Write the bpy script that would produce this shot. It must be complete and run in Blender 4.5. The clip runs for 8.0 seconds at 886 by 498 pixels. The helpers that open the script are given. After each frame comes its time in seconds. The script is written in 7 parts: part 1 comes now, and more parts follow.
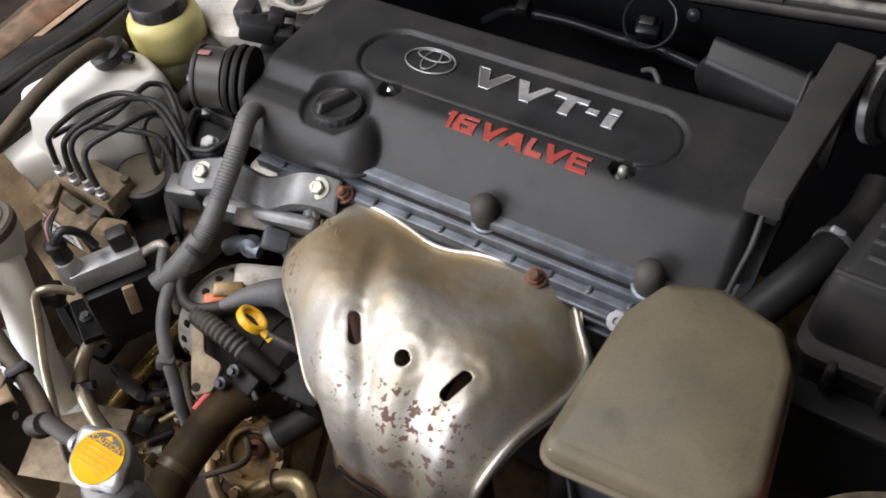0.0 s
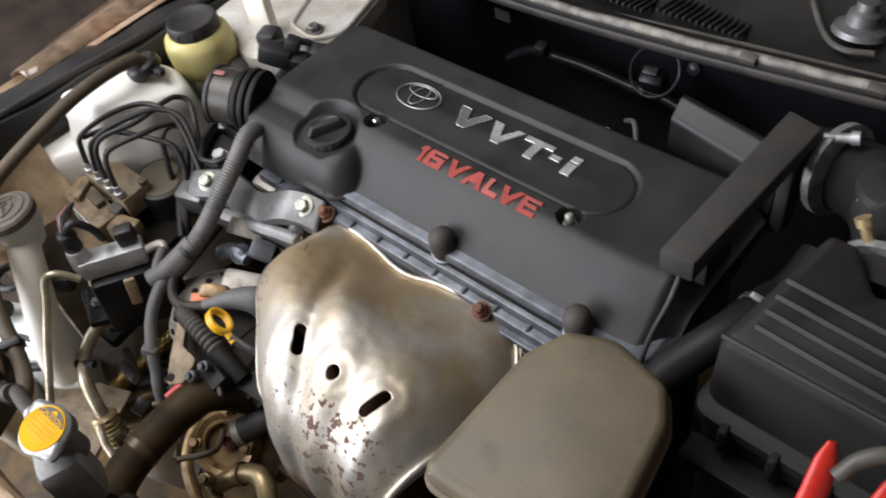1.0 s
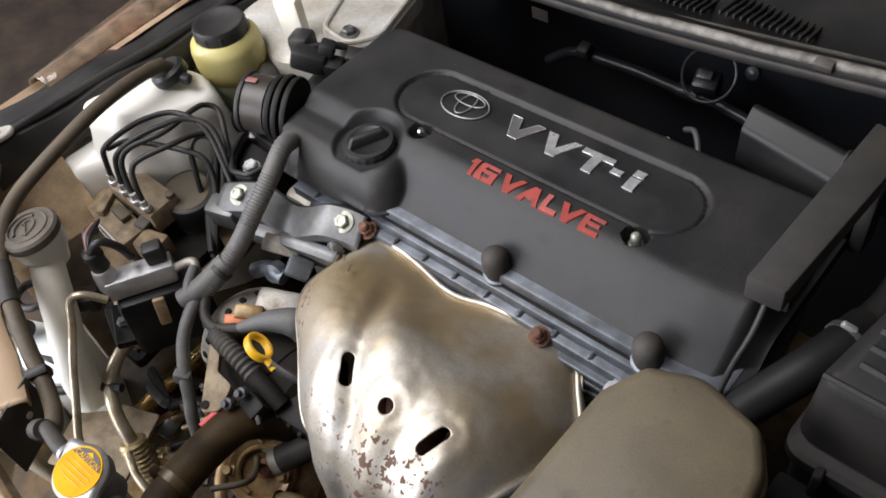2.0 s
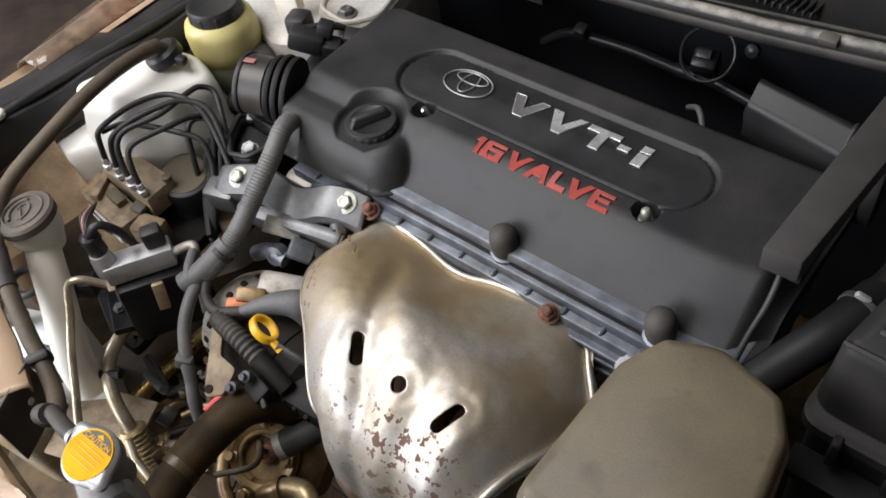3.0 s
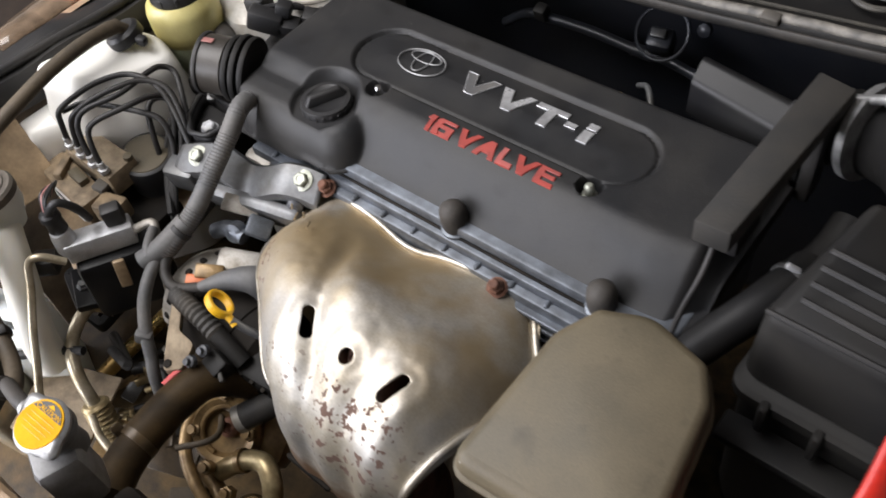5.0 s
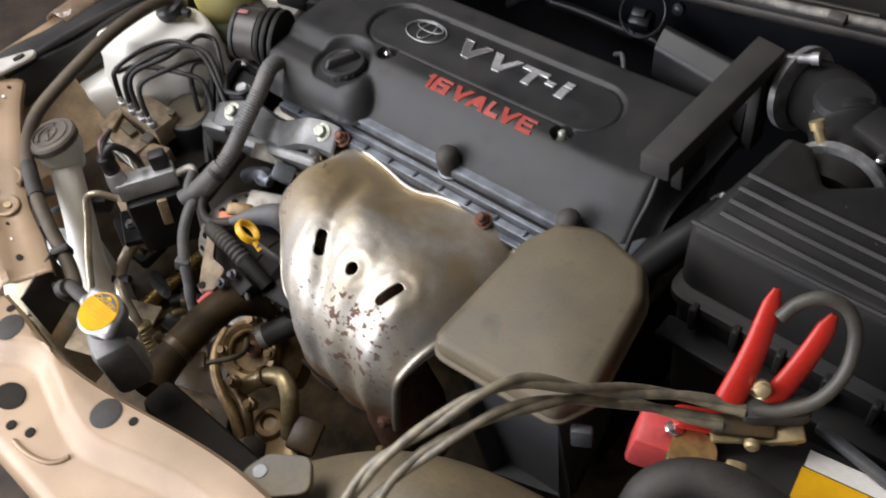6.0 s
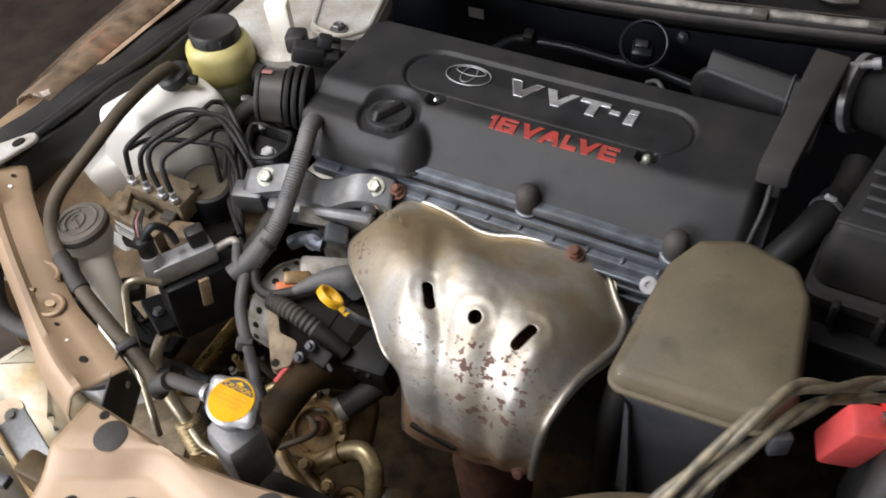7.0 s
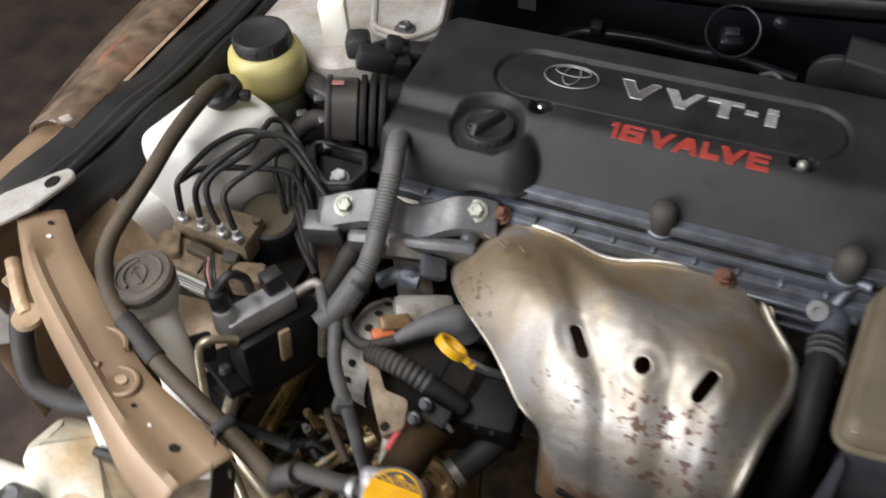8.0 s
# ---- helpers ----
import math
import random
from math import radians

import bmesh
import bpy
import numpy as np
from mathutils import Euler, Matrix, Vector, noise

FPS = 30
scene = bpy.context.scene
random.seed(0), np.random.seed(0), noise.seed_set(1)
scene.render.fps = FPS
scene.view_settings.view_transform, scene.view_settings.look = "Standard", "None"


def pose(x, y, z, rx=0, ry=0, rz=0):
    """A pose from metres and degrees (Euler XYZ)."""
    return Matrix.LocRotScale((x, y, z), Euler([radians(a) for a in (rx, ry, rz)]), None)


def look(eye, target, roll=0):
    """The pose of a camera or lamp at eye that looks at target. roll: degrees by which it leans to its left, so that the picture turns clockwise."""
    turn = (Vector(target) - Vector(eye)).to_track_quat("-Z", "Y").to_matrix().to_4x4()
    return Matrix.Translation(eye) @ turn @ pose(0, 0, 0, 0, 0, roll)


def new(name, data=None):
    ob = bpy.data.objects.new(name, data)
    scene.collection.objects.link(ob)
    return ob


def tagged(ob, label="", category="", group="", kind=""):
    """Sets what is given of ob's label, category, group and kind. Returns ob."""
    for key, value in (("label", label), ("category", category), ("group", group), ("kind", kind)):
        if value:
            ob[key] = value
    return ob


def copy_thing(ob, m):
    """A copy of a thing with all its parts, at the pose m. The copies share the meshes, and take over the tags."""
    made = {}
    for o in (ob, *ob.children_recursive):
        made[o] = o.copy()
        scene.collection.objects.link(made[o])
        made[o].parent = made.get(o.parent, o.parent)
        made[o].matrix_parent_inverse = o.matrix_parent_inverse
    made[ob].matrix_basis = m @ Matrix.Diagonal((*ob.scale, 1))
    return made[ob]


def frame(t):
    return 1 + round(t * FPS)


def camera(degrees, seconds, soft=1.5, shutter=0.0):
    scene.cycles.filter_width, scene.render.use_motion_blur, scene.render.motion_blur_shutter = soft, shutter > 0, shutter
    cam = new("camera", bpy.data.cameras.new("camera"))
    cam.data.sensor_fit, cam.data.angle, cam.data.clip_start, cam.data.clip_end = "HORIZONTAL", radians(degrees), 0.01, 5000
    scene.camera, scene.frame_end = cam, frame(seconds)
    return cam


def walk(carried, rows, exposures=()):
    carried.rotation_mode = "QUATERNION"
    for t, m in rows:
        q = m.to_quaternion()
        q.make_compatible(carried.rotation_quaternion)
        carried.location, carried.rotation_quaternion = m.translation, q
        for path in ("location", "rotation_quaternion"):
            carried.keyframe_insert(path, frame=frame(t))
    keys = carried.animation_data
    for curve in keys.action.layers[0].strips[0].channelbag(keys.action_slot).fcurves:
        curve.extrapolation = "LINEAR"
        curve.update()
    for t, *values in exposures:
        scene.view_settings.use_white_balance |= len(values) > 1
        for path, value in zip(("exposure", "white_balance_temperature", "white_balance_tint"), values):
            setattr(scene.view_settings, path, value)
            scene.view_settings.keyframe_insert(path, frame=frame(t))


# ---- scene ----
cam = camera(54.0, 8.0, soft=1.7, shutter=0.5)
PATH = [
    (0, (0.5, -0.571, 1.536), (-0.298, 0.415, -0.011), -9.2),
    (0.5, (0.569, -0.527, 1.545), (-0.298, 0.417, 0.01), -10.8),
    (0.7, (0.611, -0.5, 1.552), (-0.314, 0.403, 0.026), -11.4),
    (1, (0.651, -0.488, 1.566), (-0.366, 0.369, 0.072), -11.8),
    (1.5, (0.626, -0.463, 1.561), (-0.46, 0.311, 0.071), -15.5),
    (1.7, (0.592, -0.467, 1.556), (-0.467, 0.342, 0.065), -14.0),
    (3, (0.546, -0.507, 1.538), (-0.416, 0.363, 0.015), -11.2),
    (3.5, (0.535, -0.492, 1.536), (-0.417, 0.335, -0.016), -12.0),
    (4, (0.523, -0.489, 1.529), (-0.418, 0.335, -0.032), -11.8),
    (4.2, (0.524, -0.486, 1.523), (-0.412, 0.35, -0.035), -11.2),
    (5.3, (0.648, -0.507, 1.557), (-0.283, 0.352, 0.01), -11.1),
    (5.5, (0.692, -0.54, 1.567), (-0.262, 0.293, 0.019), -11.6),
    (5.7, (0.725, -0.547, 1.573), (-0.261, 0.245, 0.023), -12.7),
    (5.9, (0.736, -0.568, 1.594), (-0.258, 0.229, 0.052), -12.8),
    (6, (0.732, -0.588, 1.6), (-0.26, 0.24, 0.074), -11.9),
    (6.2, (0.691, -0.627, 1.616), (-0.278, 0.238, 0.095), -11.4),
    (6.5, (0.588, -0.7, 1.611), (-0.294, 0.33, 0.14), -8.9),
    (7, (0.47, -0.764, 1.597), (-0.253, 0.378, 0.123), -5.9),
    (7.5, (0.398, -0.746, 1.589), (-0.318, 0.345, 0.073), -7.7),
    (8, (0.226, -0.729, 1.531), (-0.364, 0.456, 0.032), -4.8),
]
walk(cam, [(t, look(eye, target, roll)) for t, eye, target, roll in PATH],
     [(0, 0.06), (4, 0.06), (5.5, 0.2), (6, 0.1), (6.5, 0.14), (7, 0.02), (8, -0.18)])

# ---- world, sun, large lights ----
world = bpy.data.worlds.new("world")
scene.world = world
world.use_nodes = True
wn = world.node_tree
sky = wn.nodes.new("ShaderNodeTexSky")
sky.sky_type, sky.sun_disc = "NISHITA", False
sky.sun_elevation, sky.sun_rotation = radians(40), radians(200)
wn.nodes["Background"].inputs["Strength"].default_value = 0.12
wn.links.new(sky.outputs["Color"], wn.nodes["Background"].inputs["Color"])


def lamp(name, kind, m, energy, color, **settings):
    data = bpy.data.lights.new(name, kind)
    data.energy, data.color = energy, color
    if "size" in settings:
        data.shape, data.size, data.size_y = "RECTANGLE", settings["size"], settings["size_y"]
    if "angle" in settings:
        data.angle = settings["angle"]
    ob = new(name, data)
    ob.matrix_world = m
    return ob


lamp("sun", "SUN", look((-3, -6, 6), (0, 0, 0.9)), 2.0, (1.0, 0.95, 0.86), angle=radians(0.5))
# area lamps: one for daylight from the unseen garage door, one added overhead fill
lamp("door_daylight", "AREA", look((-1.9, -2.85, 1.8), (-0.4, 0, 0.9)), 212, (0.98, 0.975, 1.05), size=3.4, size_y=2.3)
lamp("overhead_fill", "AREA", look((-1.0, -0.85, 2.95), (-0.9, -0.7, 0)), 76, (1.0, 0.975, 0.98), size=1.6, size_y=1.6)
scene.view_settings.exposure = 0.0

# ---- materials ----


def material(name, a, b=None, rough=0.5, metal=0.0, big=9.0, fine=220.0, bump=0.15, fine_mix=0.25, rough_var=0.12, coat=0.0, spec=0.5, sub=0.0, trans=0.0):
    """Two colours mixed by coarse and fine noise, with grain in the relief and the gloss."""
    m = bpy.data.materials.new(name)
    m.use_nodes = True
    nt = m.node_tree
    bsdf = nt.nodes["Principled BSDF"]
    b = b or tuple(c * 0.7 for c in a)
    tc = nt.nodes.new("ShaderNodeTexCoord")
    n1, n2 = nt.nodes.new("ShaderNodeTexNoise"), nt.nodes.new("ShaderNodeTexNoise")
    for n, scale, detail in ((n1, big, 6.0), (n2, fine, 3.0)):
        n.inputs["Scale"].default_value, n.inputs["Detail"].default_value = scale, detail
        nt.links.new(tc.outputs["Object"], n.inputs["Vector"])
    ramp = nt.nodes.new("ShaderNodeValToRGB")
    ramp.color_ramp.elements[0].position, ramp.color_ramp.elements[1].position = 0.36, 0.66
    ramp.color_ramp.elements[0].color, ramp.color_ramp.elements[1].color = (*a, 1), (*b, 1)
    nt.links.new(n1.outputs["Fac"], ramp.inputs["Fac"])
    mix = nt.nodes.new("ShaderNodeMix")
    mix.data_type, mix.blend_type = "RGBA", "OVERLAY"
    mix.inputs["Factor"].default_value = fine_mix
    nt.links.new(ramp.outputs["Color"], mix.inputs[6])
    nt.links.new(n2.outputs["Fac"], mix.inputs[7])
    nt.links.new(mix.outputs[2], bsdf.inputs["Base Color"])
    rr = nt.nodes.new("ShaderNodeMapRange")
    rr.inputs["To Min"].default_value, rr.inputs["To Max"].default_value = max(0.02, rough - rough_var), min(1, rough + rough_var)
    nt.links.new(n1.outputs["Fac"], rr.inputs["Value"])
    nt.links.new(rr.outputs["Result"], bsdf.inputs["Roughness"])
    bm_node = nt.nodes.new("ShaderNodeBump")
    bm_node.inputs["Strength"].default_value, bm_node.inputs["Distance"].default_value = bump, 0.0006
    nt.links.new(n2.outputs["Fac"], bm_node.inputs["Height"])
    nt.links.new(bm_node.outputs["Normal"], bsdf.inputs["Normal"])
    bsdf.inputs["Metallic"].default_value = metal
    bsdf.inputs["Coat Weight"].default_value = coat
    bsdf.inputs["Specular IOR Level"].default_value = spec
    if sub:
        bsdf.inputs["Subsurface Weight"].default_value = sub
        bsdf.inputs["Subsurface Radius"].default_value = (0.02, 0.018, 0.014)
        bsdf.inputs["Subsurface Scale"].default_value = 0.4
    bsdf.inputs["Transmission Weight"].default_value = trans
    return m


COVER = material("cover_plastic", (0.0145, 0.015, 0.0165), (0.028, 0.027, 0.026), 0.47, big=11, fine=900, bump=0.6, rough_var=0.1, fine_mix=0.4, spec=0.3)
BLACK = material("black_plastic", (0.02, 0.02, 0.021), (0.032, 0.03, 0.028), 0.48, big=14, fine=500, spec=0.35)
DUSTY = material("dusty_black_plastic", (0.03, 0.029, 0.027), (0.075, 0.066, 0.054), 0.62, big=18, fine=420)
RUBBER = material("rubber", (0.026, 0.025, 0.024), (0.05, 0.045, 0.04), 0.6, big=30, fine=380, bump=0.2, spec=0.28)
# near-black: the shade of holes, slots and deep gaps put into a colour
DARK = material("recess_shade_black", (0.012, 0.011, 0.010), (0.024, 0.02, 0.016), 0.75, big=20, spec=0.12)
FUSE = material("dusty_grey_plastic", (0.078, 0.065, 0.042), (0.11, 0.09, 0.057), 0.55, big=16, fine=600, bump=0.2, spec=0.35)
FUSEB = material("grey_plastic", (0.046, 0.049, 0.057), (0.066, 0.066, 0.068), 0.42, big=20)
AIRBOX = material("airbox_plastic", (0.0105, 0.0105, 0.011), (0.018, 0.017, 0.0155), 0.55, big=12, fine=700, bump=0.3, spec=0.2)
GLOSSBLACK = material("smooth_black_plastic", (0.009, 0.009, 0.01), (0.014, 0.014, 0.014), 0.36, big=12, fine=600, bump=0.15, spec=0.2)
STRIP = material("foam_strip", (0.018, 0.0172, 0.016), (0.029, 0.026, 0.022), 0.8, big=25, fine=500, bump=0.4)
ALU = material("cast_aluminium", (0.62, 0.635, 0.66), (0.42, 0.42, 0.42), 0.42, metal=0.4, big=40, fine=500, bump=0.4)
ALUD = material("dirty_aluminium", (0.4, 0.38, 0.345), (0.18, 0.155, 0.12), 0.55, metal=0.5, big=45, fine=400, bump=0.5)
STEEL = material("grey_steel", (0.16, 0.165, 0.172), (0.1, 0.098, 0.092), 0.42, metal=0.5, big=30)
ZINC = material("zinc_bolt", (0.4, 0.41, 0.35), (0.26, 0.27, 0.23), 0.5, metal=0.6, big=90)
WORN = material("worn_silver", (0.36, 0.365, 0.37), (0.2, 0.2, 0.2), 0.42, metal=0.5, big=60, bump=0.05)
PIPE = material("grey_coated_pipe", (0.035, 0.04, 0.05), (0.025, 0.026, 0.03), 0.34, metal=0.2, big=30)
COWLSTRIP = material("dust_streaked_rubber", (0.05, 0.047, 0.043), (0.2, 0.185, 0.16), 0.6, big=45, fine=300, bump=0.25, fine_mix=0.4)
BAYBLACK = material("black_bay_paint", (0.012, 0.014, 0.019), (0.02, 0.021, 0.025), 0.4, big=12, fine=250, bump=0.1, spec=0.3)
SILVER = material("silver_letter", (0.62, 0.63, 0.64), (0.4, 0.4, 0.41), 0.3, metal=0.55, big=60, bump=0.05)
CHROME = material("chrome", (0.78, 0.79, 0.8), (0.55, 0.55, 0.56), 0.16, metal=1.0, big=60, rough_var=0.08, bump=0.05)
RED = material("red_letter_paint", (0.29, 0.036, 0.026), (0.2, 0.028, 0.022), 0.42, big=60, bump=0.1)
WHITE = material("white_tank_plastic", (0.88, 0.865, 0.8), (0.82, 0.79, 0.68), 0.38, big=7, fine=300, bump=0.08, sub=0.3, fine_mix=0.08)
MILKY = material("milky_plastic", (0.76, 0.8, 0.8), (0.68, 0.68, 0.6), 0.42, big=6, fine=300, bump=0.08, sub=0.3, fine_mix=0.08)
YELLOW_PL = material("aged_yellow_plastic", (0.56, 0.5, 0.22), (0.45, 0.39, 0.14), 0.35, big=10, fine=300, bump=0.08, sub=0.25, fine_mix=0.08)
TAN = material("tan_car_paint", (0.29, 0.2, 0.12), (0.215, 0.145, 0.085), 0.5, metal=0.15, big=10, fine=900, bump=0.05, coat=0.1, rough_var=0.1, fine_mix=0.12)
GRIME = material("grimy_inner_wing_paint", (0.2, 0.16, 0.115), (0.085, 0.07, 0.055), 0.6, big=20, fine=200, bump=0.3)
APRON = material("dirty_tan_paint", (0.5, 0.365, 0.225), (0.27, 0.195, 0.12), 0.45, metal=0.1, big=24, coat=0.15)
CREAM = material("cream_body_paint", (0.47, 0.465, 0.44), (0.33, 0.3, 0.25), 0.42, metal=0.1, big=20, coat=0.2)
# silver pipe: its golden highlight is mixed into the base colour
WARMALU = material("gold_lit_aluminium_pipe", (0.56, 0.5, 0.38), (0.36, 0.3, 0.2), 0.36, metal=0.6, big=40, fine=400)
DUSTBROWN = material("brown_dusted_metal", (0.24, 0.175, 0.105), (0.12, 0.087, 0.052), 0.6, metal=0.1, big=60, fine=300, bump=0.5)
OILDARK = material("oil_soaked_steel", (0.085, 0.056, 0.026), (0.022, 0.015, 0.008), 0.36, metal=0.2, big=30, fine=260, bump=0.5)
BRASS = material("stained_brass", (0.52, 0.42, 0.24), (0.27, 0.2, 0.1), 0.4, metal=0.6, big=50)
OILY = material("oily_metal", (0.33, 0.22, 0.1), (0.12, 0.076, 0.034), 0.34, metal=0.35, big=35, fine=260, bump=0.5)
RUST = material("rusty_steel", (0.17, 0.075, 0.045), (0.1, 0.05, 0.035), 0.75, metal=0.2, big=60, fine=400, bump=0.6)
HOSE = material("dusty_hose", (0.06, 0.048, 0.034), (0.095, 0.074, 0.05), 0.62, big=25, spec=0.3)
BROWNHOSE = material("brown_dusty_rubber", (0.046, 0.029, 0.012), (0.02, 0.013, 0.006), 0.62, big=30, fine=300, bump=0.3, spec=0.15)
GREYHOSE = material("grey_conduit", (0.08, 0.081, 0.083), (0.115, 0.11, 0.104), 0.6, big=25)
SNORK = material("dusty_duct_plastic", (0.085, 0.074, 0.052), (0.155, 0.12, 0.068), 0.55, big=14)
CABLE = material("grey_cable_jacket", (0.04, 0.038, 0.034), (0.07, 0.064, 0.052), 0.5, big=40, fine=300)
TWIN = material("dusty_twin_cable", (0.1, 0.09, 0.07), (0.22, 0.185, 0.12), 0.42, big=70, fine=200, bump=0.25)
HEAD = material("blue_grey_casting", (0.16, 0.178, 0.205), (0.085, 0.092, 0.102), 0.46, metal=0.6, big=40, fine=500, bump=0.4)
CAPDUST = material("dusty_cap_rubber", (0.065, 0.056, 0.046), (0.115, 0.098, 0.078), 0.75, big=30)
CAPYEL = material("yellow_label", (0.7, 0.38, 0.008), (0.6, 0.31, 0.008), 0.7, big=40, bump=0.05, fine_mix=0.05, spec=0.15)
DIPYEL = material("yellow_plastic", (0.66, 0.38, 0.012), (0.55, 0.3, 0.012), 0.4, big=40, bump=0.05)
INK = material("black_ink", (0.02, 0.018, 0.015), (0.03, 0.028, 0.02), 0.5)
REDPL = material("red_plastic", (0.46, 0.02, 0.011), (0.36, 0.015, 0.009), 0.4, big=20, bump=0.06)
REDDULL = material("faded_red_plastic", (0.5, 0.06, 0.055), (0.38, 0.045, 0.045), 0.5, big=20)
PINK = material("red_paint_mark", (0.7, 0.13, 0.13), (0.6, 0.09, 0.09), 0.5)
GREEN = material("green_felt", (0.03, 0.3, 0.05), (0.03, 0.2, 0.04), 0.8)
ORANGE = material("orange_plastic", (0.62, 0.17, 0.05), (0.48, 0.12, 0.035), 0.45)
PAPER = material("white_sticker", (0.72, 0.7, 0.66), (0.62, 0.6, 0.56), 0.5, bump=0.05)
WHITER = material("bright_white_plastic", (0.9, 0.89, 0.85), (0.84, 0.82, 0.75), 0.36, big=7, fine=300, bump=0.06, fine_mix=0.06)
LEAD = material("copper_terminal", (0.5, 0.33, 0.13), (0.3, 0.18, 0.08), 0.45, metal=0.8, big=70)
STAINED = material("stained_milky_plastic", (0.56, 0.57, 0.49), (0.46, 0.34, 0.19), 0.5, big=11, fine=120, bump=0.1, sub=0.2)
GROUND = material("dirt_floor", (0.038, 0.024, 0.015), (0.013, 0.008, 0.005), 0.85, big=9, fine=60, bump=0.6)
PLASTER = material("plain_wall", (0.5, 0.47, 0.43), (0.42, 0.39, 0.35), 0.85, big=2, fine=80)


def lens_material():
    m = material("clear_headlamp_lens", (0.3, 0.225, 0.16), (0.13, 0.095, 0.065), 0.14, big=34, fine=90, trans=0.55, rough_var=0.08, bump=0.12, spec=0.5)
    return m


LENS = lens_material()
REFLECT = material("bronze_reflector", (0.5, 0.39, 0.28), (0.26, 0.18, 0.12), 0.4, metal=0.2, big=18, fine=60, bump=0.3)


def shield_material():
    """Pressed heat shield: aluminised steel with straw-coloured heat tint and rust freckles over its lower half."""
    m = material("heat_shield_steel", (0.5, 0.485, 0.455), (0.43, 0.385, 0.305), 0.56, metal=0.82, big=22, fine=350, bump=0.12, rough_var=0.1)
    nt = m.node_tree
    bsdf = nt.nodes["Principled BSDF"]
    tc = nt.nodes.new("ShaderNodeTexCoord")
    sep = nt.nodes.new("ShaderNodeSeparateXYZ")
    nt.links.new(tc.outputs["Object"], sep.inputs[0])
    base = bsdf.inputs["Base Color"].links[0].from_socket
    rough = bsdf.inputs["Roughness"].links[0].from_socket

    def noise_tex(scale, detail=3.0):
        n = nt.nodes.new("ShaderNodeTexNoise")
        n.inputs["Scale"].default_value, n.inputs["Detail"].default_value = scale, detail
        nt.links.new(tc.outputs["Object"], n.inputs["Vector"])
        return n.outputs["Fac"]

    def ranged(value, a, b, lo=0.0, hi=1.0):
        r = nt.nodes.new("ShaderNodeMapRange")
        r.interpolation_type = "SMOOTHSTEP"
        for key, v in (("From Min", a), ("From Max", b), ("To Min", lo), ("To Max", hi)):
            r.inputs[key].default_value = v
        nt.links.new(value, r.inputs["Value"])
        return r.outputs["Result"]

    def op(kind, a, b):
        n = nt.nodes.new("ShaderNodeMath")
        n.operation = kind
        for i, v in enumerate((a, b)):
            if isinstance(v, (int, float)):
                n.inputs[i].default_value = v
            else:
                nt.links.new(v, n.inputs[i])
        return n.outputs[0]

    def mixed(fac, a, color):
        n = nt.nodes.new("ShaderNodeMix")
        n.data_type = "RGBA"
        nt.links.new(fac, n.inputs["Factor"])
        nt.links.new(a, n.inputs[6])
        n.inputs[7].default_value = (*color, 1)
        return n.outputs[2]

    # straw tint on the upper part
    tint = op("MULTIPLY", ranged(noise_tex(9.0), 0.3, 0.58), ranged(sep.outputs["Y"], -0.3, -0.17))
    color = mixed(op("MULTIPLY", tint, 0.85), base, (0.36, 0.262, 0.132))
    # freckles: mostly between the slots and the foot
    middle = op("MULTIPLY", ranged(sep.outputs["X"], 0.17, 0.205), ranged(sep.outputs["X"], 0.29, 0.255))
    band = op("MULTIPLY", op("MULTIPLY", ranged(sep.outputs["Y"], -0.262, -0.3), ranged(sep.outputs["Z"], 0.745, 0.8)), op("ADD", 0.62, op("MULTIPLY", middle, 0.5)))
    left = op("MULTIPLY", ranged(sep.outputs["X"], 0.06, 0.0), ranged(sep.outputs["Y"], -0.15, -0.2))
    spread = op("ADD", op("MAXIMUM", band, left), ranged(noise_tex(14.0), 0.52, 0.75, 0.0, 0.3))
    small = ranged(op("ADD", noise_tex(120.0, 2.5), op("MULTIPLY", spread, 0.1)), 0.712, 0.732)
    large = ranged(op("ADD", noise_tex(78.0, 3.0), op("MULTIPLY", spread, 0.105)), 0.733, 0.747)
    dots = op("MAXIMUM", small, large)
    foot = ranged(op("ADD", sep.outputs["Z"], op("MULTIPLY", noise_tex(60.0), 0.05)), 0.8, 0.75)
    freckles = op("MULTIPLY", dots, op("MINIMUM", spread, 1.0))
    color = mixed(foot, color, (0.17, 0.098, 0.052))
    color = mixed(freckles, color, (0.13, 0.08, 0.062))
    rust = op("MAXIMUM", freckles, foot)
    nt.links.new(color, bsdf.inputs["Base Color"])
    nt.links.new(op("SUBTRACT", 0.75, op("MULTIPLY", rust, 0.6)), bsdf.inputs["Metallic"])
    nt.links.new(op("ADD", rough, op("MULTIPLY", rust, 0.35)), bsdf.inputs["Roughness"])
    return m


SHIELD = shield_material()
CANGREY = material("dusty_can_paint", (0.034, 0.03, 0.026), (0.052, 0.045, 0.037), 0.42, big=20, fine=500, bump=0.1)
FADED = material("faded_pink_label", (0.42, 0.2, 0.18), (0.3, 0.13, 0.12), 0.5, big=60)
GREENISH = material("green_stained_plastic", (0.36, 0.39, 0.26), (0.22, 0.25, 0.16), 0.4, big=20, sub=0.1)
TANKGREY = material("dusty_grey_tank_plastic", (0.2, 0.2, 0.2), (0.13, 0.125, 0.115), 0.5, big=30, fine=300)
# the rail's bright gold reflection is put into this base colour
GOLD = material("gold_glint_steel", (0.72, 0.52, 0.2), (0.42, 0.28, 0.1), 0.28, metal=0.85, big=50, fine=300)
DUSTTAN = material("dust_caked_metal", (0.3, 0.235, 0.155), (0.16, 0.12, 0.078), 0.7, big=50, fine=260, bump=0.4)
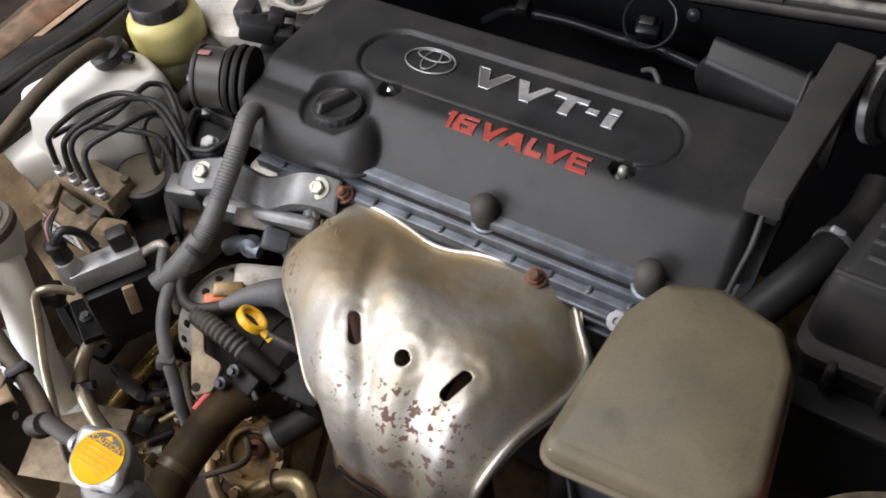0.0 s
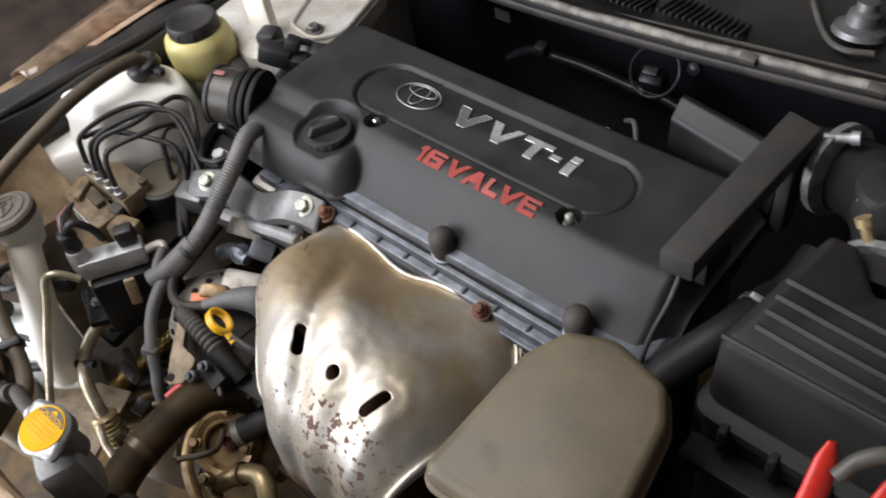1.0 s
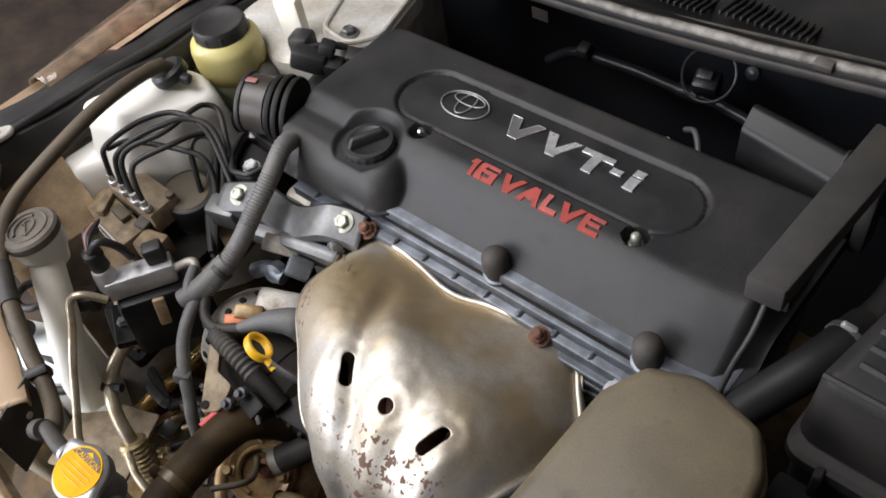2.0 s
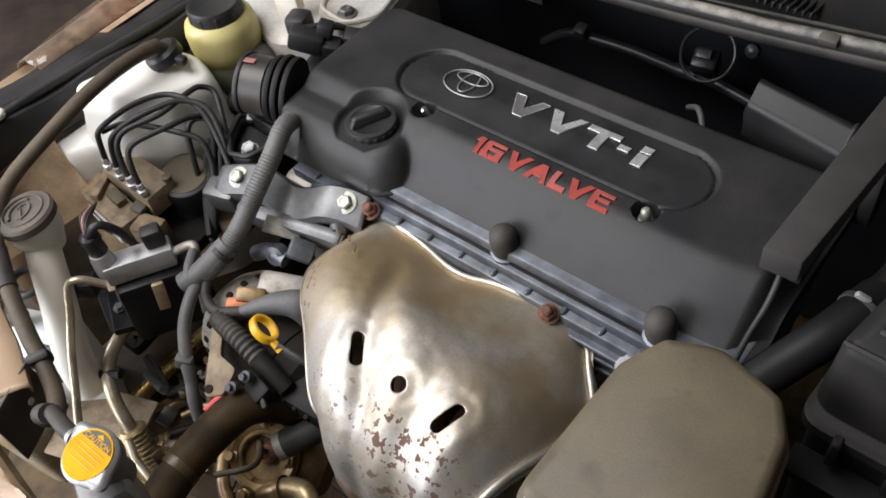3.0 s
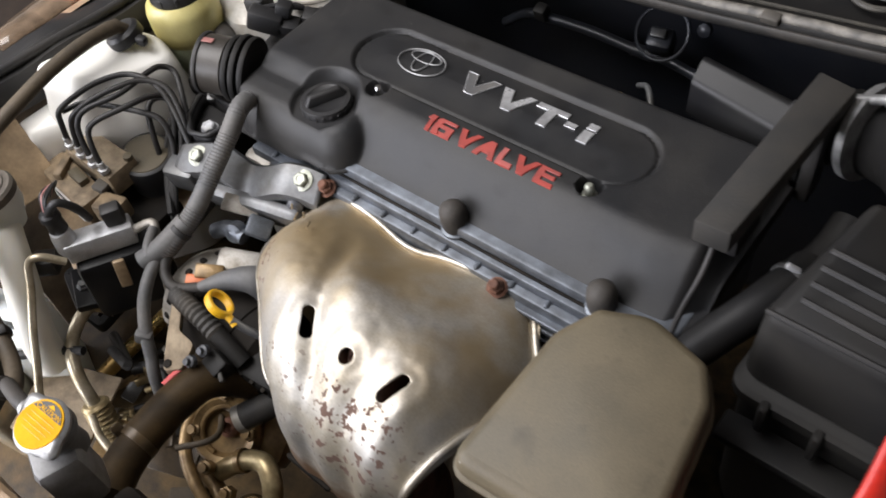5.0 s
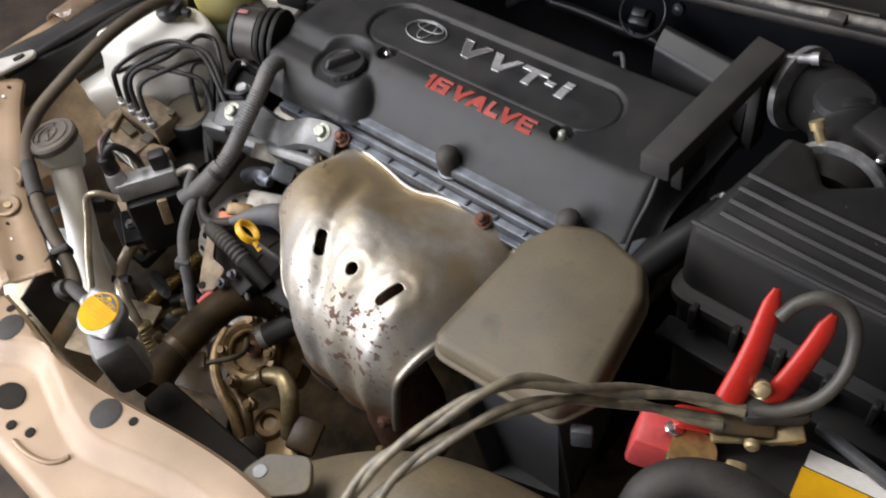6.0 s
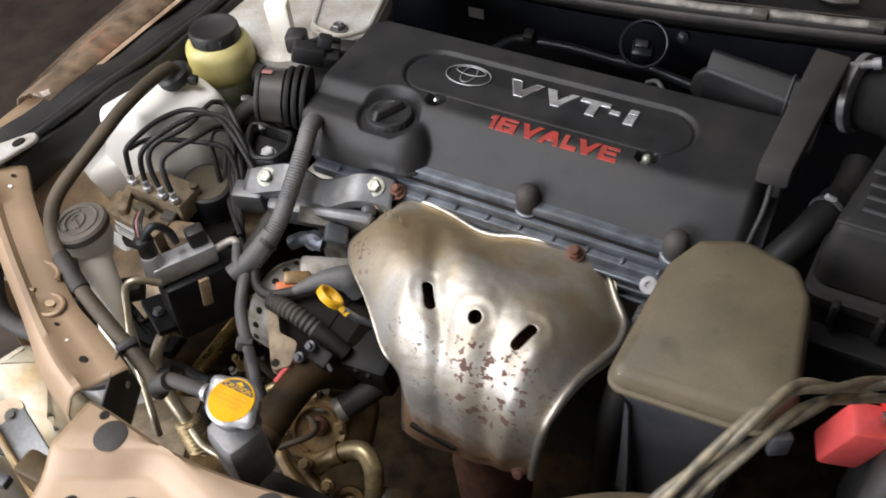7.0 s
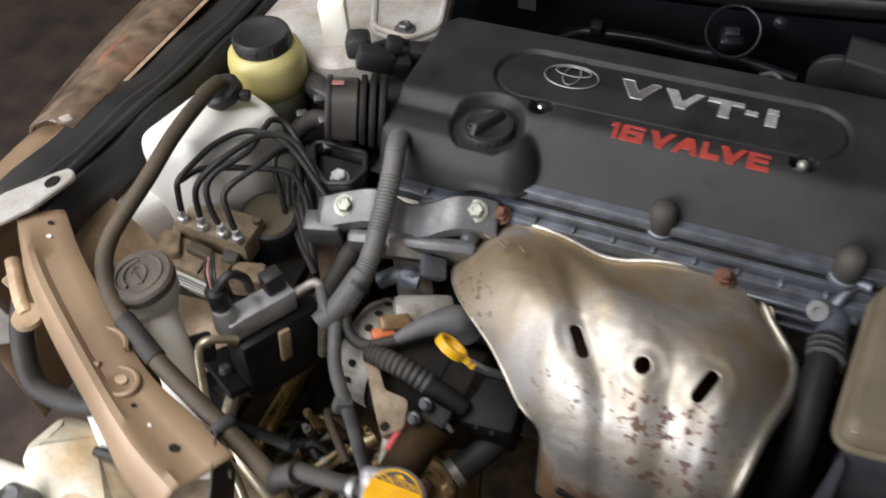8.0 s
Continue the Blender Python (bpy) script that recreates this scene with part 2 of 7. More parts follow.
RIM = material("rolled_steel_rim", (0.56, 0.54, 0.5), (0.36, 0.32, 0.25), 0.44, metal=0.88, big=30, fine=350, bump=0.1)


def specked(m, scale, amount, color, smudge=0.0):
    """Adds scattered pale specks, and soft darker smudges, to a material."""
    nt = m.node_tree
    bsdf = nt.nodes["Principled BSDF"]
    base = bsdf.inputs["Base Color"].links[0].from_socket
    tc, vor = nt.nodes.new("ShaderNodeTexCoord"), nt.nodes.new("ShaderNodeTexVoronoi")
    vor.inputs["Scale"].default_value = scale
    nt.links.new(tc.outputs["Object"], vor.inputs["Vector"])
    near, few, both = (nt.nodes.new("ShaderNodeMath") for _ in range(3))
    near.operation, few.operation, both.operation = "LESS_THAN", "LESS_THAN", "MULTIPLY"
    near.inputs[1].default_value, few.inputs[1].default_value = 0.065, amount
    sep = nt.nodes.new("ShaderNodeSeparateColor")
    nt.links.new(vor.outputs["Distance"], near.inputs[0])
    nt.links.new(vor.outputs["Color"], sep.inputs[0])
    nt.links.new(sep.outputs[0], few.inputs[0])
    nt.links.new(near.outputs[0], both.inputs[0])
    nt.links.new(few.outputs[0], both.inputs[1])
    mix = nt.nodes.new("ShaderNodeMix")
    mix.data_type = "RGBA"
    nt.links.new(both.outputs[0], mix.inputs["Factor"])
    nt.links.new(base, mix.inputs[6])
    mix.inputs[7].default_value = (*color, 1)
    out = mix.outputs[2]
    if smudge:
        n, r, mul = nt.nodes.new("ShaderNodeTexNoise"), nt.nodes.new("ShaderNodeMapRange"), nt.nodes.new("ShaderNodeMix")
        n.inputs["Scale"].default_value, n.inputs["Detail"].default_value = 28.0, 5.0
        nt.links.new(tc.outputs["Object"], n.inputs["Vector"])
        r.inputs["From Min"].default_value, r.inputs["From Max"].default_value = 0.58, 0.75
        r.inputs["To Max"].default_value = smudge
        nt.links.new(n.outputs["Fac"], r.inputs["Value"])
        mul.data_type, mul.blend_type = "RGBA", "MULTIPLY"
        nt.links.new(r.outputs["Result"], mul.inputs["Factor"])
        nt.links.new(out, mul.inputs[6])
        mul.inputs[7].default_value = (0.35, 0.33, 0.3, 1)
        out = mul.outputs[2]
    nt.links.new(out, bsdf.inputs["Base Color"])


specked(COVER, 95.0, 0.03, (0.3, 0.29, 0.27), 0.5)
specked(FUSE, 70.0, 0.05, (0.3, 0.28, 0.24), 0.6)
specked(AIRBOX, 80.0, 0.06, (0.2, 0.19, 0.17), 0.3)
specked(TAN, 60.0, 0.06, (0.16, 0.1, 0.06), 0.12)
specked(APRON, 50.0, 0.1, (0.12, 0.085, 0.055), 0.85)
specked(BLACK, 90.0, 0.08, (0.12, 0.11, 0.1))

# ---- mesh helpers ----


def placed(p):
    """World matrix of an object from its own numbers."""
    up = placed(p.parent) @ p.matrix_parent_inverse if p.parent else Matrix()
    return up @ p.matrix_basis


def part(name, bm, mat, parent=None, label="", sharp=38):
    """Links a bmesh, drawn in world metres, as one mesh object under a thing or a part."""
    me = bpy.data.meshes.new(name)
    bmesh.ops.recalc_face_normals(bm, faces=bm.faces)
    bm.to_mesh(me)
    bm.free()
    me.materials.append(mat)
    me.polygons.foreach_set("use_smooth", [True] * len(me.polygons))
    me.set_sharp_from_angle(angle=radians(sharp))
    ob = new(name, me)
    if parent:
        ob.parent = parent
        ob.matrix_parent_inverse = placed(parent).inverted()
    if label:
        ob["label"] = label
    return ob


def thing(name, at, label, category, group="", kind=""):
    ob = new(name)
    ob.empty_display_size = 0.05
    ob.location = at
    return tagged(ob, label, category, group, kind)


def merge(bm, tmp, m=None):
    if m is not None:
        tmp.transform(m)
    me = bpy.data.meshes.new("tmp")
    tmp.to_mesh(me)
    tmp.free()
    bm.from_mesh(me)
    bpy.data.meshes.remove(me)
    return bm


def box(m, size, bevel=0.002, seg=2, bm=None, taper=1.0):
    """A bevelled box, centred on the pose m; taper scales its top."""
    bm = bm or bmesh.new()
    t = bmesh.new()
    bmesh.ops.create_cube(t, size=1.0)
    for v in t.verts:
        k = taper if v.co.z > 0 else 1.0
        v.co = Vector((v.co.x * size[0] * k, v.co.y * size[1] * k, v.co.z * size[2]))
    if bevel:
        bmesh.ops.bevel(t, geom=t.edges[:], offset=bevel, segments=seg, profile=0.5, affect="EDGES")
    return merge(bm, t, m)


def along(a, b, roll=0.0):
    """A pose at a whose z axis points to b."""
    a, b = Vector(a), Vector(b)
    return Matrix.Translation(a) @ (b - a).to_track_quat("Z", "Y").to_matrix().to_4x4() @ pose(0, 0, 0, 0, 0, roll)


def lathe(m, profile, n=32, bm=None, squash=1.0):
    """Turns (radius, height) pairs round the z axis of m."""
    bm = bm or bmesh.new()
    t = bmesh.new()
    rings = []
    for r, z in profile:
        if r < 1e-5:
            rings.append([t.verts.new((0, 0, z))])
        else:
            rings.append([t.verts.new((r * math.cos(2 * math.pi * i / n), squash * r * math.sin(2 * math.pi * i / n), z)) for i in range(n)])
    for a, b in zip(rings, rings[1:]):
        for i in range(n):
            j = (i + 1) % n
            q = [a[i % len(a)], a[j % len(a)], b[j % len(b)], b[i % len(b)]]
            q = list(dict.fromkeys(q))
            if len(q) > 2:
                t.faces.new(q)
    for ring, flip in ((rings[0], True), (rings[-1], False)):
        if len(ring) > 2:
            t.faces.new(ring[::-1] if flip else ring)
    return merge(bm, t, m)


def spline(points, per=8):
    """Catmull-Rom through points."""
    p = [Vector(q) for q in points]
    p = [2 * p[0] - p[1]] + p + [2 * p[-1] - p[-2]]
    out = []
    for i in range(1, len(p) - 2):
        for k in range(per):
            t = k / per
            a, b, c, d = p[i - 1], p[i], p[i + 1], p[i + 2]
            out.append(0.5 * (2 * b + (c - a) * t + (2 * a - 5 * b + 4 * c - d) * t * t + (3 * b - a - 3 * c + d) * t ** 3))
    return out + [p[-2]]


def tube(points, r, n=12, per=8, bm=None, smooth=True, ridge=0.0, step=0.004):
    """A hose or pipe along points; ridge gives it rings of that height, step metres apart."""
    bm = bm or bmesh.new()
    path = spline(points, per) if smooth else [Vector(q) for q in points]
    if ridge:
        dense, gap = [path[0]], step / 2
        for a, b in zip(path, path[1:]):
            k = max(1, round((b - a).length / gap))
            dense += [a.lerp(b, (i + 1) / k) for i in range(k)]
        path = dense
    up = Vector((0, 0, 1)) if abs((path[1] - path[0]).normalized().z) < 0.9 else Vector((1, 0, 0))
    rings = []
    for i, c in enumerate(path):
        d = (path[min(i + 1, len(path) - 1)] - path[max(i - 1, 0)]).normalized()
        side = d.cross(up).normalized()
        up = side.cross(d).normalized()
        k = r(i / (len(path) - 1)) if callable(r) else r
        k += ridge if ridge and i % 2 else 0
        rings.append([bm.verts.new(c + k * (math.cos(2 * math.pi * j / n) * side + math.sin(2 * math.pi * j / n) * up)) for j in range(n)])
    for a, b in zip(rings, rings[1:]):
        for j in range(n):
            bm.faces.new((a[j], a[(j + 1) % n], b[(j + 1) % n], b[j]))
    bm.faces.new(rings[0][::-1])
    bm.faces.new(rings[-1])
    return bm


def rounded(points, r, n=5):
    """A closed 2D outline with its corners rounded."""
    out = []
    k = len(points)
    for i in range(k):
        p, q, s = (Vector(points[j % k]) for j in (i - 1, i, i + 1))
        a, b = (p - q).normalized(), (s - q).normalized()
        rad = r[i] if isinstance(r, (list, tuple)) else r
        half = a.angle(b) / 2
        d = min(rad / math.tan(half), 0.49 * min((p - q).length, (s - q).length))
        for j in range(n + 1):
            t = j / n
            out.append((1 - t) ** 2 * (q + a * d) + 2 * t * (1 - t) * q + t * t * (q + b * d))
    return out


def grown(outline, d):
    """The outline moved outwards by d (inwards: minus)."""
    k = len(outline)
    area = sum(outline[i].x * outline[(i + 1) % k].y - outline[(i + 1) % k].x * outline[i].y for i in range(k))
    s = 1 if area > 0 else -1
    res = []
    for i in range(k):
        e = outline[(i + 1) % k] - outline[i - 1]
        res.append(outline[i] + Vector((e.y, -e.x)).normalized() * d * s)
    return res


def loft(outline, levels, lift=None, bm=None):
    """Stacks copies of an outline: levels of (growth, z); lift(x, y) is added to z. Both ends are closed."""
    bm = bm or bmesh.new()
    rings = []
    for d, z in levels:
        ring = grown(outline, d) if d else outline
        rings.append([bm.verts.new((p.x, p.y, z + (lift(p.x, p.y) if lift else 0))) for p in ring])
    k = len(outline)
    for a, b in zip(rings, rings[1:]):
        for i in range(k):
            bm.faces.new((a[i], a[(i + 1) % k], b[(i + 1) % k], b[i]))
    bm.faces.new(rings[0][::-1])
    bm.faces.new(rings[-1])
    return bm


def skin(rows, bm=None, closed=False):
    """A sheet through rows of points."""
    bm = bm or bmesh.new()
    v = [[bm.verts.new(p) for p in row] for row in rows]
    for a, b in zip(v, v[1:]):
        for i in range(len(a) - (0 if closed else 1)):
            j = (i + 1) % len(a)
            bm.faces.new((a[i], a[j], b[j], b[i]))
    return bm


def thick(ob, t):
    mod = ob.modifiers.new("thickness", "SOLIDIFY")
    mod.thickness, mod.offset = t, -1.0
    return ob


def step(a, b, x):
    t = min(1.0, max(0.0, (x - a) / (b - a)))
    return t * t * (3 - 2 * t)


def table(values, t):
    """Smooth interpolation in an evenly spaced table, t from 0 to 1."""
    n = len(values) - 1
    x = min(max(t, 0.0), 1.0) * n
    i = min(int(x), n - 1)
    f = x - i
    g = lambda j: values[min(max(j, 0), n)]
    a, b, c, d = g(i - 1), g(i), g(i + 1), g(i + 2)
    return 0.5 * (2 * b + (c - a) * f + (2 * a - 5 * b + 4 * c - d) * f * f + (3 * b - a - 3 * c + d) * f ** 3)


def glyph(text, box2d, z, height, mat, parent, name="letter", m=None, fat=0.02):
    """One run of the built-in font, stretched to fill box2d = (x0, y0, x1, y1), standing on z."""
    cu = bpy.data.curves.new("glyph", "FONT")
    cu.body, cu.extrude, cu.offset = text, 0.05, fat
    ob = bpy.data.objects.new("glyph", cu)
    me = ob.to_mesh()
    bm = bmesh.new()
    bm.from_mesh(me)
    ob.to_mesh_clear()
    bpy.data.objects.remove(ob)
    bpy.data.curves.remove(cu)
    bmesh.ops.remove_doubles(bm, verts=bm.verts, dist=1e-5)
    lo = [min(v.co[i] for v in bm.verts) for i in range(3)]
    hi = [max(v.co[i] for v in bm.verts) for i in range(3)]
    x0, y0, x1, y1 = box2d
    for v in bm.verts:
        f = [(v.co[i] - lo[i]) / max(1e-6, hi[i] - lo[i]) for i in range(3)]
        v.co = Vector((x0 + (x1 - x0) * f[0], y0 + (y1 - y0) * f[1], z + height * f[2]))
    if m is not None:
        bm.transform(m)
    return part(name, bm, mat, parent, sharp=30)


def hexbolt(name, m, r, parent, mat=ZINC, flange=1.45, label=""):
    bm = lathe(m, [(r * flange, 0), (r * flange, r * 0.22), (r * 1.1, r * 0.32)], 24)
    lathe(m, [(r * 1.05, r * 0.3), (r * 1.05, r * 1.0), (r * 0.85, r * 1.15), (r * 0.55, r * 1.15), (r * 0.5, r * 1.05), (0, r * 1.03)], 6, bm)
    return part(name, bm, mat, parent, label)

# ---- the ground, and an unseen garage added to enclose it and bounce light ----
ground = part("ground", skin([[(x, y, 0) for x in np.linspace(-60, 60, 13)] for y in np.linspace(-60, 60, 13)]), GROUND)
tagged(ground, "dark brown packed dirt floor", "ground", kind="structure")


# walls and ceiling are unseen, added to close the place and shape its light
def wall(name, at, size, label):
    return tagged(part(name, box(pose(*at), size, 0), PLASTER), label, "wall", kind="structure")


wall("wall_back", (0, 5.1, 1.5), (8.4, 0.2, 3.0), "unseen plain plastered back wall")
wall("wall_west", (-4.1, 1.0, 1.5), (0.2, 8.0, 3.0), "unseen plain plastered side wall")
wall("wall_east", (4.1, 1.0, 1.5), (0.2, 8.0, 3.0), "unseen plain plastered side wall")
wall("wall_front_east", (2.05, -3.1, 1.5), (3.9, 0.2, 3.0), "unseen plain plastered pier beside the door opening")
wall("wall_front_west", (-3.75, -3.1, 1.5), (0.5, 0.2, 3.0), "unseen plain plastered pier beside the door opening")
wall("wall_lintel", (-1.7, -3.1, 2.86), (3.6, 0.2, 0.28), "unseen plain plastered lintel over the door opening")
tagged(part("ceiling", box(pose(0, 1.0, 3.1), (8.6, 8.6, 0.2), 0), PLASTER), "unseen plain ceiling", "ceiling", kind="structure")

# ---- the body round the engine bay ----


def body_shell():
    t = thing("engine_bay_shell", (0.2, 0.1, 0.3), "dark dirty inner walls and floor of the engine bay", "car body", kind="structure")
    part("bay_floor", box(pose(0.2, -0.05, 0.27), (1.6, 1.3, 0.03), 0.005), OILDARK, t)
    part("firewall", box(pose(0.25, 0.44, 0.62), (1.7, 0.03, 0.66), 0.006), BAYBLACK, t)
    part("inner_fender", box(pose(-0.47, 0.05, 0.56, 0, 6), (0.02, 0.8, 0.56), 0.006), GRIME, t, "grimy brown inner wing")
    part("apron_shelf", box(pose(-0.375, -0.22, 0.685, 8, 10, -20), (0.2, 0.16, 0.008), 0.003), APRON, t, "dirty tan painted apron")
    part("apron_shelf", box(pose(-0.265, -0.145, 0.725, 10, 8, 10), (0.1, 0.11, 0.006), 0.002), APRON, t, "dirty tan painted apron")
    part("apron_shelf", box(pose(-0.41, -0.325, 0.815, 0, 48, -8), (0.11, 0.15, 0.006), 0.002), APRON, t, "dirty tan painted apron")
    # unseen right wall, near-black so that the bay's shade sits in its colour
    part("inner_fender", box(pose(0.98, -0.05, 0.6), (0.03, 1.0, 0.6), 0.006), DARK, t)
    part("radiator_front", box(pose(0.3, -0.6, 0.56), (0.95, 0.03, 0.52), 0.006), OILDARK, t)
    return t


body_shell()


def fender():
    """Outer wing: a rolled edge beside the seal, cut back round the lamp, that falls away to the wheel."""
    t = thing("front_fender", (-0.55, 0.2, 0.4), "tan painted front wing of the car beside the bay", "car fender")
    rows = []
    for i in range(61):
        y = -0.36 + 1.5 * i / 60
        w = max(step(0.42, 0.5, y), 1 - step(-0.19, -0.12, y))
        f = 0.02 * step(-0.36, 0.3, y)
        if -0.17 < y < 0.44:
            continue
        rows.append([(-0.512, y, 0.845), (-0.515, y, 0.87), (-0.522 - f * 0.2, y, 0.877), (-0.534 - f * 0.2, y, 0.876), (-0.541 - f * 0.3 - 0.03 * w, y, 0.868 - 0.004 * w),
                     (-0.545 - f - 0.06 * w, y, 0.84), (-0.548 - f - 0.09 * w, y, 0.79), (-0.55 - f - 0.11 * w, y, 0.70), (-0.55 - f - 0.11 * w, y, 0.55), (-0.55 - f - 0.11 * w, y, 0.4)])
    for side in (-1, 1):
        some = [r for r in rows if (r[0][1] - 0.1) * side > 0]
        thick(part("inner_flange", skin([r[:4] for r in some]), TAN, t), 0.002)
        thick(part("wing_panel", skin([r[3:] for r in some]), TAN, t), 0.002)
    return t


fender()


def wing_seal():
    t = thing("rubber_wing_seal", (-0.45, -0.1, 0.86), "black rubber seal along the wing edge", "rubber seal")
    rows = []
    for i in range(40):
        f = i / 39
        y = -0.33 + 1.0 * f
        x = -0.452 - 0.012 * math.sin(f * 3)
        wob = 0.003 * math.sin(f * 40)
        z = 0.9 - 0.03 * step(-0.33, 0.1, y) + wob
        rows.append([(x + 0.03, y, z - 0.045), (x + 0.03, y, z - 0.015), (x + 0.022, y, z), (x + 0.004, y, z + 0.002), (x - 0.012, y, z - 0.008), (x - 0.02, y, z - 0.004), (x - 0.034, y, z - 0.012), (x - 0.046, y, z - 0.009), (x - 0.062, y, z - 0.012), (x - 0.074, y, z - 0.014), (x - 0.08, y, z - 0.03)])
    thick(part("seal_strip", skin(rows), BLACK, t), 0.004)
    part("bead", tube([(-0.442 - 0.012 * math.sin(f * 3), -0.33 + f, 0.905 - 0.03 * step(-0.33, 0.1, -0.33 + f)) for f in np.linspace(0, 1, 16)], 0.006), BLACK, t)
    return t


wing_seal()


def headlamp():
    t = thing("headlamp", (-0.6, -0.02, 0.7), "clear scratched headlamp with an orange marker lamp inside", "car headlight")
    rows, inner = [], []
    for i in range(28):
        f = i / 27
        y = -0.19 + 0.66 * f
        s = 0.3 + 1.0 * math.sin(math.pi * min(1, 0.12 + 0.8 * f)) ** 0.8
        edge = -0.514 - 0.008 * f
        rows.append([(edge, y, 0.882), (edge - 0.04, y, 0.884), (edge - 0.035 - 0.055 * s, y, 0.862), (edge - 0.035 - 0.082 * s, y, 0.826), (edge - 0.035 - 0.096 * s, y, 0.77), (edge - 0.035 - 0.1 * s, y, 0.66)])
        inner.append([(edge - 0.006, y, 0.868), (edge - 0.034, y, 0.866), (edge - 0.035 - 0.038 * s, y, 0.842), (edge - 0.035 - 0.062 * s, y, 0.808), (edge - 0.035 - 0.078 * s, y, 0.755), (edge - 0.035 - 0.085 * s, y, 0.66)])
    lens = thick(part("lens", skin(rows), LENS, t, "clear scratched plastic lens"), 0.003)
    lens.visible_shadow = False
    part("reflector", skin(inner), REFLECT, t, "bronze-tinted reflector bowl")
    part("marker_lamp", lathe(along((-0.572, -0.05, 0.868), (-0.574, 0.0, 0.869)), [(0, -0.03), (0.006, -0.024), (0.009, 0), (0.008, 0.04), (0, 0.055)], 16), ORANGE, t, "orange marker lamp")
    # white tubes stand in for the bright highlights on the lens
    part("highlight_streak", tube([(-0.575, -0.1, 0.853), (-0.605, -0.03, 0.842), (-0.612, 0.08, 0.838), (-0.605, 0.2, 0.84)], 0.004, 8), PAPER, t, "white streak standing in for a lens highlight")
    part("highlight_streak", tube([(-0.56, 0.12, 0.8755), (-0.566, 0.19, 0.8755), (-0.562, 0.27, 0.8755)], 0.008, 8), PAPER, t, "white streak standing in for a lens highlight")
    return t


headlamp()


def corner_bracket():
    t = thing("wing_bracket", (-0.44, -0.33, 0.9), "cream painted bracket with a bolt hole at the wing tip", "bracket")
    out = rounded([(-0.415, -0.285), (-0.435, -0.275), (-0.49, -0.32), (-0.53, -0.38), (-0.49, -0.395), (-0.435, -0.335)], 0.012)
    part("plate", loft(out, [(0, -0.006), (0.0015, -0.004), (0.0015, -0.001), (0, 0.001)], lambda x, y: 0.918 + 0.25 * (x + 0.43)), CREAM, t)
    part("bolt_hole", lathe(pose(-0.436, -0.299, 0.9165, 0, -14), [(0, 0), (0.0085, 0), (0.0085, 0.0032), (0, 0.0032)], 20), DARK, t, "dark bolt hole")
    part("leg", box(pose(-0.52, -0.4, 0.80, 10, 0, 25), (0.05, 0.012, 0.2), 0.004), CREAM, t)
    return t


corner_bracket()


def support_side():
    """Diagonal tan panel that carries the lamp, from the wing tip to the front cross panel."""
    t = thing("lamp_support_panel", (-0.28, -0.43, 0.85), "tan painted sheet-metal lamp support with bolt holes", "body panel")
    inner = [(-0.416, -0.318, 0.903), (-0.36, -0.362, 0.893), (-0.248, -0.433, 0.868), (-0.178, -0.458, 0.857), (-0.12, -0.48, 0.856)]
    outer = [(-0.455, -0.345, 0.905), (-0.387, -0.405, 0.897), (-0.28, -0.472, 0.874), (-0.212, -0.513, 0.86), (-0.152, -0.537, 0.853)]
    a, b = spline(inner, 8), spline(outer, 8)
    rows = []
    for i, (p, q) in enumerate(zip(a, b)):
        f = i / (len(a) - 1)
        d = (q - p)
        ridge = 0.006 * step(0.0, 0.2, f)
        rows.append([p + Vector((0.001, 0.002, -0.012)), p + Vector((0.001, 0.002, -0.003)), p + d * 0.08, p + d * 0.3, p + d * 0.62 + Vector((0, 0, 0.001)),
                     p + d * 0.72 + Vector((0, 0, ridge)), p + d * 0.84 + Vector((0, 0, ridge)), p + d * 0.95, q + d * 0.12 + Vector((0, 0, -0.022)), q + d * 0.2 + Vector((0, 0, -0.06))])
    thick(part("panel", skin(rows), TAN, t), 0.0018)
    def on(f, k, dz=0.0012):
        i = min(int(f * (len(a) - 1)), len(a) - 1)
        return a[i].lerp(b[i], k) + Vector((0, 0, dz))
    for f, k, r, mat, lab in ((0.54, 0.42, 0.0065, APRON, "stained boss"), (0.63, 0.5, 0.0028, DARK, "dark bolt hole"), (0.74, 0.5, 0.0022, PAPER, "pale spot"),
                              (0.86, 0.45, 0.0055, DARK, "dark bolt hole"), (0.14, 0.4, 0.0032, PAPER, "pale spot"), (0.07, 0.3, 0.0035, DARK, "dark bolt hole")):
        part("bolt_hole" if mat is DARK else "pale_spot", lathe(Matrix.Translation(on(f, k)), [(0, 0), (r, 0), (r, 0.0008), (0, 0.0008)], 18, squash=0.7), mat, t, lab)
    # pressed swage round the locating hole
    c = on(0.46, 0.4, -0.0008)
    part("swage", tube([c + Vector((0.03 * math.cos(w) * 0.8, 0.02 * math.sin(w), 0.0)) for w in np.linspace(0.3, 5.2, 13)], 0.0032, 8), TAN, t)
    c = on(0.56, 0.45, -0.0008)
    part("swage", tube([c + Vector((0.018 * math.cos(w), 0.014 * math.sin(w), 0.0)) for w in np.linspace(0, 6.28, 20)], 0.003, 8), TAN, t)
    # dark plate closes the panel's end
    part("end_web", box(pose(-0.13, -0.495, 0.818, 0, 0, -62), (0.07, 0.0025, 0.075), 0.001), DUSTY, t, "dark end web")
    # two bright holes in the web, drawn as white discs on it
    for y, z in ((-0.486, 0.83), (-0.5, 0.823)):
        part("pale_spot", lathe(along((-0.125 + 0.5 * (y + 0.486), y, z), (-0.115 + 0.5 * (y + 0.486), y + 0.005, z)), [(0, 0), (0.004, 0), (0.004, 0.001), (0, 0.001)], 12), PAPER, t, "pale spot")
    return t


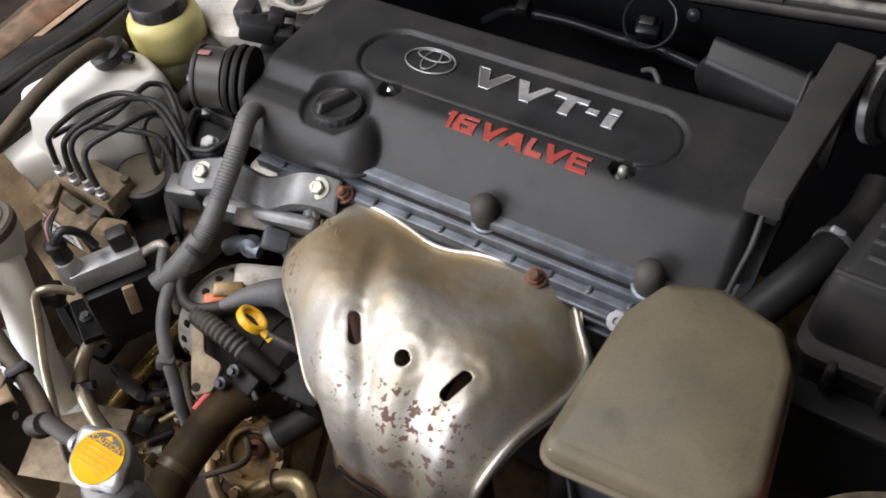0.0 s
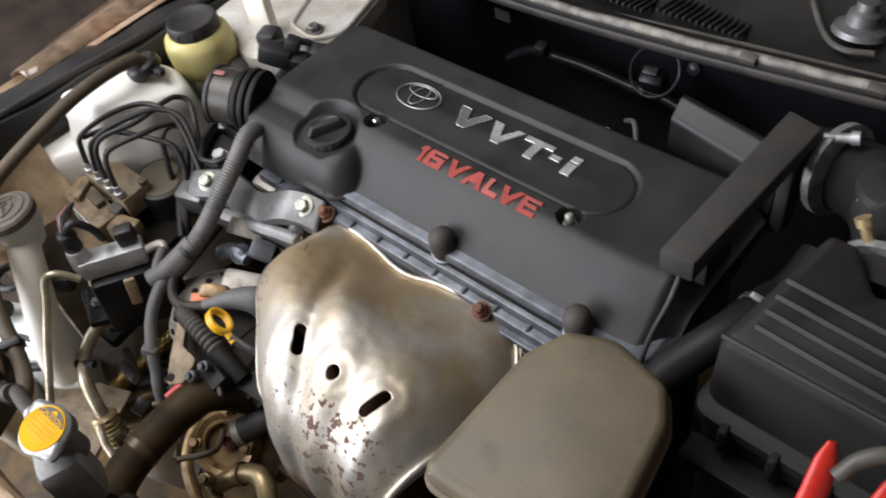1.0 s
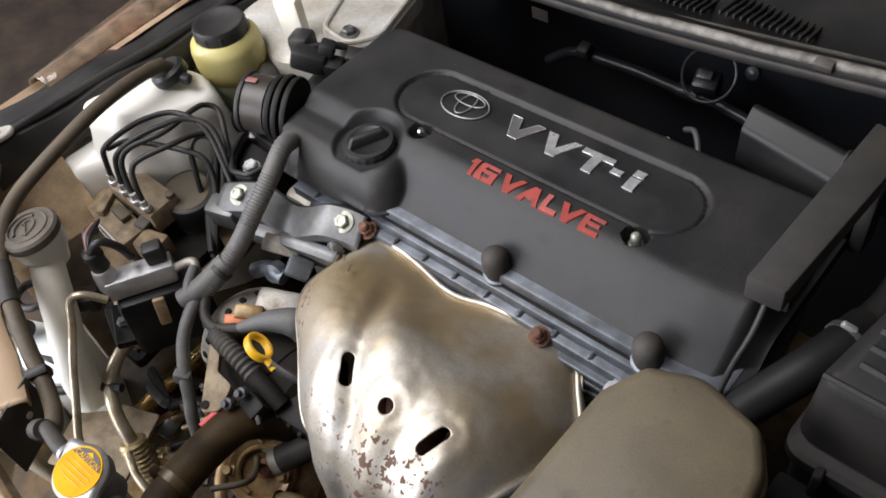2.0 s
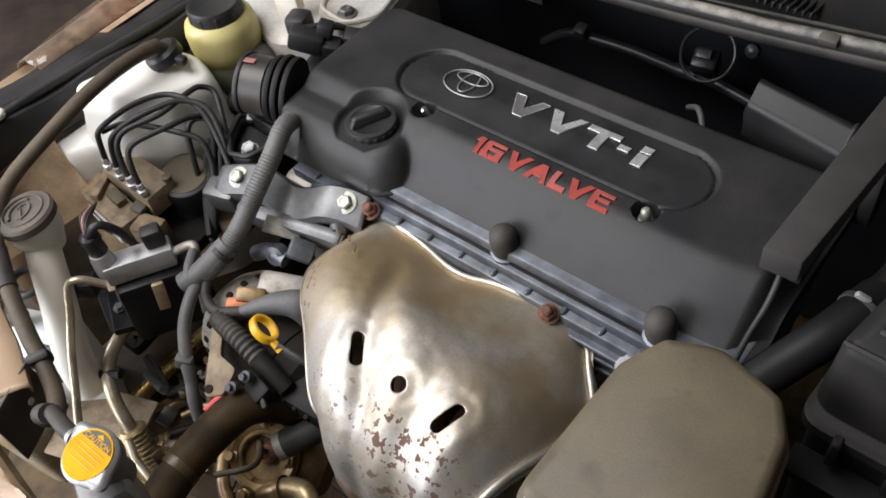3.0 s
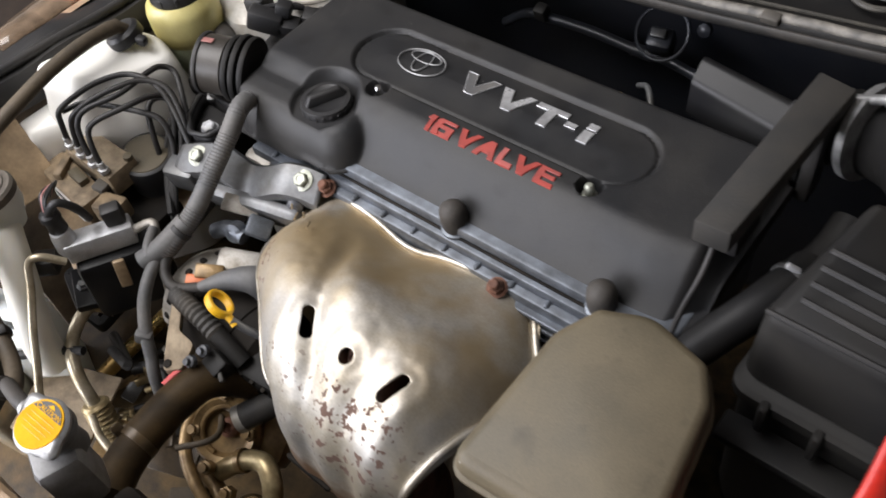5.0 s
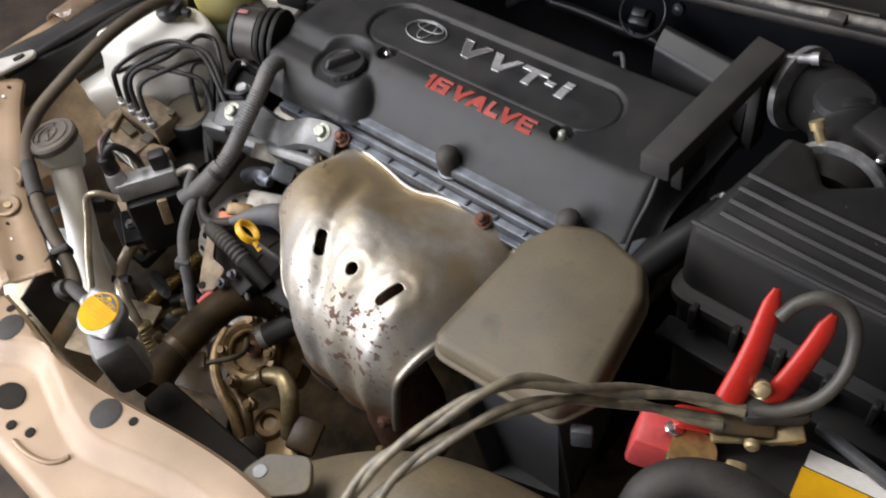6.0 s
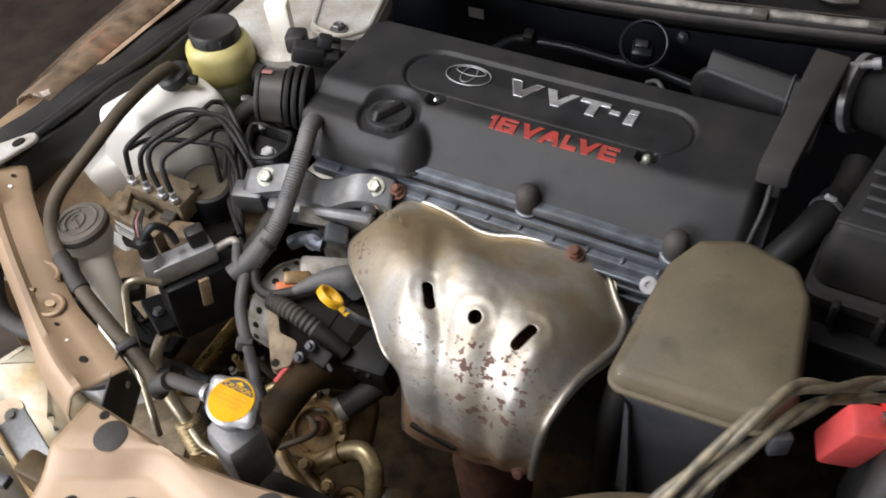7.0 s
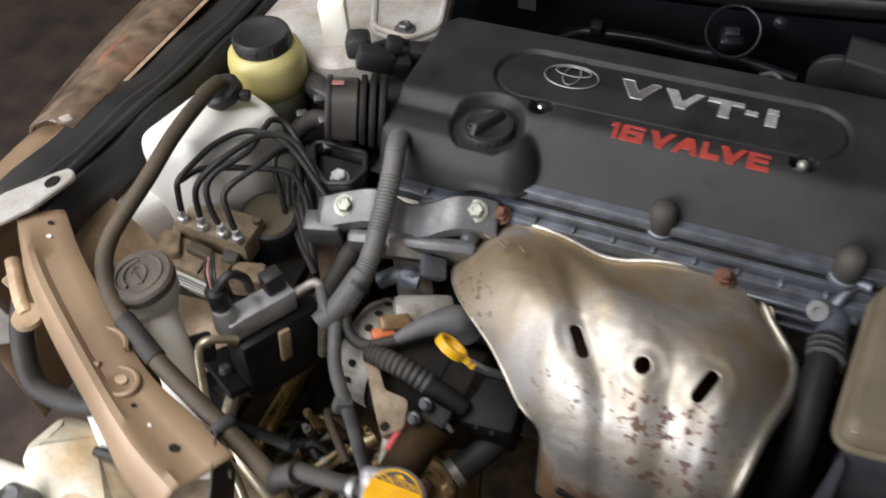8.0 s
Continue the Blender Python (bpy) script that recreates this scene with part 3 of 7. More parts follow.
support_side()


def cross_panel():
    """Front cross panel above the radiator."""
    t = thing("radiator_cross_panel", (0.2, -0.56, 0.8), "tan painted cross panel over the radiator with round holes", "body panel")
    rows = []
    # front edge of the raised strip: it swings back round the pressed recess
    bend = [-0.593, -0.574, -0.553, -0.561, -0.573, -0.578, -0.566, -0.553, -0.546, -0.543, -0.542]
    for i in range(120):
        x = -0.108 + 0.5 * min(i, 90) / 90 + 0.5 * max(0, i - 90) / 29
        back = -0.533 - 0.008 * step(-0.1, 0.0, x) + 0.036 * step(0.02, 0.3, x)
        yb = table(bend, (x + 0.1) / 0.46) + 0.004
        drop = 0.03 * (1 - step(-0.108, -0.07, x))
        rows.append([(x, back, 0.845), (x + 0.001, back - 0.001, 0.876), (x, back - 0.005, 0.8803), (x, (back + yb) / 2, 0.8808), (x, yb + 0.004, 0.8806), (x, yb, 0.8795), (x, yb - 0.006, 0.875),
                     (x, yb - 0.018, 0.8625), (x, yb - 0.023, 0.8592), (x, yb - 0.028, 0.858 - drop * 0.1), (x, -0.634, 0.857 - drop * 0.3), (x, -0.645, 0.852 - drop * 0.4), (x, -0.653, 0.838 - drop * 0.4), (x, -0.658, 0.8), (x, -0.66, 0.74)])
    thick(part("panel", skin(rows), TAN, t), 0.002)
    part("end_flange", box(pose(-0.1085, -0.562, 0.852), (0.002, 0.058, 0.05), 0.0008), TAN, t)
    for x, y, r in ((-0.06, -0.557, 0.0165), (0.124, -0.552, 0.0165), (0.43, -0.52, 0.0165)):
        part("rubber_plug", lathe(pose(x, y, 0.88), [(0, 0.0), (r, 0.0), (r * 1.02, 0.0012), (r * 0.9, 0.002), (0, 0.0016)], 28), RUBBER, t, "dark round rubber plug")
    for x, y, r in ((-0.082, -0.542, 0.005), (0.155, -0.54, 0.005)):
        part("bolt_hole", lathe(pose(x, y, 0.8802), [(0, 0), (r, 0), (r, 0.001), (0, 0.001)], 16), DARK, t, "dark bolt hole")
    part("bolt_hole", lathe(pose(-0.062, -0.622, 0.8565), [(0, 0), (0.0075, 0), (0.0075, 0.002), (0, 0.002)], 20), DARK, t, "dark bolt hole")
    for x, y in ((0.032, -0.622), (0.057, -0.614)):
        part("bolt_hole", lathe(pose(x, y, 0.8565), [(0, 0), (0.0055, 0), (0.0055, 0.0025), (0, 0.0025)], 16), DARK, t, "dark bolt hole")
    part("pressed_line", tube([(0.05, -0.63, 0.8572), (0.075, -0.629, 0.8575), (0.1, -0.622, 0.8578), (0.112, -0.612, 0.858), (0.116, -0.603, 0.8585)], 0.003, 8), TAN, t)
    part("oval_hole", lathe(pose(-0.001, -0.604, 0.8565, 0, 0, 10), [(0, 0), (0.02, 0), (0.02, 0.0028), (0, 0.0028)], 24, squash=0.75), DARK, t, "dark oval hole")
    return t


cross_panel()


def lamp_backing():
    t = thing("lamp_housing", (-0.37, -0.5, 0.6), "milky white plastic lamp housing with brown stains below the support panel", "lamp housing")
    out = rounded([(-0.445, -0.425), (-0.37, -0.415), (-0.29, -0.47), (-0.27, -0.53), (-0.34, -0.545), (-0.45, -0.5)], 0.03, 6)
    part("shell", loft(out, [(-0.03, 0.45), (-0.01, 0.5), (0.002, 0.625), (-0.002, 0.65), (-0.012, 0.668), (-0.03, 0.678)], lambda x, y: -0.25 * (y + 0.5) - 0.15 * (x + 0.36)), STAINED, t, sharp=60)
    arm = part("bracket", box(pose(-0.225, -0.575, 0.75, 12, 8, -22), (0.11, 0.036, 0.006), 0.002), STEEL, t, "grey-brown steel bracket")
    part("bracket_lip", box(pose(-0.235, -0.594, 0.745, 70, 8, -22), (0.12, 0.02, 0.004), 0.001), OILY, arm)
    part("bracket_ear", lathe(pose(-0.285, -0.55, 0.755, 12, 8), [(0, -0.003), (0.018, -0.003), (0.018, 0.003), (0, 0.003)], 20), APRON, arm)
    part("rear_shell", loft(rounded([(-0.5, -0.5), (-0.43, -0.5), (-0.37, -0.545), (-0.33, -0.58), (-0.36, -0.66), (-0.5, -0.66)], 0.02, 5), [(-0.01, 0.5), (0, 0.52), (0, 0.645), (-0.004, 0.655), (-0.014, 0.66)], lambda x, y: 0.12 * (x + 0.4)), WHITE, t, "white plastic lamp body", sharp=60)
    part("round_plug", lathe(pose(-0.398, -0.54, 0.66, 15, -10), [(0.018, 0), (0.018, 0.03), (0.014, 0.034), (0.01, 0.03), (0, 0.03)], 20), STEEL, t, "grey round plug")
    part("cable", tube([(-0.45, -0.6, 0.66), (-0.38, -0.6, 0.675), (-0.32, -0.575, 0.68), (-0.28, -0.56, 0.66)], 0.006, 10), RUBBER, t, "black cable")
    part("green_plug", box(pose(-0.33, -0.606, 0.665, 0, 0, -20), (0.016, 0.016, 0.012), 0.003), GREEN, t, "green plug end")
    part("plug_body", box(pose(-0.305, -0.602, 0.663, 0, 0, 10), (0.03, 0.016, 0.014), 0.003), FUSEB, t)
    part("bolt", lathe(pose(-0.275, -0.552, 0.757, 12, 8, 0), [(0.009, 0), (0.009, 0.004), (0.005, 0.005), (0.005, 0.009), (0, 0.009)], 12), DUSTY, t)
    part("hook", tube([(-0.46, -0.37, 0.86), (-0.43, -0.40, 0.85), (-0.41, -0.415, 0.845)], 0.008, 10), APRON, t, "tan painted hook tab")
    part("eye", lathe(pose(-0.405, -0.418, 0.846), [(0.006, -0.003), (0.016, -0.003), (0.016, 0.003), (0.006, 0.003)], 18), APRON, t)
    part("hose", tube([(-0.47, -0.36, 0.82), (-0.475, -0.40, 0.76), (-0.455, -0.43, 0.71), (-0.40, -0.43, 0.70), (-0.36, -0.42, 0.71)], 0.013, 12), RUBBER, t, "black hose")
    return t


lamp_backing()


def cowl():
    t = thing("cowl_panel", (0.3, 0.4, 0.9), "dusty black plastic cowl below the windscreen", "cowl panel")
    z0 = lambda x: 0.925 + 0.085 * x * step(-0.4, 0.6, x) + 0.004
    rows = []
    for i in range(60):
        x = -0.28 + 1.3 * i / 59
        z = z0(x)
        rows.append([(x, 0.424, z - 0.14), (x, 0.375, z - 0.1), (x, 0.3, z - 0.028), (x, 0.262, z - 0.022), (x, 0.252, z - 0.012), (x, 0.249, z - 0.002), (x, 0.255, z + 0.005), (x, 0.266, z + 0.006), (x, 0.277, z + 0.001),
                     (x, 0.285, z - 0.012), (x, 0.31, z - 0.016), (x, 0.36, z - 0.004), (x, 0.45, z + 0.03), (x, 0.6, z + 0.1), (x, 0.9, z + 0.3)])
    thick(part("panel", skin([r[5:] for r in rows]), AIRBOX, t), 0.003)
    thick(part("front_lip", skin([r[:6] for r in rows]), RUBBER, t, "grey rubbery front lip"), 0.003)
    part("weather_strip", tube([(x, 0.258, z0(x) + 0.004 + 0.001 * math.sin(40 * x)) for x in np.linspace(-0.2, 1.0, 24)], 0.006, 10), COWLSTRIP, t, "dust-streaked black rubber weather strip")
    for x0 in (0.07, 0.195):
        for k in range(13):
            part("vent_slat", box(pose(x0 + 0.0085 * k, 0.335, z0(x0) - 0.004, -12), (0.0032, 0.075, 0.006), 0.0008, 1), BLACK, t)
    part("wiper_nut", lathe(pose(0.412, 0.347, 0.962, -10), [(0.03, 0), (0.028, 0.006), (0.018, 0.01), (0.017, 0.022), (0.012, 0.026), (0.011, 0.034), (0, 0.036)], 20), STEEL, t, "grey wiper spindle nut")
    part("washer_tube", tube([(0.33, 0.4, 0.975), (0.355, 0.36, 0.966), (0.385, 0.325, 0.96), (0.41, 0.312, 0.96), (0.44, 0.318, 0.962)], 0.0035, 8), CABLE, t, "thin grey washer tube")
    for x in (0.335, 0.47):
        part("clip", box(pose(x, 0.252, z0(x) + 0.006, 20), (0.02, 0.012, 0.01), 0.002), DUSTY, t)
    return t


cowl()


def firewall_bits():
    t = thing("firewall_pipe_run", (0.1, 0.36, 0.75), "grey pipes, plug and clips in front of the firewall", "pipe")
    part("pipe", tube([(-0.1, 0.36, 0.72), (-0.06, 0.36, 0.75), (-0.026, 0.36, 0.757), (0.049, 0.36, 0.761), (0.124, 0.36, 0.757), (0.173, 0.36, 0.758), (0.26, 0.35, 0.75)], 0.0075, 12), PIPE, t)
    part("pipe_clip", box(pose(-0.028, 0.355, 0.767, 20), (0.02, 0.02, 0.026), 0.005), DUSTY, t)
    part("sleeve", tube([(0.118, 0.36, 0.757), (0.15, 0.36, 0.758)], 0.0095, smooth=False), PIPE, t, "steel sleeve")
    part("plug_block", box(pose(0.163, 0.355, 0.79, 30, 0, 10), (0.034, 0.03, 0.034), 0.006), PIPE, t, "grey plug")
    part("plug_latch", box(pose(0.163, 0.345, 0.81, 30, 0, 10), (0.02, 0.012, 0.006), 0.002), STEEL, t)
    part("cable_loop", tube([(0.163 + 0.036 * math.cos(w), 0.356 + 0.022 * math.sin(w), 0.803 + 0.028 * math.sin(w)) for w in np.linspace(0, 6.28, 30)], 0.0026, 8, smooth=False), PIPE, t, "thin grey cable loop")
    part("stud", lathe(along((0.221, 0.36, 0.828), (0.22, 0.34, 0.836)), [(0.009, 0), (0.009, 0.008), (0.005, 0.01), (0, 0.012)], 12), PIPE, t)
    part("sticker", box(pose(-0.162, 0.4238, 0.740, 90), (0.03, 0.02, 0.002), 0.0003, 1), PAPER, t, "small grey sticker")
    part("vapour_pipe", tube([(0.215, 0.205, 0.85), (0.232, 0.195, 0.862), (0.25, 0.172, 0.858), (0.256, 0.16, 0.845)], 0.0035, 10), STEEL, t)
    part("brass_stub", tube([(0.212, 0.17, 0.86), (0.219, 0.158, 0.874)], 0.003, smooth=False), BRASS, t)
    part("flange_seam", tube([(-0.1, 0.3, 0.905), (0.1, 0.3, 0.915), (0.3, 0.3, 0.935), (0.5, 0.3, 0.955)], 0.003, 8), CABLE, t)
    return t


firewall_bits()


def strut_tower():
    t = thing("strut_tower", (-0.26, 0.2, 0.7), "cream painted strut tower with a bolted mount plate", "strut tower")
    out = rounded([(-0.44, 0.06), (-0.29, 0.02), (-0.195, 0.085), (-0.21, 0.2), (-0.27, 0.33), (-0.44, 0.36)], 0.05, 7)
    part("tower", loft(out, [(0.0, 0.45), (0, 0.84), (-0.006, 0.862), (-0.02, 0.872)]), CREAM, t)
    plate = rounded([(-0.255, 0.08), (-0.195, 0.07), (-0.165, 0.11), (-0.195, 0.22), (-0.27, 0.26), (-0.29, 0.16)], 0.03, 7)
    part("mount_plate", loft(plate, [(-0.003, 0.868), (0, 0.87), (0, 0.892), (-0.004, 0.897)]), CREAM, t)
    rim = [Vector((p.x, p.y, 0.898)) for p in grown(plate, -0.006)]
    part("plate_rim", tube(rim + rim[:2], 0.004, 8, smooth=False), CREAM, t)
    hexbolt("bolt", pose(-0.211, 0.094, 0.897), 0.0085, t, STEEL, 1.6)
    part("white_post", box(pose(-0.3, 0.075, 0.88, 0, 0, 20), (0.035, 0.02, 0.11), 0.005), WHITE, t, "white plastic clip post")
    part("side_clip", box(pose(-0.255, 0.05, 0.895, 0, 0, 20), (0.03, 0.03, 0.03), 0.006), BLACK, t, "black plastic clip")
    part("connector", box(pose(-0.222, 0.03, 0.895, 0, 20, 30), (0.045, 0.025, 0.028), 0.005), BLACK, t, "black plug connector")
    part("connector_tab", box(pose(-0.205, 0.05, 0.905, 0, 20, 30), (0.02, 0.02, 0.02), 0.004), BLACK, t)
    return t


strut_tower()

# ---- engine ----
TOP = 0.905


def engine_block():
    t = thing("engine_block", (0.13, 0.0, 0.3), "grimy aluminium engine block and cylinder head", "engine")
    part("cylinder_head", box(pose(0.135, 0.02, 0.755), (0.56, 0.19, 0.16), 0.008), ALUD, t)
    # plain fill below the head, near-black for the shade down there
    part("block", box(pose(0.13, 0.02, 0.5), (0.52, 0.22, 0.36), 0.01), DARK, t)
    # valve cover: flange with its gasket line, and a row of ribs below it
    part("valve_cover", box(pose(0.14, 0.015, 0.8445), (0.565, 0.196, 0.015), 0.004), HEAD, t, "grey aluminium valve cover")
    part("gasket", box(pose(0.14, 0.013, 0.836), (0.566, 0.194, 0.003), 0.001, 1), DARK, t, "dark gasket")
    part("flange", box(pose(0.14, 0.005, 0.827), (0.575, 0.19, 0.014), 0.003), HEAD, t)
    part("head_face", box(pose(0.14, -0.005, 0.79), (0.57, 0.19, 0.062), 0.004), HEAD, t)
    for k in range(12):
        x = -0.105 + 0.044 * k
        part("rib", box(pose(x, -0.088, 0.797), (0.006, 0.02, 0.056), 0.002, 1), HEAD, t)
    for k in range(6):
        x = 0.02 + 0.066 * k
        part("boss", lathe(along((x, -0.072, 0.803), (x, -0.1, 0.803)), [(0.011, 0), (0.0105, 0.026), (0.007, 0.028), (0.0065, 0.022), (0, 0.022)], 16), HEAD, t)
    for z in (0.775, 0.792, 0.806):
        part("fin", box(pose(0.3, -0.098, z), (0.14, 0.02, 0.006), 0.0015, 1), HEAD, t)
    part("chain_case", box(pose(-0.13, -0.01, 0.70), (0.06, 0.2, 0.22), 0.012), ALUD, t)
    part("water_housing", lathe(along((-0.09, -0.09, 0.79), (-0.05, -0.125, 0.80)), [(0.03, -0.02), (0.032, 0.0), (0.026, 0.02), (0.012, 0.03), (0.012, 0.045), (0, 0.045)], 20), HEAD, t)
    part("blue_plug", lathe(along((-0.045, -0.118, 0.805), (-0.03, -0.145, 0.81)), [(0.01, 0), (0.01, 0.02), (0.005, 0.024), (0, 0.024)], 12), FUSEB, t)
    return t


engine_block()


def knob():
    t = thing("rubber_cover_grommet", (0.161, -0.072, 0.8405), "dusty black rubber grommet holding the engine cover", "grommet", "grommets along the cover's front edge")
    m = pose(0.161, -0.072, 0.8405, 6)
    part("dome", lathe(m, [(0.0135, -0.004), (0.0148, 0.004), (0.0152, 0.018), (0.0138, 0.028), (0.0085, 0.0345), (0, 0.0365)], 24), RUBBER, t)
    part("collar", lathe(m, [(0.012, -0.012), (0.017, -0.008), (0.017, -0.001), (0.012, 0.001)], 24), HEAD, t, "aluminium collar")
    return t


g = knob()
copy_thing(g, pose(0.346, -0.079, 0.847))


def engine_cover():
    """Moulded cover: one height field with rolled edges, a sunken name plate, nut wells and the filler well."""
    t = thing("engine_cover", (0.14, 0.02, 0.85), "dark grey moulded plastic engine cover, dusty, with raised lettering", "engine cover")
    x0, x1, y0, y1 = -0.176, 0.432, -0.1, 0.158
    nx, ny = 300, 128

    def sd_pill(x, y, ax, ay, bx, by, r):
        dx, dy = bx - ax, by - ay
        h = min(1, max(0, ((x - ax) * dx + (y - ay) * dy) / (dx * dx + dy * dy)))
        return math.hypot(x - ax - h * dx, y - ay - h * dy) - r

    def front(x):
        # the filler corner stands forward of the rest
        return -0.071 - 0.021 * (1 - step(-0.004, 0.026, x)) + 0.006 * step(0.36, 0.43, x)

    def boss(x, y):
        """Rounded terrace round the filler, that stands forward of the sloping front."""
        dx, dy = x + 0.021, -0.053 - y
        inside = 0.042 - (math.hypot(max(dx, 0), max(dy, 0)) if dx > 0 or dy > 0 else max(dx, dy))
        if y > -0.053 and x <= -0.021:
            inside = 0.042
        k = 1 - min(1.0, max(0.0, inside / 0.032))
        return TOP - 0.0125 - 0.1 * max(0.0, -0.05 - y) - 0.05 * (1 - math.sqrt(max(0.0, 1 - k * k)))

    def height(x, y):
        d = y + 0.071 - 0.006 * step(0.36, 0.43, x)
        z = TOP - 0.055 * (1 - step(-0.006, 0.064, d)) ** 1.25
        # a short step down to the terrace, beside the filler
        z -= 0.012 * (1 - step(-0.075, -0.04, x)) * (1 - step(-0.056, -0.044, y))
        b = boss(x, y)
        k = 0.006
        z = z + max(b - z, 0) if abs(b - z) > k else max(b, z) + (k - abs(b - z)) ** 2 / (4 * k)
        z -= 0.03 * (1 - step(0, 0.03, y1 - y)) + 0.04 * (1 - step(0.0, 0.013, x - x0)) + 0.035 * (1 - step(0.0, 0.03, x1 - x))
        # chamfered far left corner
        z -= 0.05 * (1 - step(0.0, 0.02, (x - x0) * 0.75 + (y1 - y) * 0.66 - 0.018))
        z -= 0.05 * (1 - step(0.0, 0.02, (x - x0) * 0.6 + (y - y0) * 0.7 - 0.008))
        # name plate, sunk with a groove round it
        s = sd_pill(x, y, -0.028, 0.053, 0.277, 0.053, 0.0435)
        z -= 0.0035 * (1 - step(-0.003, 0.001, s))
        z -= 0.004 * math.exp(-((s + 0.001) / 0.0018) ** 2)
        z += 0.003 * (1 - step(-0.05, -0.004, s))
        for nxp in (0.0, 0.28):
            r = math.hypot(x - nxp, y)
            z -= 0.016 * (1 - step(0.0115, 0.0138, r))
        # filler well
        r = math.hypot(x + 0.05, (y + 0.038) * 1.0)
        z = max(z - 0.02 * (1 - step(0.031, 0.044, r)), min(z, TOP - 0.0195))
        r = math.hypot(x + 0.138, y + 0.086)
        z -= 0.012 * (1 - step(0.009, 0.013, r))
        return z

    rows = []
    for j in range(ny + 1):
        row = []
        for i in range(nx + 1):
            x = x0 + (x1 - x0) * i / nx
            fr = front(x) - 0.004
            y = fr + (y1 - fr) * j / ny
            row.append((x, y, max(height(x, y), 0.85 - 0.013 * (1 - step(-0.004, 0.026, x)))))
        rows.append(row)
    rows = [[(p[0], p[1], p[2] - 0.003) for p in rows[0]]] + rows + [[(p[0], p[1], 0.847) for p in rows[-1]]]
    rows = [[(r[0][0], r[0][1], 0.847)] + r + [(r[-1][0], r[-1][1], 0.847)] for r in rows]
    part("shell", skin(rows), COVER, t, sharp=55)
    # lettering: broad strokes cut square, laid on the cover's own surface
    wide_v = [(0, 1), (0.3, 1), (0.5, 0.36), (0.78, 1), (1, 1), (0.62, 0), (0.36, 0)]
    tee = [(0, 1), (1, 1), (1, 0.74), (0.66, 0.74), (0.66, 0), (0.36, 0), (0.36, 0.74), (0, 0.74)]
    bar_shape = [(0, 0), (1, 0), (1, 1), (0, 1)]
    one = [(0.25, 1), (1, 1), (1, 0), (0.42, 0), (0.42, 0.7), (0, 0.7)]
    six = [(0.1, 1), (1, 1), (1, 0.8), (0.36, 0.8), (0.33, 0.62), (1, 0.62), (1, 0), (0.4, 0), (0.4, 0.2), (0.68, 0.2), (0.68, 0.42), (0.3, 0.42), (0.3, 0.2), (0.385, 0.2), (0.385, 0), (0, 0), (0, 0.85)]
    heavy_v = [(0, 1), (0.28, 1), (0.46, 0.42), (0.74, 1), (1, 1), (0.58, 0), (0.3, 0)]
    heavy_a = [(0, 0), (0.28, 0), (0.38, 0.22), (0.7, 0.22), (0.74, 0), (1, 0), (0.74, 1), (0.46, 1)]
    ell = [(0, 1), (0.34, 1), (0.34, 0.26), (1, 0.26), (1, 0), (0, 0)]
    eee = [(0, 1), (1, 1), (1, 0.79), (0.32, 0.79), (0.32, 0.61), (0.92, 0.61), (0.92, 0.41), (0.32, 0.41), (0.32, 0.21), (1, 0.21), (1, 0), (0, 0)]

    def letter(outline, x_a, x_b, y_a, y_b, mat):
        fine = []
        pts = [Vector((x_a + (x_b - x_a) * u, y_a + (y_b - y_a) * v)) for u, v in outline]
        for p, q in zip(pts, pts[1:] + pts[:1]):
            fine += [p.lerp(q, k / 4) for k in range(4)]
        part("letter", loft(fine, [(0, -0.0015), (0, 0.0012), (-0.0003, 0.0017)], height), mat, t, sharp=30)

    # the first letter has lost its bright skin but for the edges
    letter(wide_v, 0.0725, 0.117, 0.0445, 0.076, GREYHOSE)
    edge = [Vector((0.0725 + 0.0445 * u, 0.0445 + 0.0315 * v)) for u, v in wide_v]
    part("letter_edge", tube([(p.x, p.y, height(p.x, p.y) + 0.0017) for p in edge + edge[:1]], 0.0007, 6, smooth=False), SILVER, t, "bright worn letter edge")
    for shape, x_a, x_b in ((wide_v, 0.1225, 0.166), (tee, 0.17, 0.209)):
        letter(shape, x_a, x_b, 0.0445, 0.076, SILVER)
    letter(bar_shape, 0.2115, 0.2245, 0.057, 0.065, SILVER)
    letter(bar_shape, 0.2335, 0.2455, 0.0455, 0.0635, SILVER)
    letter(bar_shape, 0.2335, 0.2455, 0.066, 0.076, SILVER)
    for shape, x_a, x_b in ((one, 0.0815, 0.0915), (six, 0.094, 0.119), (heavy_v, 0.1245, 0.152), (heavy_a, 0.150, 0.177), (ell, 0.1795, 0.199), (heavy_v, 0.198, 0.226), (eee, 0.2265, 0.249)):
        letter(shape, x_a, x_b, -0.0225, -0.002, RED)
    # plain oval emblem
    def oval(cx, cy, rx, ry, r=0.0008):
        pts = [(cx + rx * math.cos(w), cy + ry * math.sin(w), TOP + 0.001) for w in np.linspace(0, 2 * math.pi, 41)]
        return tube(pts, r, 8, smooth=False)
    part("emblem", oval(0.0165, 0.0585, 0.0315, 0.0205, 0.0009), WORN, t, "silver oval emblem")
    part("emblem", oval(0.0165, 0.0605, 0.0095, 0.0175), WORN, t, "silver oval emblem")
    part("emblem", oval(0.0165, 0.0675, 0.021, 0.0085), WORN, t, "silver oval emblem")
    for x in (0.0, 0.28):
        m = pose(x, 0, TOP - 0.017)
        part("cover_nut", lathe(m, [(0.0075, 0), (0.0075, 0.005), (0.0055, 0.0055), (0.005, 0.016), (0.003, 0.0185), (0, 0.019)], 12), ZINC if x else CHROME, t, "shiny metal cap nut")
    # oil filler cap
    m = pose(-0.05, -0.038, TOP - 0.026, 0, 0, 0)
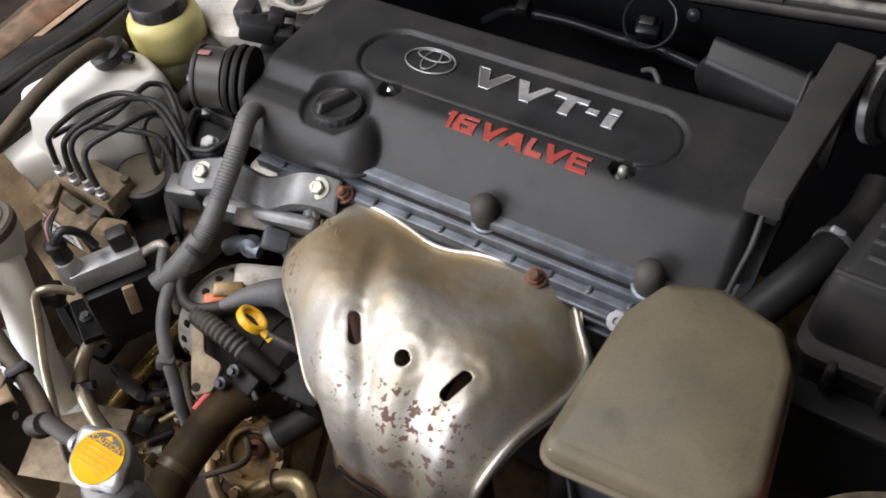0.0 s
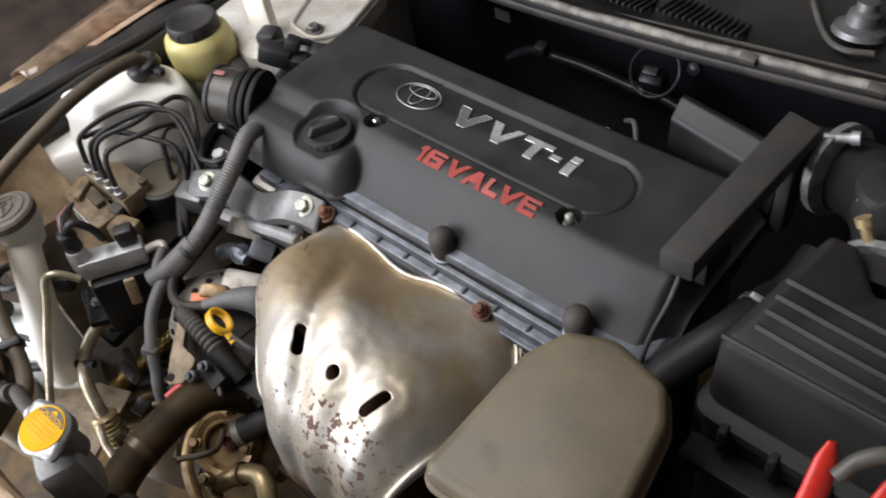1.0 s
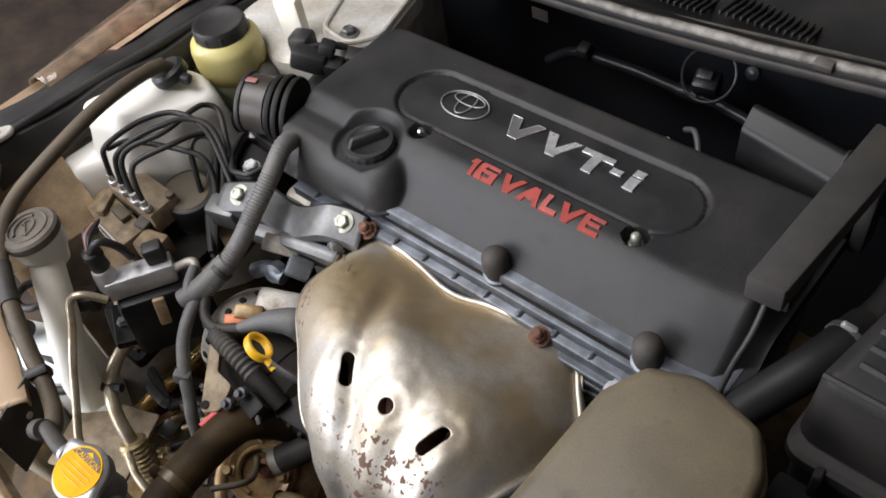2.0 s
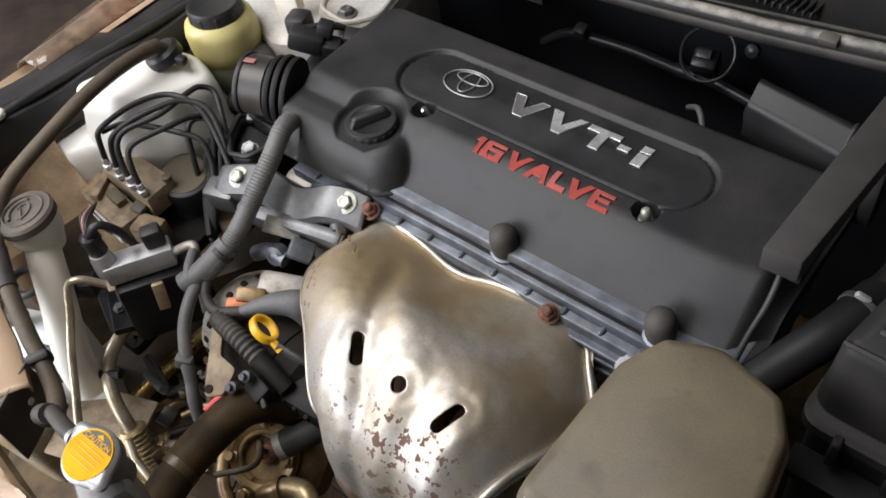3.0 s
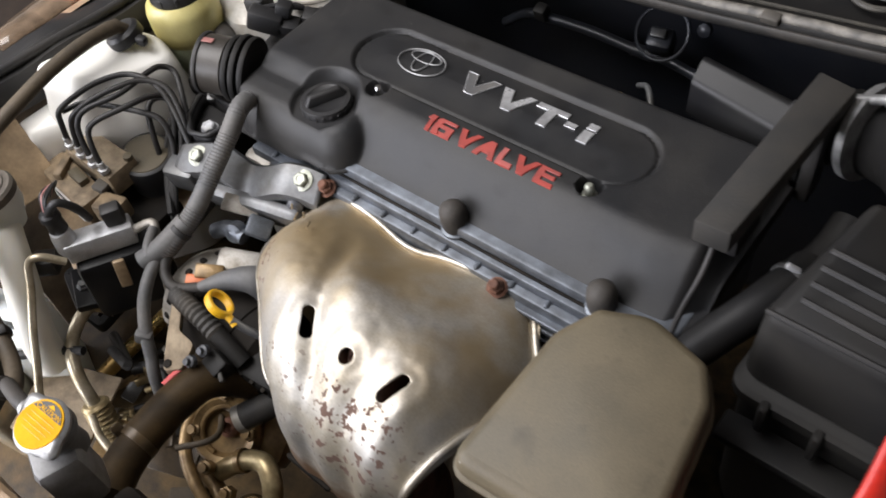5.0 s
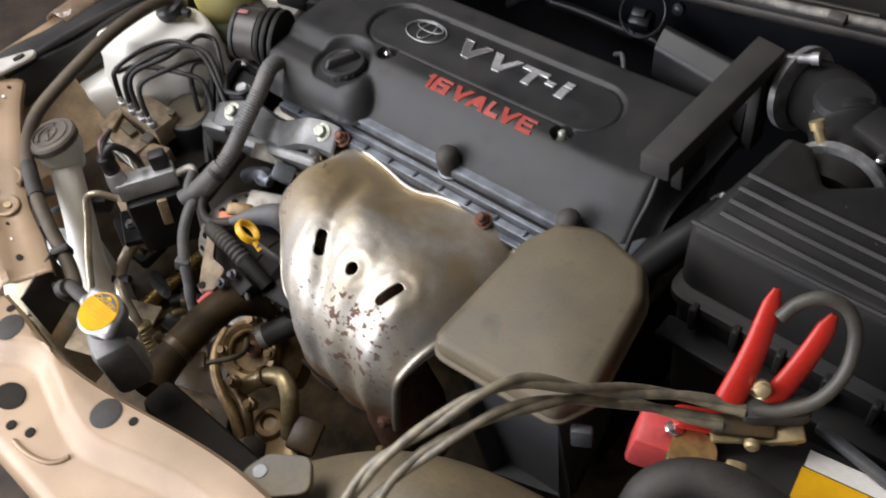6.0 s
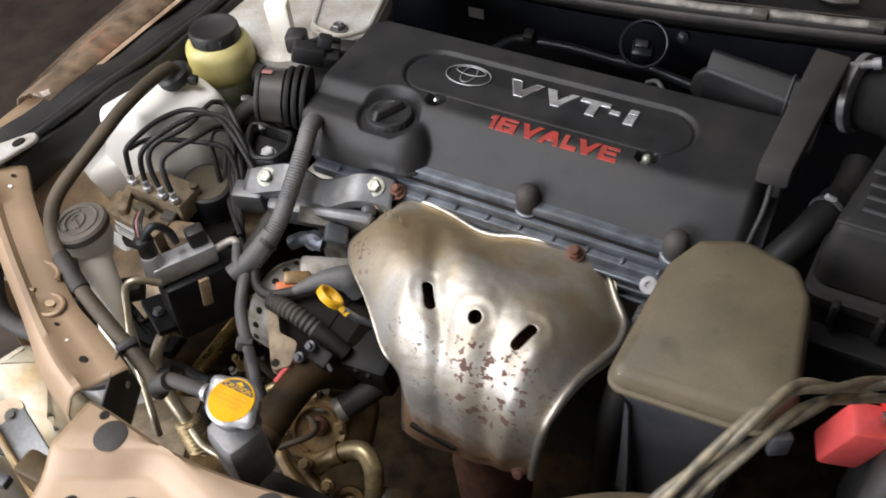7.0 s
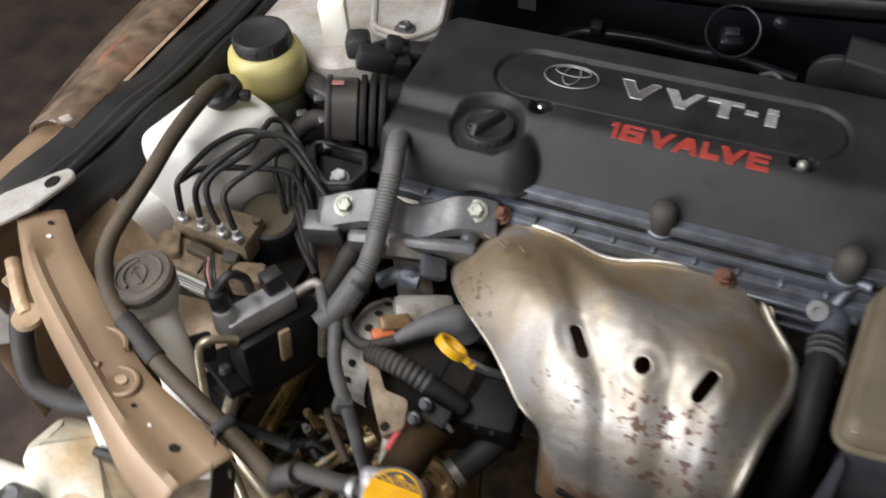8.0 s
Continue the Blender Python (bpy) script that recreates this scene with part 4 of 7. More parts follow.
    cap = part("filler_cap", lathe(m, [(0.028, 0), (0.03, 0.002), (0.0305, 0.012), (0.029, 0.0155), (0.024, 0.016), (0.022, 0.0145), (0, 0.0145)], 40), BLACK, t, "black plastic oil filler cap")
    bar = box(m @ pose(0, 0, 0.0195, 0, 0, -28), (0.012, 0.054, 0.014), 0.003, 3, taper=0.7)
    part("grip", bar, BLACK, cap)
    part("oil_mark", tube([m @ Vector((-0.0145 + 0.006 * math.cos(w), -0.009 + 0.004 * math.sin(w), 0.0152)) for w in np.linspace(0, 2 * math.pi, 17)], 0.0006, 6, smooth=False), GREYHOSE, cap, "pale embossed oil mark")
    for k in range(20):
        w = 2 * math.pi * k / 20
        part("knurl", box(m @ pose(0.0303 * math.cos(w), 0.0303 * math.sin(w), 0.0075, 0, 0, math.degrees(w)), (0.0012, 0.004, 0.01), 0.0003, 1), BLACK, cap)
    return t


engine_cover()


def heat_shield():
    """Pressed manifold shield: a humped sheet with rolled rims, shallow flutes and three openings."""
    t = thing("exhaust_heat_shield", (0.16, -0.24, 0.7), "pressed steel exhaust heat shield, heat-stained, with rust freckles", "heat shield")
    ys = [-0.097, -0.135, -0.18, -0.22, -0.259, -0.295, -0.322, -0.339, -0.346, -0.347, -0.345]
    zs = [0.812, 0.834, 0.856, 0.867, 0.866, 0.853, 0.829, 0.796, 0.76, 0.733, 0.713]
    xl = [-0.032, -0.05, -0.038, -0.01, 0.035, 0.072, 0.096, 0.106, 0.111, 0.113, 0.115]
    xr = [0.29, 0.322, 0.331, 0.325, 0.312, 0.303, 0.298, 0.295, 0.292, 0.29, 0.289]
    dl = [0.012, 0.062, 0.066, 0.062, 0.058, 0.055, 0.05, 0.042, 0.032, 0.02, 0.012]
    dr = [0.025, 0.062, 0.08, 0.078, 0.066, 0.052, 0.04, 0.03, 0.022, 0.016, 0.01]
    nu, nv, length = 240, 260, 0.39

    def normal(v):
        a = Vector((0, table(ys, v - 0.02), table(zs, v - 0.02)))
        b = Vector((0, table(ys, v + 0.02), table(zs, v + 0.02)))
        d = (b - a).normalized()
        return Vector((0, d.z, -d.y))

    slots = ((0.126, 0.405, 0.012, 0.006, -32), (0.1875, 0.425, 0.0, 0.008, 0), (0.2445, 0.425, 0.0125, 0.006, 20))

    def slot_sd(x, s, c):
        cx, cv, half, r, ang = c
        w = radians(ang)
        dx, ds = x - cx, -(s - cv * length)
        k = dx * math.sin(w) + ds * math.cos(w)
        k2 = max(-half, min(half, k))
        return math.hypot(dx - k2 * math.sin(w), ds - k2 * math.cos(w)) - r, (cx + k2 * math.sin(w), cv * length - k2 * math.cos(w))

    def relief(x, v, e_l, e_r):
        o = 0.0
        # the two bolt lobes and the saddle between them
        o -= 0.014 * math.exp(-((x - 0.115) / 0.045) ** 2) * (1 - step(0.0, 0.32, v))
        o -= 0.012 * math.exp(-((x - 0.245) / 0.05) ** 2 - ((v - 0.16) / 0.13) ** 2)
        o += 0.010 * math.exp(-((x - 0.15 - 0.25 * (v - 0.3)) / 0.035) ** 2 - ((v - 0.24) / 0.12) ** 2)
        o -= 0.007 * math.exp(-((x - 0.055 - 0.2 * v) / 0.014) ** 2) * step(0.08, 0.2, v) * (1 - step(0.45, 0.6, v))
        o += 0.006 * math.exp(-((x - 0.012) / 0.03) ** 2 - ((v - 0.16) / 0.12) ** 2)
        # flutes running to the foot
        for cx, slope, amp in ((0.1, 0.10, 0.0026), (0.158, 0.06, -0.0042), (0.19, 0.05, 0.003), (0.215, 0.05, -0.0042), (0.262, -0.02, 0.003)):
            o += amp * math.exp(-((x - cx - slope * (v - 0.45)) / 0.011) ** 2) * step(0.3, 0.45, v) * (1 - 0.6 * step(0.75, 0.95, v))
        # pads round the openings
        for c in slots:
            d, _ = slot_sd(x, v * length, c)
            o -= 0.0017 * (1 - step(0.006, 0.017, d))
        # sides turn under, with a rolled lip
        lip = 0.008 * (math.exp(-(e_r / 0.018) ** 2)) + 0.005 * math.exp(-(v / 0.02) ** 2)
        o += lip
        o += 0.0016 * noise.noise(Vector((x * 22, v * 9, 3.1))) + 0.0005 * noise.noise(Vector((x * 90, v * 35, 1.7)))
        return o

    def surface(x, s, u):
        vv = s / length
        under = Vector((0, 0, -1)).lerp(Vector((0, 1, -0.15)), step(0.5, 0.85, vv))
        turn = table(dl, vv) * max(0.0, 1 - u / 0.3) ** 2.2 + table(dr, vv) * max(0.0, 1 - (1 - u) / 0.3) ** 2.2
        p = Vector((x, table(ys, vv), table(zs, vv))) + normal(vv) * relief(x, vv, u, 1 - u) + under * turn
        # ears at the upper bolts
        ear = math.exp(-((x + 0.008) / 0.02) ** 2)
        p.y += 0.018 * ear * (1 - step(0.0, 0.12, vv)) - 0.004 * (1 - ear) * (1 - step(0, 0.06, vv))
        p.y += 0.03 * math.exp(-((x - 0.252) / 0.036) ** 2) * (1 - step(0.0, 0.16, vv))
        # the foot reaches lower on the belt side
        p.z -= 0.034 * (1 - u) ** 1.3 * step(0.7, 1.0, vv)
        # the right shoulder is rounded off
        p.y -= 0.02 * step(0.82, 1.0, u) ** 2 * (1 - step(0.0, 0.2, vv))
        return p

    bm = bmesh.new()
    grid, flat = [], {}
    for j in range(nv + 1):
        v = j / nv
        row = []
        a, b = table(xl, v), table(xr, v)
        for i in range(nu + 1):
            u = i / nu
            x, s = a + (b - a) * u, v * length
            w = bm.verts.new(surface(x, s, u))
            flat[w] = (x, s, u)
            row.append(w)
        grid.append(row)
    for j in range(nv):
        for i in range(nu):
            q = (grid[j][i], grid[j][i + 1], grid[j + 1][i + 1], grid[j + 1][i])
            cx, cs = sum(flat[w][0] for w in q) / 4, sum(flat[w][1] for w in q) / 4
            if all(slot_sd(cx, cs, c)[0] > 0 for c in slots):
                bm.faces.new(q)
    # the cut edges follow the openings exactly
    for w, (x, s, u) in flat.items():
        if w.is_boundary:
            for c in slots:
                d, near = slot_sd(x, s, c)
                if abs(d) < 0.003:
                    k = c[3] / max(1e-6, d + c[3])
                    w.co = surface(near[0] + (x - near[0]) * k, near[1] + (s - near[1]) * k, u)
    for w in [w for w in bm.verts if not w.link_faces]:
        bm.verts.remove(w)
    col = int(nu * 0.975)
    rim = [grid[0][i].co + Vector((0, 0, 0.001)) for i in range(0, col - 6, 9)]
    rim += [grid[j][col].co + normal(j / nv) * 0.001 + Vector((0.001, 0, 0)) for j in range(8, nv + 1, 9)]
    left_rim = [grid[j][0].co.copy() for j in range(4, nv + 1, 9)]
    thick(part("sheet", bm, SHIELD, t, sharp=60), 0.0014)
    part("rolled_rim", tube(rim, lambda f: 0.0036 + 0.0014 * step(0.3, 0.6, f), 12), RIM, t, "bright rolled steel rim")
    part("rolled_rim", tube(left_rim, 0.0018, 8), RIM, t, "bright rolled steel rim")
    for p, n, nm in (((-0.011, -0.1, 0.822), (0.05, -0.35, 0.93), "bolt"), ((0.236, -0.103, 0.819), (0.05, -0.35, 0.93), "bolt"), ((0.27, -0.336, 0.716), (0.2, -0.9, 0.4), "bolt")):
        hexbolt(nm, along(p, Vector(p) + Vector(n)), 0.0085, t, RUST, 1.35, "rusty flange bolt")
        part("stud_end", lathe(along(p, Vector(p) + Vector(n)), [(0.0058, 0.006), (0.0058, 0.0145), (0.004, 0.0165), (0, 0.0165)], 14), RUST, t)
    # embossed mark beside the upper bolt
    for k in range(4):
        a = Vector((-0.002 + 0.012 * k, -0.158 - 0.002 * k, 0.8485 + 0.0022 * k))
        part("embossed_bar", tube([a, a + Vector((0.009, -0.017, 0.006)) * (1 if k % 2 else -1) + Vector((0, -0.01 if k % 2 == 0 else 0.005, 0.001))], 0.0012, 6, smooth=False), SHIELD, t)
    part("foot_slot", box(pose(0.166, -0.3466, 0.722, 0, 12, 0), (0.06, 0.006, 0.0095), 0.003), DARK, t, "dark slot at the foot")
    return t


heat_shield()


def manifold():
    t = thing("exhaust_manifold", (0.17, -0.2, 0.5), "rusty exhaust manifold under its heat shield", "exhaust manifold")
    for x in (0.02, 0.1, 0.18, 0.26):
        part("runner", tube([(x, -0.08, 0.72), (x, -0.14, 0.75), (0.5 * x + 0.09, -0.22, 0.75), (0.3 * x + 0.14, -0.26, 0.66)], 0.02), RUST, t)
    part("collector", lathe(pose(0.2, -0.265, 0.42), [(0.03, 0), (0.05, 0.05), (0.055, 0.15), (0.04, 0.25), (0.03, 0.27)], 24), RUST, t)
    part("sensor", lathe(along((0.27, -0.365, 0.66), (0.30, -0.39, 0.69)), [(0.006, -0.02), (0.006, 0), (0.008, 0.001), (0.008, 0.014), (0.005, 0.016), (0.005, 0.03), (0, 0.03)], 14), BRASS, t, "brass exhaust sensor")
    return t


manifold()

# ---- right of the engine: fuse box, air box, battery, clamp ----


def outlet_hose():
    t = thing("coolant_outlet_hose", (0.35, -0.2, 0.7), "dark brown coolant hose on a bright metal outlet", "coolant hose")
    part("hose", tube([(0.347, -0.135, 0.805), (0.343, -0.18, 0.80), (0.342, -0.225, 0.78), (0.342, -0.25, 0.74), (0.342, -0.255, 0.68), (0.342, -0.25, 0.55)], 0.015, 18), AIRBOX, t)
    for y in (-0.142, -0.15, -0.158):
        part("clamp_ring", lathe(along((0.346, y, 0.805), (0.3455, y - 0.01, 0.804)), [(0.0168, -0.0015), (0.0185, -0.001), (0.0185, 0.001), (0.0168, 0.0015)], 24), STEEL, t)
    part("outlet", tube([(0.352, -0.085, 0.79), (0.35, -0.105, 0.80), (0.348, -0.135, 0.805)], 0.0155, 16), HEAD, t, "bright cast outlet")
    part("outlet_ear", box(pose(0.338, -0.102, 0.812, 25, 0, 20), (0.03, 0.022, 0.01), 0.004), HEAD, t)
    part("washer_eye", lathe(along((0.33, -0.112, 0.817), (0.328, -0.122, 0.832)), [(0.004, -0.002), (0.0105, -0.002), (0.0105, 0.002), (0.004, 0.002), (0.004, -0.001), (0, -0.001)], 18), STEEL, t)
    part("ear_arm", tube([(0.345, -0.1, 0.82), (0.358, -0.085, 0.84), (0.372, -0.09, 0.845)], 0.006, 10), HEAD, t)
    part("rod", tube([(0.305, -0.2, 0.775), (0.335, -0.196, 0.775)], 0.004, 10, smooth=False), HEAD, t, "bright metal rod")
    return t


outlet_hose()


def fuse_box():
    t = thing("fuse_box", (0.43, -0.22, 0.7), "dusty grey-brown plastic fuse box with a rounded lid", "fuse box")
    out = rounded([(0.347, -0.308), (0.49, -0.3), (0.509, -0.264), (0.495, -0.165), (0.477, -0.137), (0.42, -0.122), (0.378, -0.138), (0.358, -0.175)], [0.016, 0.02, 0.02, 0.03, 0.016, 0.04, 0.014, 0.03], 6)
    tilt = lambda x, y: 0.17 * (y + 0.30)
    part("lid", loft(out, [(-0.002, 0.896), (0.0, 0.897), (0.001, 0.903), (0.0, 0.906), (-0.001, 0.912), (-0.004, 0.917), (-0.01, 0.919)], tilt), FUSE, t, sharp=50)
    part("lid_rim", loft(out, [(0.0, 0.891), (0.0035, 0.892), (0.0035, 0.8955), (0.0, 0.897)], tilt), FUSE, t)
    part("body", loft(out, [(-0.034, 0.64), (-0.028, 0.74), (-0.02, 0.84), (-0.004, 0.892)], tilt), FUSEB, t, "dark grey plastic fuse box body")
    part("latch", box(pose(0.508, -0.285, 0.868, 0, 0, 30), (0.02, 0.01, 0.03), 0.003), FUSEB, t)
    return t


fuse_box()


def air_box():
    t = thing("air_filter_box", (0.6, -0.03, 0.7), "dusty black plastic air filter box with raised ribs", "air box")
    lift = lambda x, y: 0.16 * (y + 0.092) + 0.006
    out = rounded([(0.49, -0.093), (0.78, -0.098), (0.80, 0.06), (0.64, 0.045), (0.575, 0.004), (0.545, 0.04), (0.518, 0.042)], [0.014, 0.02, 0.02, 0.02, 0.006, 0.01, 0.012], 5)
    part("lid", loft(out, [(0.004, 0.885), (0.003, 0.9), (0.0, 0.955), (-0.003, 0.963), (-0.009, 0.967)], lift), AIRBOX, t, sharp=50)
    for y in (-0.02, -0.037, -0.053, -0.069):
        part("rib", tube([(0.512, y, 0.967 + lift(0, y)), (0.6, y - 0.006, 0.968 + lift(0, y - 0.006)), (0.76, y - 0.012, 0.968 + lift(0, y - 0.012))], 0.0028, 8), BLACK, t)
    # added bead in a lighter black draws the highlight of the lid's front edge
    part("lid_edge_highlight", tube([(0.494, -0.0885, 0.9715), (0.6, -0.0905, 0.971), (0.77, -0.0935, 0.971)], 0.0022, 8), BLACK, t)
    base = rounded([(0.488, -0.107), (0.80, -0.112), (0.815, 0.07), (0.50, 0.06)], 0.016, 5)
    part("flange", loft(base, [(0.0, 0.872), (0.004, 0.873), (0.004, 0.884), (0.0, 0.886)], lambda x, y: 0.1 * (y + 0.1)), AIRBOX, t)
    part("base", loft(base, [(-0.02, 0.62), (-0.006, 0.7), (-0.004, 0.86), (-0.004, 0.874)], lambda x, y: 0.1 * (y + 0.1)), AIRBOX, t)
    for k in range(6):
        part("clip", box(pose(0.52 + 0.045 * k, -0.113, 0.868), (0.008, 0.012, 0.036), 0.002, 1), AIRBOX, t)
    part("lower_ledge", box(pose(0.64, -0.12, 0.835), (0.30, 0.03, 0.012), 0.003), AIRBOX, t)
    return t


air_box()


def intake_hose():
    t = thing("air_intake_hose", (0.56, 0.14, 0.9), "black ribbed rubber intake hose with wire clamps", "intake hose")
    part("hose", tube([(0.57, 0.03, 0.94), (0.565, 0.09, 0.95), (0.53, 0.15, 0.94), (0.48, 0.185, 0.92), (0.44, 0.19, 0.91)], 0.037, 24, ridge=0.002, step=0.012), AIRBOX, t)
    part("sensor_body", box(pose(0.60, 0.085, 0.985, 10, 0, -20), (0.07, 0.04, 0.03), 0.006), AIRBOX, t, "black air flow sensor plug")
    part("cap", lathe(pose(0.535, 0.13, 0.972), [(0.03, 0), (0.028, 0.008), (0.015, 0.011), (0, 0.011)], 24), BLACK, t)
    def ring(c, d, r, w):
        m = along(c, Vector(c) + Vector(d))
        return lathe(m, [(r, -w), (r + 0.0014, -w), (r + 0.0014, w), (r, w)], 40)
    clamp_a = part("wire_clamp", ring((0.475, 0.175, 0.93), (-0.9, 0.25, -0.2), 0.046, 0.004), WORN, t, "worn steel hose clamp")
    part("screw", lathe(along((0.468, 0.17, 0.972), (0.5, 0.178, 0.98)), [(0.005, -0.012), (0.005, 0.012), (0.007, 0.012), (0.007, 0.02), (0, 0.02)], 12), WORN, clamp_a)
    clamp_b = part("wire_clamp", ring((0.57, 0.055, 0.945), (0.0, 1.0, 0.1), 0.046, 0.004), WORN, t, "worn steel hose clamp")
    part("screw", lathe(along((0.545, 0.055, 0.985), (0.535, 0.06, 1.0)), [(0.005, -0.012), (0.005, 0.012), (0.007, 0.012), (0.007, 0.02), (0, 0.02)], 12), BRASS, clamp_b)
    for k in range(3):
        part("sensor_pin", lathe(along((0.60 + 0.02 * k, 0.062, 0.985), (0.603 + 0.02 * k, 0.045, 0.985)), [(0.006, 0), (0.006, 0.008), (0.003, 0.01), (0, 0.01)], 12), CHROME, t)
    return t


intake_hose()


def breather_hose():
    t = thing("breather_hose", (0.46, -0.03, 0.86), "black rubber breather hose beside the engine cover", "hose")
    part("hose", tube([(0.49, 0.035, 0.885), (0.482, 0.0, 0.89), (0.468, -0.035, 0.882), (0.45, -0.062, 0.862), (0.436, -0.078, 0.835), (0.43, -0.085, 0.78)], 0.0185, 16), AIRBOX, t)
    part("elbow", tube([(0.49, 0.03, 0.885), (0.497, 0.06, 0.89), (0.5, 0.09, 0.9)], 0.017, 14), AIRBOX, t)
    part("clamp", lathe(along((0.484, 0.008, 0.889), (0.478, -0.012, 0.888)), [(0.0188, -0.003), (0.0205, -0.003), (0.0205, 0.003), (0.0188, 0.003)], 24), STEEL, t, "steel spring clamp")
    part("clamp_ear", box(pose(0.483, 0.006, 0.912, 0, 30, 20), (0.014, 0.005, 0.006), 0.0015), ALU, t)
    part("sleeve", tube([(0.422, -0.02, 0.945), (0.423, -0.045, 0.915), (0.419, -0.065, 0.885), (0.416, -0.08, 0.85)], 0.003, 10), BLACK, t)
    return t


breather_hose()


def bar():
    t = thing("flat_cross_bar", (0.43, 0.06, 0.95), "flat dusty dark grey bar across the engine cover", "bar")
    a = skin([[(0.406, -0.04, 0.946), (0.406, -0.04, 0.973), (0.439, -0.038, 0.973), (0.439, -0.038, 0.946)], [(0.416, 0.178, 0.953), (0.416, 0.178, 0.978), (0.456, 0.16, 0.987), (0.456, 0.16, 0.966)]], closed=True)
    bmesh.ops.contextual_create(a, geom=[v for v in a.verts if v.co.y < 0])
    bmesh.ops.contextual_create(a, geom=[v for v in a.verts if v.co.y > 0.1])
    bmesh.ops.bevel(a, geom=a.edges[:], offset=0.003, segments=2, profile=0.5, affect="EDGES")
    part("strip", a, STRIP, t)
    part("leg", box(pose(0.425, 0.03, 0.925), (0.014, 0.05, 0.07), 0.003), BLACK, t)
    part("leg", box(pose(0.44, 0.15, 0.91), (0.014, 0.03, 0.12), 0.003), BLACK, t)
    return t


bar()


def resonator():
    t = thing("intake_resonator", (0.36, 0.15, 0.85), "smooth dark grey plastic intake chamber behind the engine", "intake chamber")
    rows = []
    profile = rounded([(0.045, -0.02), (0.05, 0.034), (0.037, 0.045), (0.014, 0.026), (0.009, -0.02)], [0.006, 0.008, 0.008, 0.014, 0.006], 6)
    for i in range(9):
        f = i / 8
        c = Vector((0.298, 0.149, 0.9)).lerp(Vector((0.43, 0.128, 0.888)), f)
        k = 0.94 + 0.12 * f
        rows.append([c + Vector((0.018, 1, 0)).normalized() * p.x * k + Vector((0, 0, p.y * k)) for p in profile])
    bm = skin(rows, closed=True)
    bmesh.ops.contextual_create(bm, geom=[e for e in bm.edges if e.is_boundary and e.verts[0].co.x < 0.35])
    part("chamber", bm, GLOSSBLACK, t)
    for k in (0.78, 0.88):
        ring = [Vector((0.298, 0.149, 0.9)).lerp(Vector((0.43, 0.128, 0.888)), k) + Vector((0.018, 1, 0)).normalized() * p.x * (0.96 + 0.12 * k) + Vector((0, 0, p.y * (0.96 + 0.12 * k))) for p in profile]
        part("collar_ring", tube(ring + ring[:1], 0.0022, 8, smooth=False), BLACK, t)
    part("rim", lathe(along((0.3, 0.235, 0.84), (0.3, 0.245, 0.84)), [(0.03, 0), (0.033, 0.002), (0.033, 0.01), (0.0, 0.012)], 20), BLACK, t)
    return t


resonator()


def battery():
    t = thing("car_battery", (0.7, -0.26, 0.7), "black car battery with a yellow and white label", "car battery")
    part("case", box(pose(0.715, -0.272, 0.80, 0, 0, 6), (0.25, 0.17, 0.19), 0.008), BLACK, t)
    part("top", box(pose(0.715, -0.272, 0.902, 0, 0, 6), (0.246, 0.166, 0.02), 0.005), BLACK, t)
    part("yellow_label", box(pose(0.755, -0.229, 0.9132, 0, 0, 8), (0.15, 0.04, 0.001), 0.0003, 1), CAPYEL, t, "yellow printed label")
    part("white_label", box(pose(0.752, -0.2, 0.9132, 0, 0, 8), (0.15, 0.016, 0.001), 0.0003, 1), PAPER, t, "white printed label")
    part("terminal_post", lathe(pose(0.605, -0.266, 0.90), [(0.011, 0), (0.010, 0.022), (0, 0.023)], 20), LEAD, t, "tarnished terminal post")
    part("felt_ring", lathe(pose(0.605, -0.266, 0.908), [(0.012, 0), (0.02, 0), (0.02, 0.004), (0.012, 0.004)], 24), GREEN, t, "green felt ring")
    clampx = part("terminal_clamp", lathe(pose(0.605, -0.266, 0.914), [(0.011, 0), (0.019, 0), (0.019, 0.013), (0.011, 0.013)], 24), LEAD, t, "tarnished copper terminal clamp")
    part("clamp_jaw", box(pose(0.64, -0.262, 0.924, 8, 5, 22), (0.016, 0.018, 0.014), 0.003), BRASS, clampx)
    part("clamp_jaw", box(pose(0.652, -0.276, 0.919, 0, 12, 35), (0.02, 0.011, 0.012), 0.003), BRASS, clampx)
    part("clamp_bolt", lathe(pose(0.583, -0.258, 0.921, 0, 0, 0), [(0.008, 0), (0.008, 0.008), (0.005, 0.009), (0, 0.009)], 6), CHROME, clampx)
    part("terminal_boot", tube([(0.59, -0.335, 0.89), (0.597, -0.315, 0.93), (0.62, -0.292, 0.94), (0.655, -0.278, 0.935), (0.7, -0.272, 0.92), (0.74, -0.278, 0.9)], 0.016, 14), RUBBER, t, "black rubber terminal boot")
    part("hold_down", box(pose(0.735, -0.197, 0.92, 0, 0, -12), (0.13, 0.01, 0.01), 0.003), FUSEB, t, "steel battery hold-down bar")
    return t


battery()


